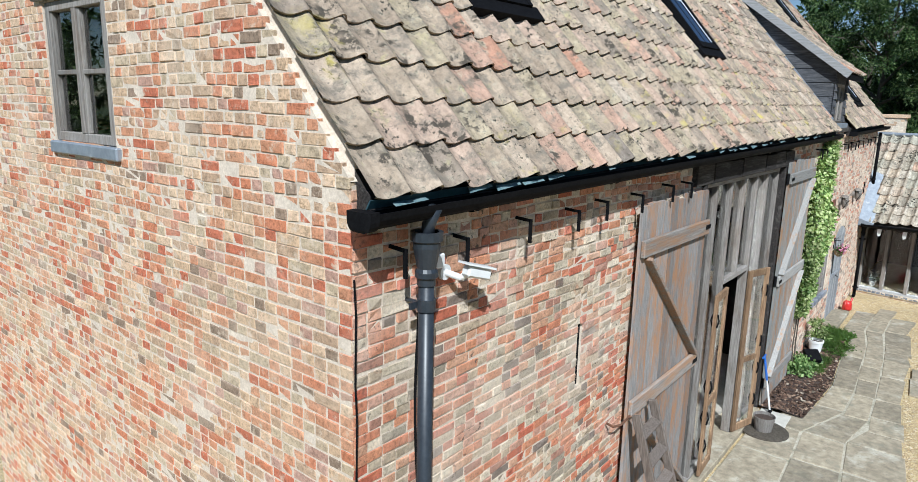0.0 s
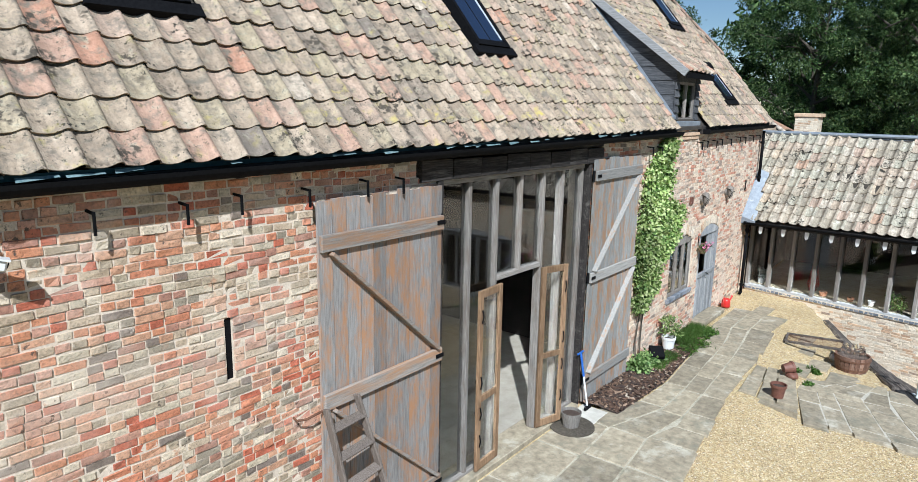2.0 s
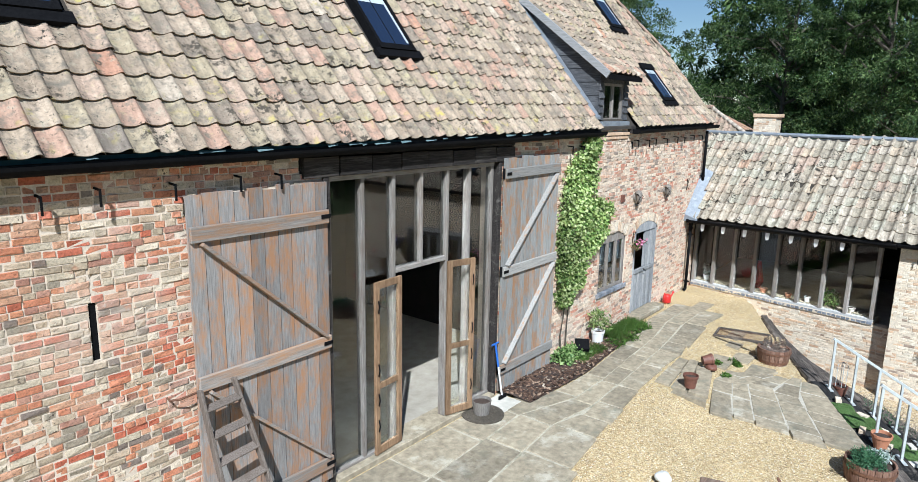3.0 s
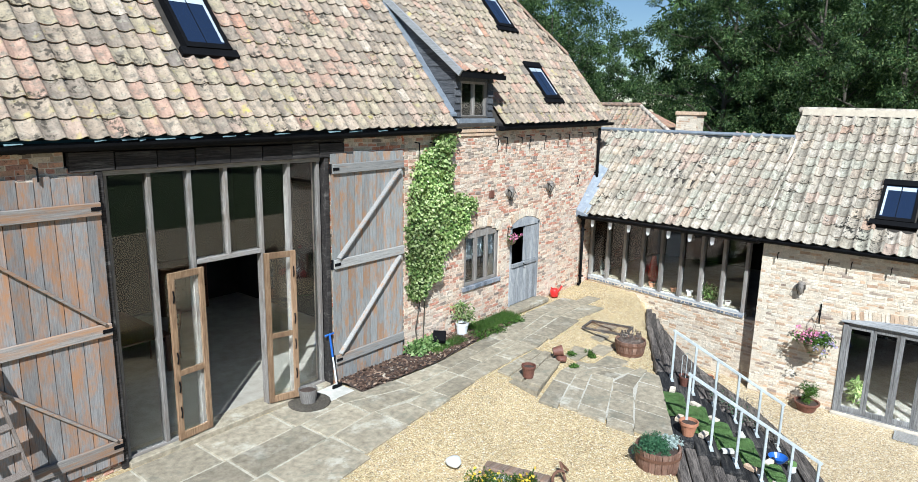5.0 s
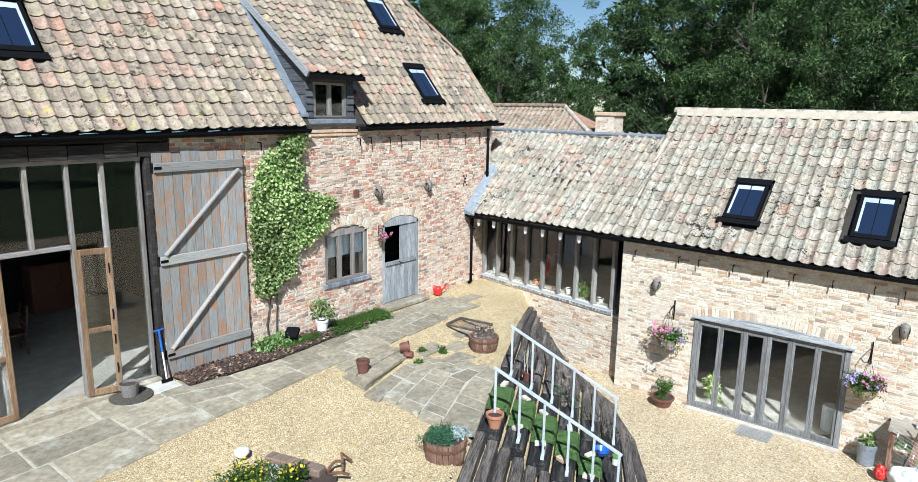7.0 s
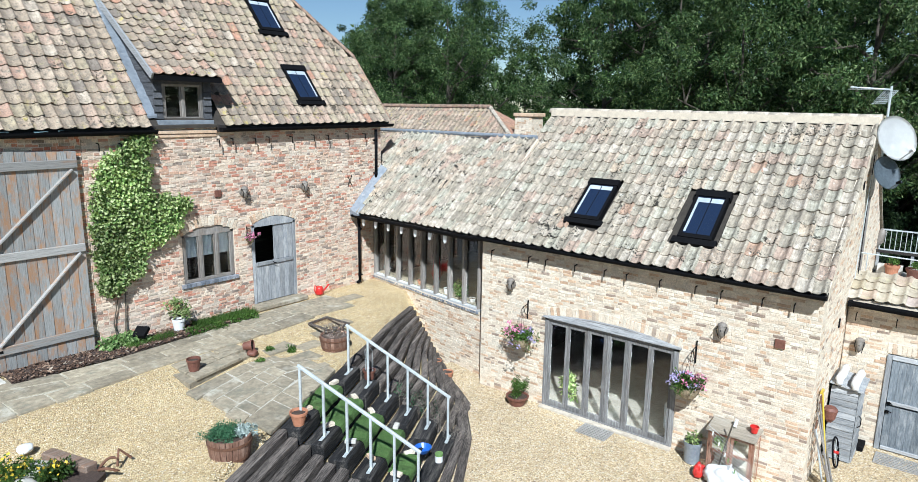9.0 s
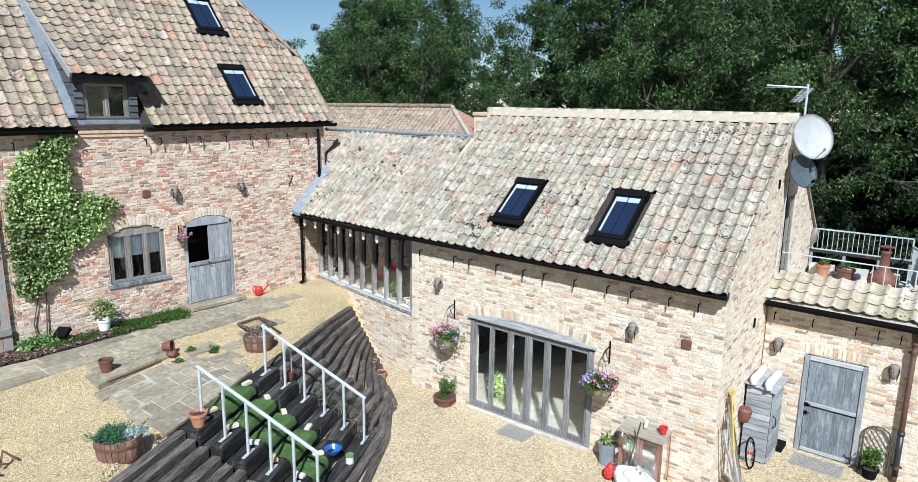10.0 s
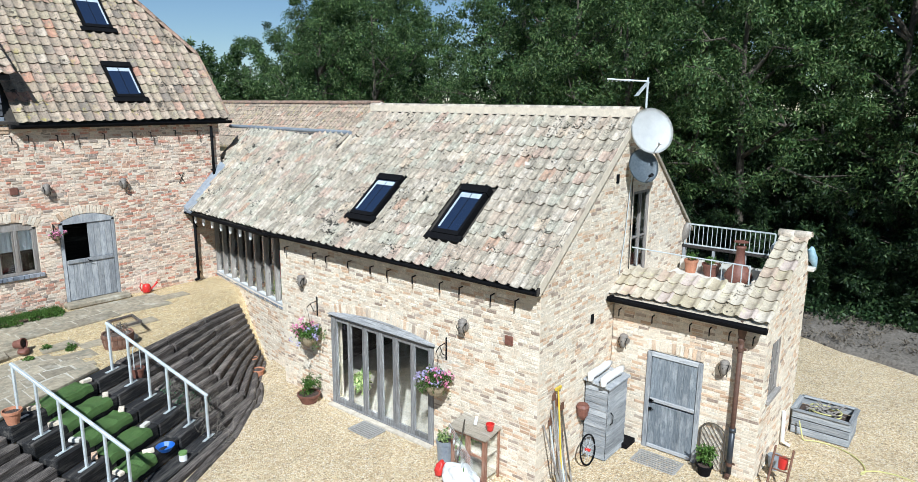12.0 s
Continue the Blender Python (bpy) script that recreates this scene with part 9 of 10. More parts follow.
tube(bm, [(KX0 + 0.1, KY0 - 0.02, LOW + 0.75), (KX0 + 0.1, KY0 - 0.07, LOW + 0.8), (KX0 + 0.1, KY0 - 0.07, LOW + 0.95), (KX0 + 0.1, KY0 - 0.02, LOW + 1.0)], 0.01, 6)
part("handle", bm, M_BLACK, cu)
for k, y in enumerate((KY0 + 0.09, KY0 + 0.36)):
    bm = bmn()
    g = random.Random(30 + k)
    top = lambda y: KH + 0.06 + 0.07 * (y - KY0) / (KY1 - KY0)
    path = [Vector((KX0 - 0.10, y - 0.02, top(y) - 0.06)), Vector((KX0 - 0.05, y, top(y) + 0.04))] + [Vector((KX0 + (KX1 - KX0) * t, y + g.uniform(-0.015, 0.015), top(y) + 0.055)) for t in (0.2, 0.45, 0.7, 0.95)]
    tube(bm, path, [0.05, 0.075, 0.08, 0.072, 0.08, 0.05], 12)
    solid("cloth_roll", bm, M_WHITE, "white rolled cloth lying on the cupboard roof", "cloth", group="cloth rolls on the cupboard", smooth=True)
# long-handled tools leaning in the corner
for k, (x, y, m, lab) in enumerate(((18.35, -12.7, M_YELPL, "yellow-handled garden tool leaning on the gable"), (18.2, -12.75, M_FRAME, "wooden-handled garden tool leaning on the gable"),
                                    (18.3, -12.8, M_FRAME, "wooden-handled garden tool leaning on the gable"), (18.5, -12.72, M_BARK, "brown-handled garden tool leaning on the gable"), (18.1, -12.65, M_STEEL, "steel-handled garden tool leaning on the gable"))):
    tl_ = thing("garden_tool", (x, y, LOW), lab, "garden tool", "garden tools in the corner")
    bm = bmn()
    tube(bm, [(x - 0.25 + 0.05 * k, y - 0.1, LOW + 0.02), (x, -12.5, LOW + 1.75 - 0.15 * k)], 0.016, 8)
    part("handle", bm, m, tl_)
    bm = bmn()
    pz = LOW + 1.75 - 0.15 * k
    if k == 0:
        beam(bm, (x - 0.09, -12.5, pz), (x + 0.09, -12.5, pz), 0.04, 0.05)
    else:
        hexa(bm, [(x - 0.06, -12.52, pz - 0.02), (x + 0.06, -12.52, pz - 0.02), (x + 0.06, -12.5, pz - 0.02), (x - 0.06, -12.5, pz - 0.02), (x - 0.04, -12.52, pz + 0.12), (x + 0.04, -12.52, pz + 0.12), (x + 0.04, -12.5, pz + 0.12), (x - 0.04, -12.5, pz + 0.12)])
    part("head", bm, M_YELPL if k == 0 else M_RUST, tl_)
for k, (x, dx, h, m) in enumerate(((17.98, -0.10, 1.22, M_FRAME), (18.08, 0.04, 1.42, M_FRAMEX), (18.16, 0.16, 1.30, M_STEEL), (18.44, 0.12, 1.12, M_FRAME))):
    tl_ = thing("garden_cane", (x, -12.8, LOW), "pale weathered cane leaning in the corner", "cane", "canes in the corner")
    bm = bmn()
    tube(bm, [(x - 0.05, -12.92 + 0.03 * k, LOW + 0.01), (x + dx, -12.5, LOW + h)], [0.02, 0.014], 7)
    part("shaft", bm, m, tl_)
# wheel leaning by the cupboard
wh = thing("bicycle_wheel", (19.1, -12.75, LOW), "thin spoked wheel leaning by the cupboard", "wheel")
cx, cy, cz = 19.12, -12.75, LOW + 0.3
bm = bmn()
tube(bm, [(cx + 0.28 * math.cos(a), cy + 0.05 * math.sin(a), cz + 0.28 * math.sin(a)) for a in np.linspace(0, math.tau, 29)], 0.018, 6)
part("tyre", bm, M_BLACK, wh)
for k in range(8):
    a = k * math.tau / 8
    bm = bmn()
    tube(bm, [(cx, cy, cz), (cx + 0.27 * math.cos(a), cy + 0.05 * math.sin(a), cz + 0.27 * math.sin(a))], 0.004, 4)
    part("spoke", bm, M_STEEL, wh)
bm = bmn()
tube(bm, [(cx, cy - 0.05, cz), (cx, cy + 0.05, cz)], 0.03, 8)
part("hub", bm, M_REDPL, wh)
# wall planter on the gable
bm = bmn()
lathe(bm, (19.2, -12.56, LOW + 0.85), [(0.05, 0), (0.1, 0.08), (0.13, 0.25), (0.1, 0.3)], 14, True)
solid("wall_pot", bm, M_TERRADARK, "brown clay wall pot hung on the gable", "wall pot")

# trellis panel beside the downpipe
tr_ = thing("trellis", (20.4, -14.6, LOW), "arched wooden lattice trellis against the lean-to wall", "trellis")
ax = LX - 0.06
arc = [(ax, -14.4 - 0.225 + 0.225 * math.cos(a), LOW + 0.75 + 0.2 * math.sin(a)) for a in np.linspace(0, math.pi, 9)]
bm = bmn()
tube(bm, [(ax, -14.4, LOW)] + arc + [(ax, -14.85, LOW)], 0.016, 6)
part("frame", bm, M_BARK, tr_)
for k in range(-6, 11):
    for s in (-1, 1):
        y0 = -14.85 + k * 0.09
        pts = []
        for t in np.linspace(0, 1, 20):
            y, z = (y0 + t * 0.6) if s > 0 else (-14.4 - (k * 0.09) - t * 0.6), LOW + 0.03 + t * 0.9
            top = LOW + 0.75 + 0.2 * math.sqrt(max(0, 1 - ((y + 14.625) / 0.225) ** 2)) if abs(y + 14.625) < 0.225 else -9
            if -14.84 < y < -14.41 and z < top:
                pts.append((ax + 0.004 * s, y, z))
        if len(pts) > 1:
            bm = bmn()
            beam(bm, pts[0], pts[-1], 0.006, 0.016, (1, 0, 0))
            part("lath", bm, M_FRAME, tr_)
pot("black_pot", (20.22, -14.6, LOW), 0.14, 0.2, M_BLACK, "black plastic pot below the trellis")
plant("trellis_plant", Vector((20.25, -14.6, LOW + 0.2)), 0.16, 0.32, 18, 26, 0.08, M_GRASS, "green leafy plant growing up the trellis", 71)

# slatted planter crate at the far corner
cr = thing("wooden_planter", (23.5, -16.0, LOW), "grey slatted wooden crate full of hoses and sticks", "crate")
Qx0, Qx1, Qy0, Qy1 = 23.05, 23.9, -16.5, -15.44
for k in range(3):
    z0, z1 = LOW + 0.02 + k * 0.17, LOW + 0.165 + k * 0.17
    for a, b in (((Qx0, Qy0), (Qx0, Qy1)), ((Qx1, Qy0), (Qx1, Qy1)), ((Qx0, Qy0), (Qx1, Qy0)), ((Qx0, Qy1), (Qx1, Qy1))):
        bm = bmn()
        beam(bm, (*a, (z0 + z1) / 2), (*b, (z0 + z1) / 2), 0.03, z1 - z0, (0, 0, 1), 0.004)
        part("slat", bm, M_GREYY if a[0] == b[0] else M_GREYX, cr)
for a, b in (((Qx0, Qy0), (Qx0, Qy1)), ((Qx1, Qy0), (Qx1, Qy1)), ((Qx0, Qy0), (Qx1, Qy0)), ((Qx0, Qy1), (Qx1, Qy1))):
    bm = bmn()
    beam(bm, (*a, LOW + 0.53), (*b, LOW + 0.53), 0.1, 0.025, (0, 0, 1), 0.004)
    part("top_rail", bm, M_GREYY if a[0] == b[0] else M_GREYX, cr)
bm = bmn()
box(bm, Qx0 + 0.03, Qx1 - 0.03, Qy0 + 0.03, Qy1 - 0.03, LOW, LOW + 0.36)
part("filling", bm, M_SOIL, cr)
bm = bmn()
for k in range(16):
    a, b = Vector((rng.uniform(Qx0 + 0.1, Qx1 - 0.1), rng.uniform(Qy0 + 0.1, Qy1 - 0.1), LOW + 0.4)), Vector((rng.uniform(Qx0 + 0.1, Qx1 - 0.1), rng.uniform(Qy0 + 0.1, Qy1 - 0.1), LOW + 0.58))
    tube(bm, [a, b], 0.014, 6)
solid("sticks", bm, M_FRAME, "bundle of pale sticks in the wooden crate", "sticks", kind="stuff")
bm = bmn()
tube(bm, [(23.47 + 0.25 * math.cos(t) * (1 - t / 60), -15.98 + 0.3 * math.sin(t), LOW + 0.4 + 0.01 * t) for t in np.linspace(0, 14, 40)], 0.014, 6)
solid("hose_coil", bm, M_HOSE, "coil of yellow hose in the wooden crate", "hose")
bm = bmn()
hp = [(22.95, -15.6, LOW + 0.35), (22.85, -15.72, LOW + 0.02)] + [(22.75 - 0.07 * t + 0.30 * math.sin(t * 0.95), -15.95 - 0.19 * t + 0.26 * math.cos(t * 0.95), LOW + 0.02) for t in np.linspace(0.3, 13, 60)]
tube(bm, hp, 0.013, 6)
solid("garden_hose", bm, M_HOSE, "yellow-green garden hose lying on the gravel", "hose")
# wheelbarrow-like red trolley at the lean-to corner
tro = thing("sack_trolley", (20.6, -15.75, LOW), "rusty sack trolley with a red tin leaning by the corner", "trolley")
for y in (-15.65, -15.95):
    bm = bmn()
    tube(bm, [(20.3, y, LOW + 0.05), (20.75, y, LOW + 0.75)], 0.02, 8)
    part("rail", bm, M_RUST, tro)
for k in range(3):
    bm = bmn()
    f = 0.2 + 0.3 * k
    tube(bm, [(20.3 + 0.45 * f, -15.65, LOW + 0.05 + 0.7 * f), (20.3 + 0.45 * f, -15.95, LOW + 0.05 + 0.7 * f)], 0.014, 6)
    part("cross_bar", bm, M_RUST, tro)
bm = bmn()
lathe(bm, (20.75, -15.8, LOW + 0.35), [(0.08, 0), (0.08, 0.2)], 14, True)
part("tin", bm, M_REDPL, tro, "red tin")
bm = bmn()
lathe(bm, (21.3, -15.55, LOW), [(0.1, 0), (0.13, 0.26)], 14, True)
solid("lead_pail", bm, M_LEAD, "grey metal pail by the lean-to wall", "pail")
bm = bmn()
tube(bm, [(22.3, -15.42, LOW + 0.75), (22.3, -15.45, LOW + 0.1), (22.3, -15.6, LOW + 0.05)], 0.035, 8)
solid("waste_pipe", bm, M_WHITE, "white plastic waste pipe on the lean-to wall", "pipe")

# ---- roof terrace ----
def railing(a, b, n, h, label):
    a, b = Vector(a), Vector(b)
    root = thing("railing", a, label, "railing", "railings of the roof terrace")
    for z in (0.08, h):
        bm = bmn()
        beam(bm, a + Vector((0, 0, z)), b + Vector((0, 0, z)), 0.035, 0.03)
        part("rail", bm, M_STEEL, root)
    for k in range(n + 1):
        p = a.lerp(b, k / n)
        bm = bmn()
        tube(bm, [p + Vector((0, 0, 0.08 if 0 < k < n else 0)), p + Vector((0, 0, h))], 0.007 if 0 < k < n else 0.018, 6)
        part("baluster" if 0 < k < n else "post", bm, M_STEEL, root)
    return root


back_rail = railing((24.1, -12.5, 1.9), (24.1, -14.5, 1.9), 19, 0.57, "grey steel balustrade along the back of the roof terrace")
for y in (-12.5, -13.2, -13.9, -14.5):
    bm = bmn()
    box(bm, 24.06, 24.14, y - 0.03, y + 0.03, 1.42, 1.94, 0.004)
    part("foot_post", bm, M_GREYWOOD, back_rail)
bm = bmn()
box(bm, 24.05, 24.16, -14.55, -12.45, 1.9, 1.97, 0.006)
part("base_rail", bm, M_DARKWOOD, back_rail, "weathered timber base rail")
railing((22.9, -14.72, 1.55), (24.08, -14.52, 1.45), 10, 0.85, "pale steel balustrade at the side of the roof terrace")
fr = thing("front_railing", (21.15, -12.5, 1.75), "low steel bar railing along the front of the roof terrace", "railing")
bm = bmn()
tube(bm, [(21.15, -12.48, 2.36), (21.15, -13.6, 2.34), (21.15, -14.8, 2.33)], 0.013, 8)
part("rail", bm, M_STEEL, fr)
for y in (-12.6, -14.1, -14.3, -14.5, -14.66, -14.8):
    bm = bmn()
    tube(bm, [(21.15, y, 1.75), (21.15, y, 2.34)], 0.009 if y > -14.7 else 0.014, 6)
    part("post", bm, M_STEEL, fr)
for x, y, r, h, m, lab in ((23.62, -12.86, 0.15, 0.3, M_TERRA, "pinkish terracotta pot on the roof terrace"), (23.6, -13.33, 0.19, 0.28, M_TERRADARK, "wide brown terracotta pot on the roof terrace")):
    pot("terracotta_pot", (x, y, 1.42), r, h, m, lab)
    plant("pot_plant", (x, y, 1.42 + h), r * 0.8, 0.12, 14, 16, 0.05, M_GRASS, "low green plant in a terrace pot", int(-y * 100))
for y0, y1 in ((-13.05, -12.55), (-13.75, -13.15), (-14.35, -13.8)):
    pl = thing("stone_planter", (23.85, (y0 + y1) / 2, 1.42), "low pale stone planter along the terrace balustrade", "planter", "planters on the roof terrace")
    bm = bmn()
    for bx in ((23.75, 23.79, y0, y1), (23.96, 24.0, y0, y1), (23.79, 23.96, y0, y0 + 0.04), (23.79, 23.96, y1 - 0.04, y1)):
        box(bm, *bx, 1.42, 1.66)
    part("trough", bm, M_STONE, pl)
    bm = bmn()
    box(bm, 23.79, 23.96, y0 + 0.04, y1 - 0.04, 1.42, 1.62)
    part("soil", bm, M_SOIL, pl)
CH = Vector((22.93, -14.12, 1.42))
ch = thing("chiminea", CH, "dark brown clay chiminea with a flat cap on the roof terrace", "chiminea")
bm = bmn()
lathe(bm, CH + Vector((0, 0, 0.06)), [(0.15, 0), (0.25, 0.07), (0.29, 0.2), (0.22, 0.34), (0.12, 0.45), (0.095, 0.58), (0.085, 0.78), (0.105, 0.81), (0.105, 0.85), (0.075, 0.86)], 22, True)
part("body", bm, M_TERRADARK, ch, smooth=True)
bm = bmn()
lathe(bm, CH, [(0.2, 0), (0.18, 0.08)], 16, True)
part("stand", bm, M_BLACK, ch)
bm = bmn()
for a in (0.5, 2.6, 4.7):
    tube(bm, [CH + Vector((0.08 * math.cos(a), 0.08 * math.sin(a), 0.9)), CH + Vector((0.08 * math.cos(a), 0.08 * math.sin(a), 1.0))], 0.01, 6)
lathe(bm, CH + Vector((0, 0, 0.99)), [(0.14, 0), (0.15, 0.02), (0.03, 0.05)], 16, True)
part("cap", bm, M_TERRADARK, ch)


def bird_ornament(p, h, turn, mat, label):
    """A perched bird: body, tail, head and beak in one mesh on a small plinth."""
    bm = bmn()
    d = Vector((math.cos(turn), math.sin(turn), 0))
    p = Vector(p)
    up = Vector((0, 0, 1))
    tube(bm, [p - d * h * 0.22 - up * h * 0.12, p - d * h * 0.14 + up * h * 0.12, p + up * h * 0.42, p + d * h * 0.07 + up * h * 0.68, p + d * h * 0.1 + up * h * 0.86, p + d * h * 0.1 + up * h],
         [h * 0.04, h * 0.12, h * 0.22, h * 0.17, h * 0.145, h * 0.05], 14)
    tube(bm, [p + d * h * 0.22 + up * h * 0.86, p + d * h * 0.33 + up * h * 0.81], [h * 0.04, h * 0.008], 6)
    return solid("bird_ornament", bm, mat, label, "ornament", smooth=True)


bird_ornament((24.1, -12.47, 1.97), 0.52, -1.6, M_BRONZE, "grey-brown owl ornament perched at the end of the balustrade")
bird_ornament((23.24, -15.43, 2.04), 0.42, 2.4, M_BIRD, "pale blue bird ornament on the end wall")
bm = bmn()
box(bm, 23.1, 23.34, -15.5, -15.12, 1.96, 2.04, 0.01)
solid("wall_cap", bm, M_STONE, "pale stone cap on the end wall", "wall cap", "structure")

# ---- dishes and aerial on the wing gable ----
def dish(c, toward, r, mat, label):
    c, n = Vector(c), Vector(toward).normalized()
    s = n.cross(Vector((0, 0, 1))).normalized()
    u = s.cross(n)
    root = thing("satellite_dish", c, label, "satellite dish", "satellite dishes on the gable")
    bm = bmn()
    rings = []
    for f in (0.02, 0.3, 0.6, 0.85, 1.0):
        rings.append([bm.verts.new(c + (s * math.cos(a) * 0.92 + u * math.sin(a)) * r * f + n * (0.16 * r * f * f)) for a in np.linspace(0, math.tau, 29)[:-1]])
    for A, B in zip(rings, rings[1:]):
        for k in range(28):
            bm.faces.new((A[k], A[(k + 1) % 28], B[(k + 1) % 28], B[k]))
    bm.faces.new(rings[0])
    bmesh.ops.solidify(bm, geom=bm.faces[:], thickness=0.012)
    part("reflector", bm, mat, root, smooth=True)
    bm = bmn()
    e = c - u * r * 0.75 + n * r * 0.95
    tube(bm, [c - u * r * 0.95 + n * 0.1 * r, e], 0.012, 6)
    part("feed_arm", bm, mat, root)
    bm = bmn()
    tube(bm, [e, e - n * 0.1], [0.035, 0.025], 10)
    part("receiver", bm, M_WHITE if mat is M_WHITE else M_BLACK, root)
    bm = bmn()
    beam(bm, c - n * 0.02, c - n * 0.22, 0.06, 0.06)
    part("mount", bm, M_STEEL, root)
    return root


dish((21.0, -12.78, 4.72), (-0.62, -0.62, 0.32), 0.46, M_WHITE, "large white satellite dish on the wing gable")
dish((20.85, -12.72, 4.05), (-0.55, -0.7, 0.35), 0.34, M_DISH, "smaller dark grey satellite dish below the white one")
ae = thing("tv_aerial", (21.1, -12.6, 4.3), "grey television aerial with a mesh reflector on a mast", "aerial")
bm = bmn()
tube(bm, [(21.12, -12.6, 3.9), (21.12, -12.6, 5.75)], 0.022, 8)
part("mast", bm, M_STEEL, ae)
bm = bmn()
tube(bm, [(21.12, -12.6, 5.68), (20.7, -11.95, 5.72)], 0.016, 6)
part("boom", bm, M_STEEL, ae)
bd = Vector((-0.42, 0.65, 0)).normalized()
bs = Vector((0.65, 0.42, 0)).normalized()
for k in range(9):
    bm = bmn()
    p = Vector((21.06, -12.5, 5.68)) + bd * 0.08 * k
    tube(bm, [p - bs * 0.1, p + bs * 0.1], 0.008, 4)
    part("element", bm, M_STEEL, ae)
for tilt in (-1,):
    fall = (bd * 0.62 + Vector((0, 0, tilt * 0.78))).normalized()
    for k in range(7):
        bm = bmn()
        p = Vector((21.12, -12.6, 5.68 + 0.02 * tilt)) + fall * 0.055 * k
        tube(bm, [p - bs * 0.27, p + bs * 0.27], 0.004, 4)
        part("reflector_bar", bm, M_STEEL, ae)
    for k in range(-4, 5):
        bm = bmn()
        p = Vector((21.12, -12.6, 5.68 + 0.02 * tilt)) + bs * 0.066 * k
        tube(bm, [p, p + fall * 0.33], 0.004, 4)
        part("reflector_bar", bm, M_STEEL, ae)
bm = bmn()
tube(bm, [(20.95, -12.5, 4.4), (20.97, -12.49, 3.6), (21.0, -12.49, 2.6), (21.02, -12.49, 1.9)], 0.009, 6)
solid("cable", bm, M_BLACK, "black cable running down the wing gable", "cable")
bm = bmn()
tube(bm, [(20.6, -12.49, 1.9), (20.75, -12.49, 2.6), (20.9, -12.5, 4.0)], 0.009, 6)
solid("cable", bm, M_STEEL, "grey cable running down the wing gable", "cable")

# things on the link sill
for k, (f, r, h, m, lab) in enumerate(((0.07, 0.09, 0.15, M_WHITE, "white pot on the link sill"), (0.42, 0.1, 0.12, M_TERRA, "terracotta pot on the link sill"), (0.56, 0.08, 0.11, M_TERRA, "terracotta pot on the link sill"),
                                       (0.66, 0.08, 0.14, M_WHITE, "white pot on the link sill"), (0.88, 0.09, 0.1, M_STONE, "pale stone bowl on the link sill"))):
    p = LP(LL * f, 0.22, -0.28)
    pot("sill_pot", p, r, h, m, lab)
bm = bmn()
beam(bm, LP(0, 0.12, -0.3), LP(LL, 0.12, -0.3), 0.3, 0.2)
solid("sill_shelf", bm, M_SLAB, "inner sill shelf of the link", "sill", "structure")
plant("sill_plant", LP(LL * 0.78, 0.28, -0.3), 0.2, 0.3, 16, 24, 0.12, M_GRASS, "dark green leafy plant on the link sill", 81)
plant("sill_plant", LP(LL * 0.07, 0.36, -0.3), 0.14, 0.3, 12, 20, 0.08, M_SILVER, "pale plant in a white pot on the link sill", 82)
bm = bmn()
lathe(bm, LP(LL * 0.28, 0.02, -1.4), [(0.1, 0), (0.17, 0.2), (0.12, 0.5), (0.06, 0.8)], 14, True)
solid("red_coat", bm, M_REDPL, "red object standing inside the link", "red object")
plant("room_plant", Vector((18.3, -7.35, LOW + 0.1)), 0.2, 0.5, 20, 24, 0.14, M_IVY, "green houseplant inside the folding doors", 83)
bm = bmn()
lathe(bm, (18.5, -9.75, LOW + 0.035), [(0.16, 0), (0.17, 0.5), (0.15, 0.55)], 18, True)
solid("white_bin", bm, M_WHITE, "white bin inside the folding doors", "bin")
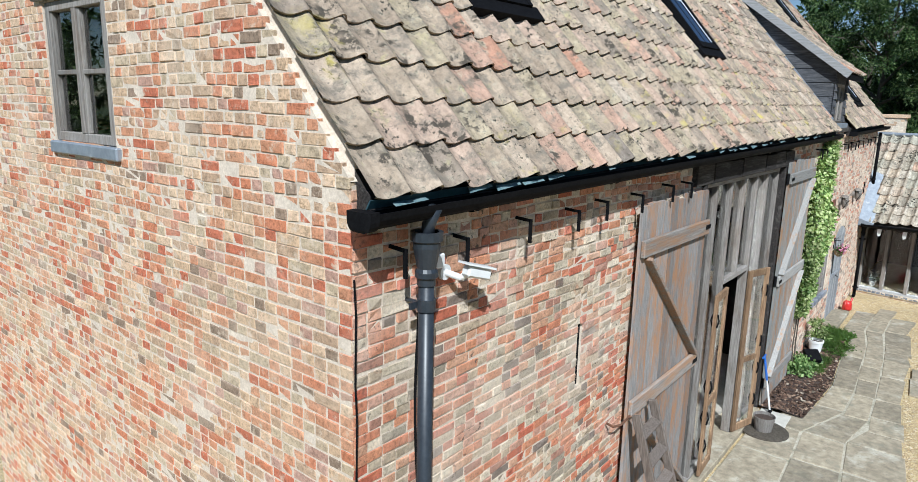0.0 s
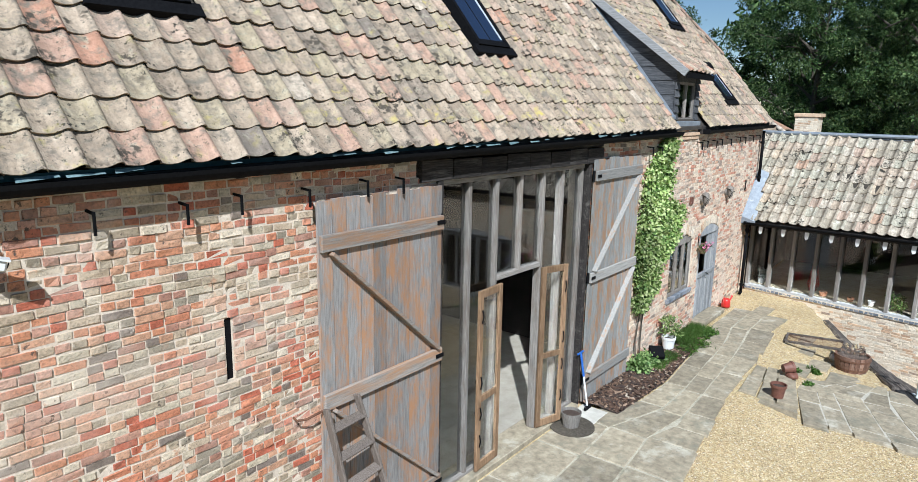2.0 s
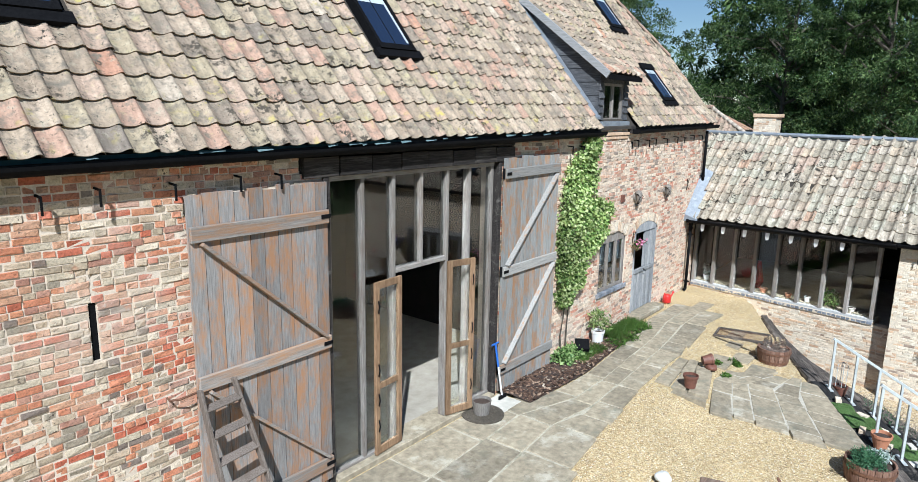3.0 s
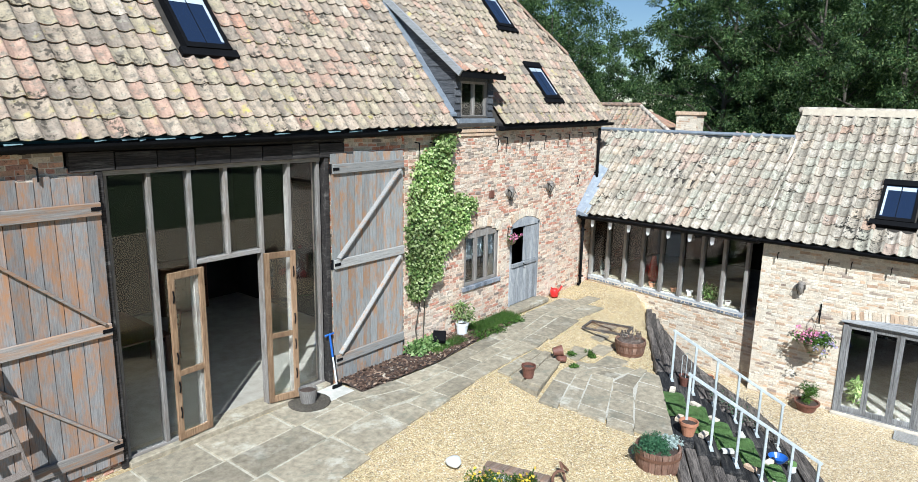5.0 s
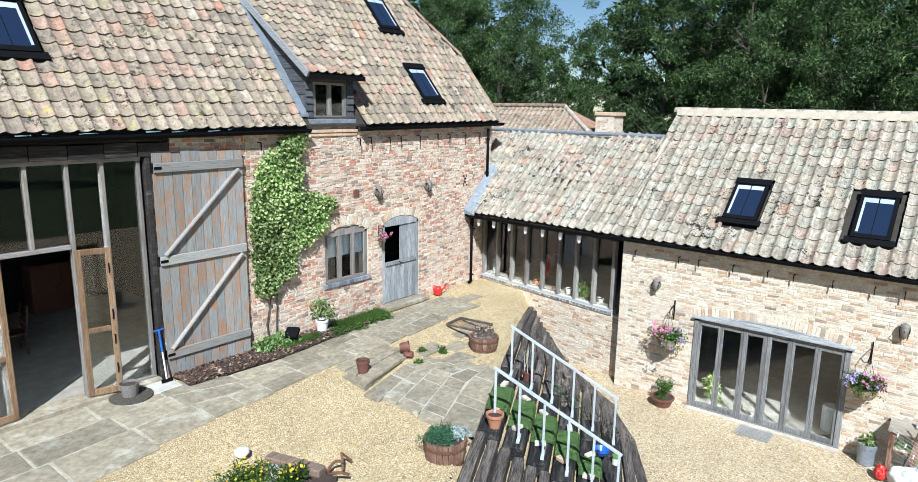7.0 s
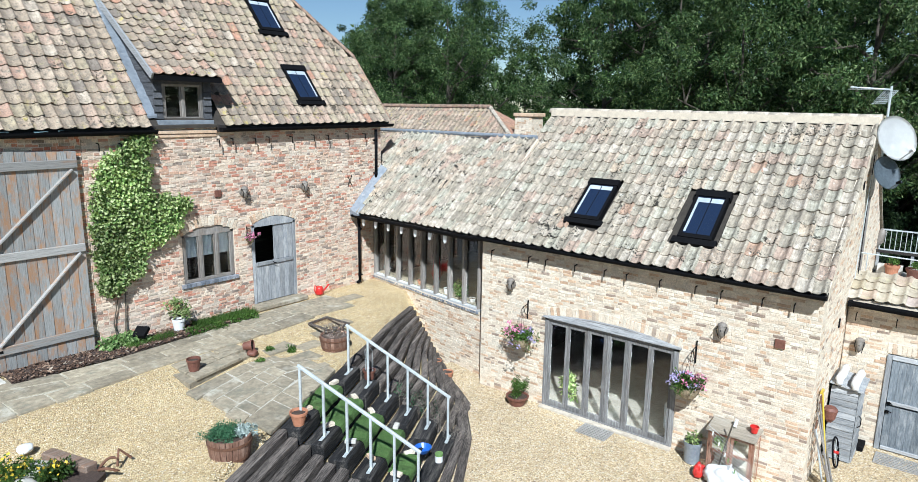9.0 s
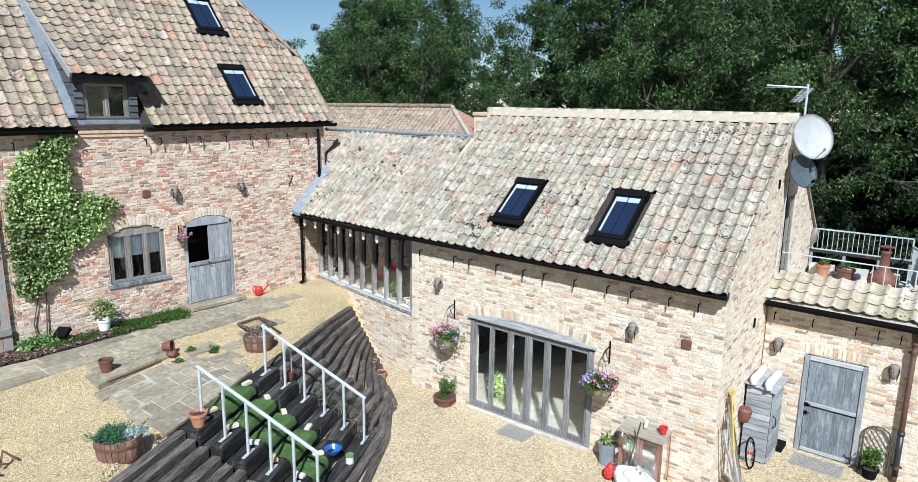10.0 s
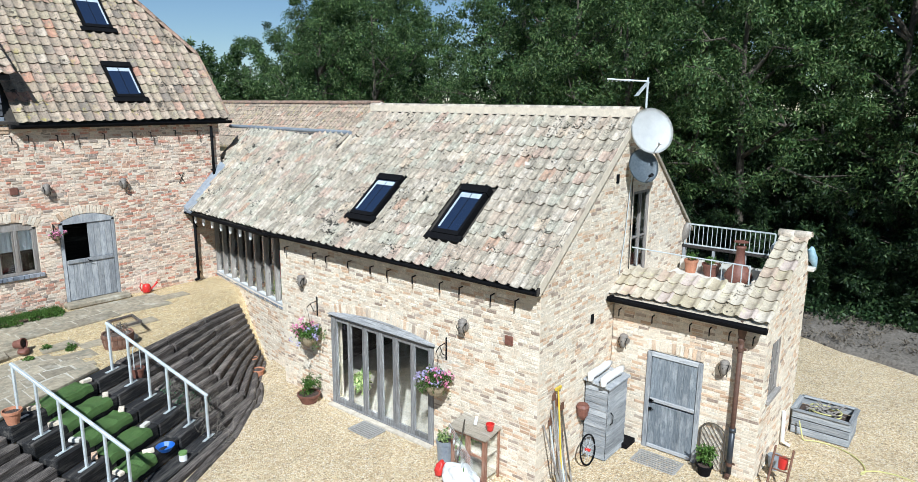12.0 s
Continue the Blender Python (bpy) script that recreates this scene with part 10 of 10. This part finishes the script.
# ---- trees ----
def tree(name, height, spread, seed, label, leaf=0.2, clumps=150, per=230, low=0.12, leaves=M_LEAF):
    g = np.random.default_rng(seed)
    rg = random.Random(seed)
    root = thing(name, (0, 0, 0), label, "tree", "trees behind the buildings")
    bm = bmn()
    top = Vector((rg.uniform(-0.5, 0.5), rg.uniform(-0.5, 0.5), height * 0.8))
    trunk = [Vector((0, 0, -0.3)), Vector((rg.uniform(-0.2, 0.2), 0.1, height * 0.2)), top * 0.55 + Vector((rg.uniform(-0.4, 0.4), 0, 0)), top]
    tube(bm, trunk, [height * 0.015, height * 0.012, height * 0.008, 0.03], 9)
    ends = []
    for k in range(17):
        f = rg.uniform(0.18, 0.85)
        p = trunk[1].lerp(trunk[2], (f - 0.18) / 0.35) if f < 0.53 else trunk[2].lerp(trunk[3], (f - 0.53) / 0.47)
        a = k * 2.4 + rg.uniform(-0.4, 0.4)
        reach = spread * (1.05 - 0.6 * f) * rg.uniform(0.7, 1.0)
        q = p + Vector((math.cos(a) * reach * 0.5, math.sin(a) * reach * 0.5, reach * rg.uniform(0.25, 0.6)))
        e = p + Vector((math.cos(a) * reach, math.sin(a) * reach, reach * rg.uniform(0.2, 0.8)))
        tube(bm, [p, q, e], [height * 0.006, height * 0.004, 0.015], 6)
        ends += [q, e]
        for j in range(2):
            e2 = e + Vector((rg.uniform(-1, 1), rg.uniform(-1, 1), rg.uniform(-0.3, 1))) * spread * 0.3
            tube(bm, [q.lerp(e, 0.6), e2], [height * 0.0035, 0.01], 5)
            ends.append(e2)
    part("trunk", bm, M_BARK, root)
    cs, rs = [], []
    while len(cs) < clumps:
        if len(cs) < len(ends):
            c = np.array(ends[len(cs)])
        else:
            f = g.random() ** 0.8
            z = height * (low + (0.98 - low) * f)
            prof = spread * (0.55 + 0.6 * math.sin(math.pi * min(1, 0.12 + 0.9 * f))) * (1.0 if f < 0.7 else 1.6 * (1.05 - f) + 0.4)
            a = g.random() * math.tau
            rr = prof * (0.55 + 0.45 * g.random()) * (1 + 0.25 * noise.noise((math.cos(a) * 1.5, math.sin(a) * 1.5, z * 0.35 + seed)))
            c = np.array((rr * math.cos(a), rr * math.sin(a), z))
        cs.append(c)
        rs.append(g.uniform(0.3, 0.9) * spread * 0.19)
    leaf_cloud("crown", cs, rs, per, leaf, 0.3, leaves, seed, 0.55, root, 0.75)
    return root


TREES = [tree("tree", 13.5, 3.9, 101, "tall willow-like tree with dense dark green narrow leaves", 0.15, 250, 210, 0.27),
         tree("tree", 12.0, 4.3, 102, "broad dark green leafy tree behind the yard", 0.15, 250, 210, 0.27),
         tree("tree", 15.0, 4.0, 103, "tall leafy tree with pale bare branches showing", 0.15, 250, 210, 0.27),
         tree("bush", 5.5, 2.9, 104, "rounded green shrub below the trees, leaves coloured as in shade", 0.17, 150, 170, 0.0, M_SHADELEAF),
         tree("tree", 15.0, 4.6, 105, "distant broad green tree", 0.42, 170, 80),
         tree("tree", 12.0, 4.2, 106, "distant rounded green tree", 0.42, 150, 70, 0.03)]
TREES[3]["category"] = "shrub"
# kind, x, y, turn, size
spots = [(0, 33.2, -24.5, 20, 1), (1, 33.0, -20.0, 80, 1), (2, 34.8, -15.8, 130, 1), (0, 34.0, -10.8, 200, 1), (1, 34.0, -6.2, 260, 1.05), (2, 36.0, -2.0, 310, 1), (0, 38.5, 2.3, 45, 1.1),
         (1, 36.5, -26.0, 15, 1.1), (0, 37.0, -21.0, 100, 1.1), (2, 37.5, -17.5, 10, 1.1), (1, 38.5, -12.5, 75, 1.2), (0, 39.0, -7.5, 160, 1.2), (1, 41.5, -2.0, 222, 1.2), (2, 31.0, -29.5, 99, 1),
         (4, 48.0, 24.5, 60, 1.25), (4, 53.0, 29.0, 280, 1.2), (4, 46.5, 29.5, 33, 0.8),
         (4, 46.0, 4.0, 15, 1.2), (5, 49.0, -3.0, 60, 1.4), (5, 46.0, -12.0, 95, 1.5), (5, 45.0, -20.0, 160, 1.5), (5, 43.0, -30.0, 200, 1.5)]
for k in range(17):                      # woods all along the distance
    a = radians(12 + 4.2 * k)
    r = 84 + 6 * math.sin(k * 2.3)
    spots.append((4 + k % 2, 8 + r * math.cos(a), -12 + r * math.sin(a), 40 * k, 0.98 + 0.1 * math.sin(k * 1.7)))
for k in range(22):                      # hedges and woods behind and beside the camera, and low growth far off
    a = radians(84 + 12.6 * k)
    r = 46 + 5 * math.sin(k * 1.9)
    spots.append((4 + k % 2, 6 + r * math.cos(a), -12 + r * math.sin(a), 33 * k, 0.85 + 0.1 * math.sin(k * 2.7)))
for k in range(16):
    a = radians(14 + 4.0 * k)
    spots.append((5, 8 + 66 * math.cos(a), -12 + 66 * math.sin(a), 57 * k, 0.52))
spots += [(4, 38.3, 34.6, 70, 0.72), (5, 34.4, 36.8, 20, 0.85), (4, 42.0, 33.0, 200, 0.74)]
spots += [(1, 38.2, 13.0, 35, 1.15), (0, 35.8, 15.2, 140, 1.0), (1, 41.0, 18.5, 250, 1.15)]
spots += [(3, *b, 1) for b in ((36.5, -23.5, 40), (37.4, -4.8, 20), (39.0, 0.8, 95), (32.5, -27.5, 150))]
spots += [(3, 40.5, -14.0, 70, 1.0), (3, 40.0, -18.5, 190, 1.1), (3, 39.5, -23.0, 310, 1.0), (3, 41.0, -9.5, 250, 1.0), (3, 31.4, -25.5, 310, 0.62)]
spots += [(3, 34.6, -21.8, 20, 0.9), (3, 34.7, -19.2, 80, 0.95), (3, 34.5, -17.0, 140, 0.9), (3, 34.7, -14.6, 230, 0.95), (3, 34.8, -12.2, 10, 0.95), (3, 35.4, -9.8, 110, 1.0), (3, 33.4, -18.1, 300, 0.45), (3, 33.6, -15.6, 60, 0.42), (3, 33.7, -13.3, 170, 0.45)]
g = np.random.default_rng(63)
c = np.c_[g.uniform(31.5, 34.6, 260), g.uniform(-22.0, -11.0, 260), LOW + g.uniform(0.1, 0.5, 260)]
tagged(leaf_cloud("ground_cover", c, g.uniform(0.25, 0.55, 260), 70, 0.13, 0.5, M_SHADELEAF, 64, 0.3), "ivy and nettles covering the ground below the trees, leaves coloured as in shade", "undergrowth", kind="stuff")
c = np.c_[g.uniform(29.2, 32.0, 200), g.uniform(-19.5, -11.5, 200), np.full(200, LOW + 0.24)]
tagged(leaf_cloud("leaf_litter", c, g.uniform(0.1, 0.35, 200), 16, 0.09, 0.4, M_LITTER, 65, 0.0, squash=0.15), "dry brown leaves and twigs strewn on the bank", "leaf litter", kind="stuff")
used = set()
for k, x, y, a, size in spots:
    base_z = LOW if x < 45 and y < 0 else -0.5
    m = pose(x, y, base_z + 0.1, 0, 0, a) @ Matrix.Scale(size, 4)
    if k not in used:
        used.add(k)
        TREES[k]["size"] = size
        TREES[k].matrix_basis = m
    else:
        copy_thing(TREES[k], pose(x, y, base_z + 0.1, 0, 0, a) @ Matrix.Scale(size / TREES[k]["size"], 4))
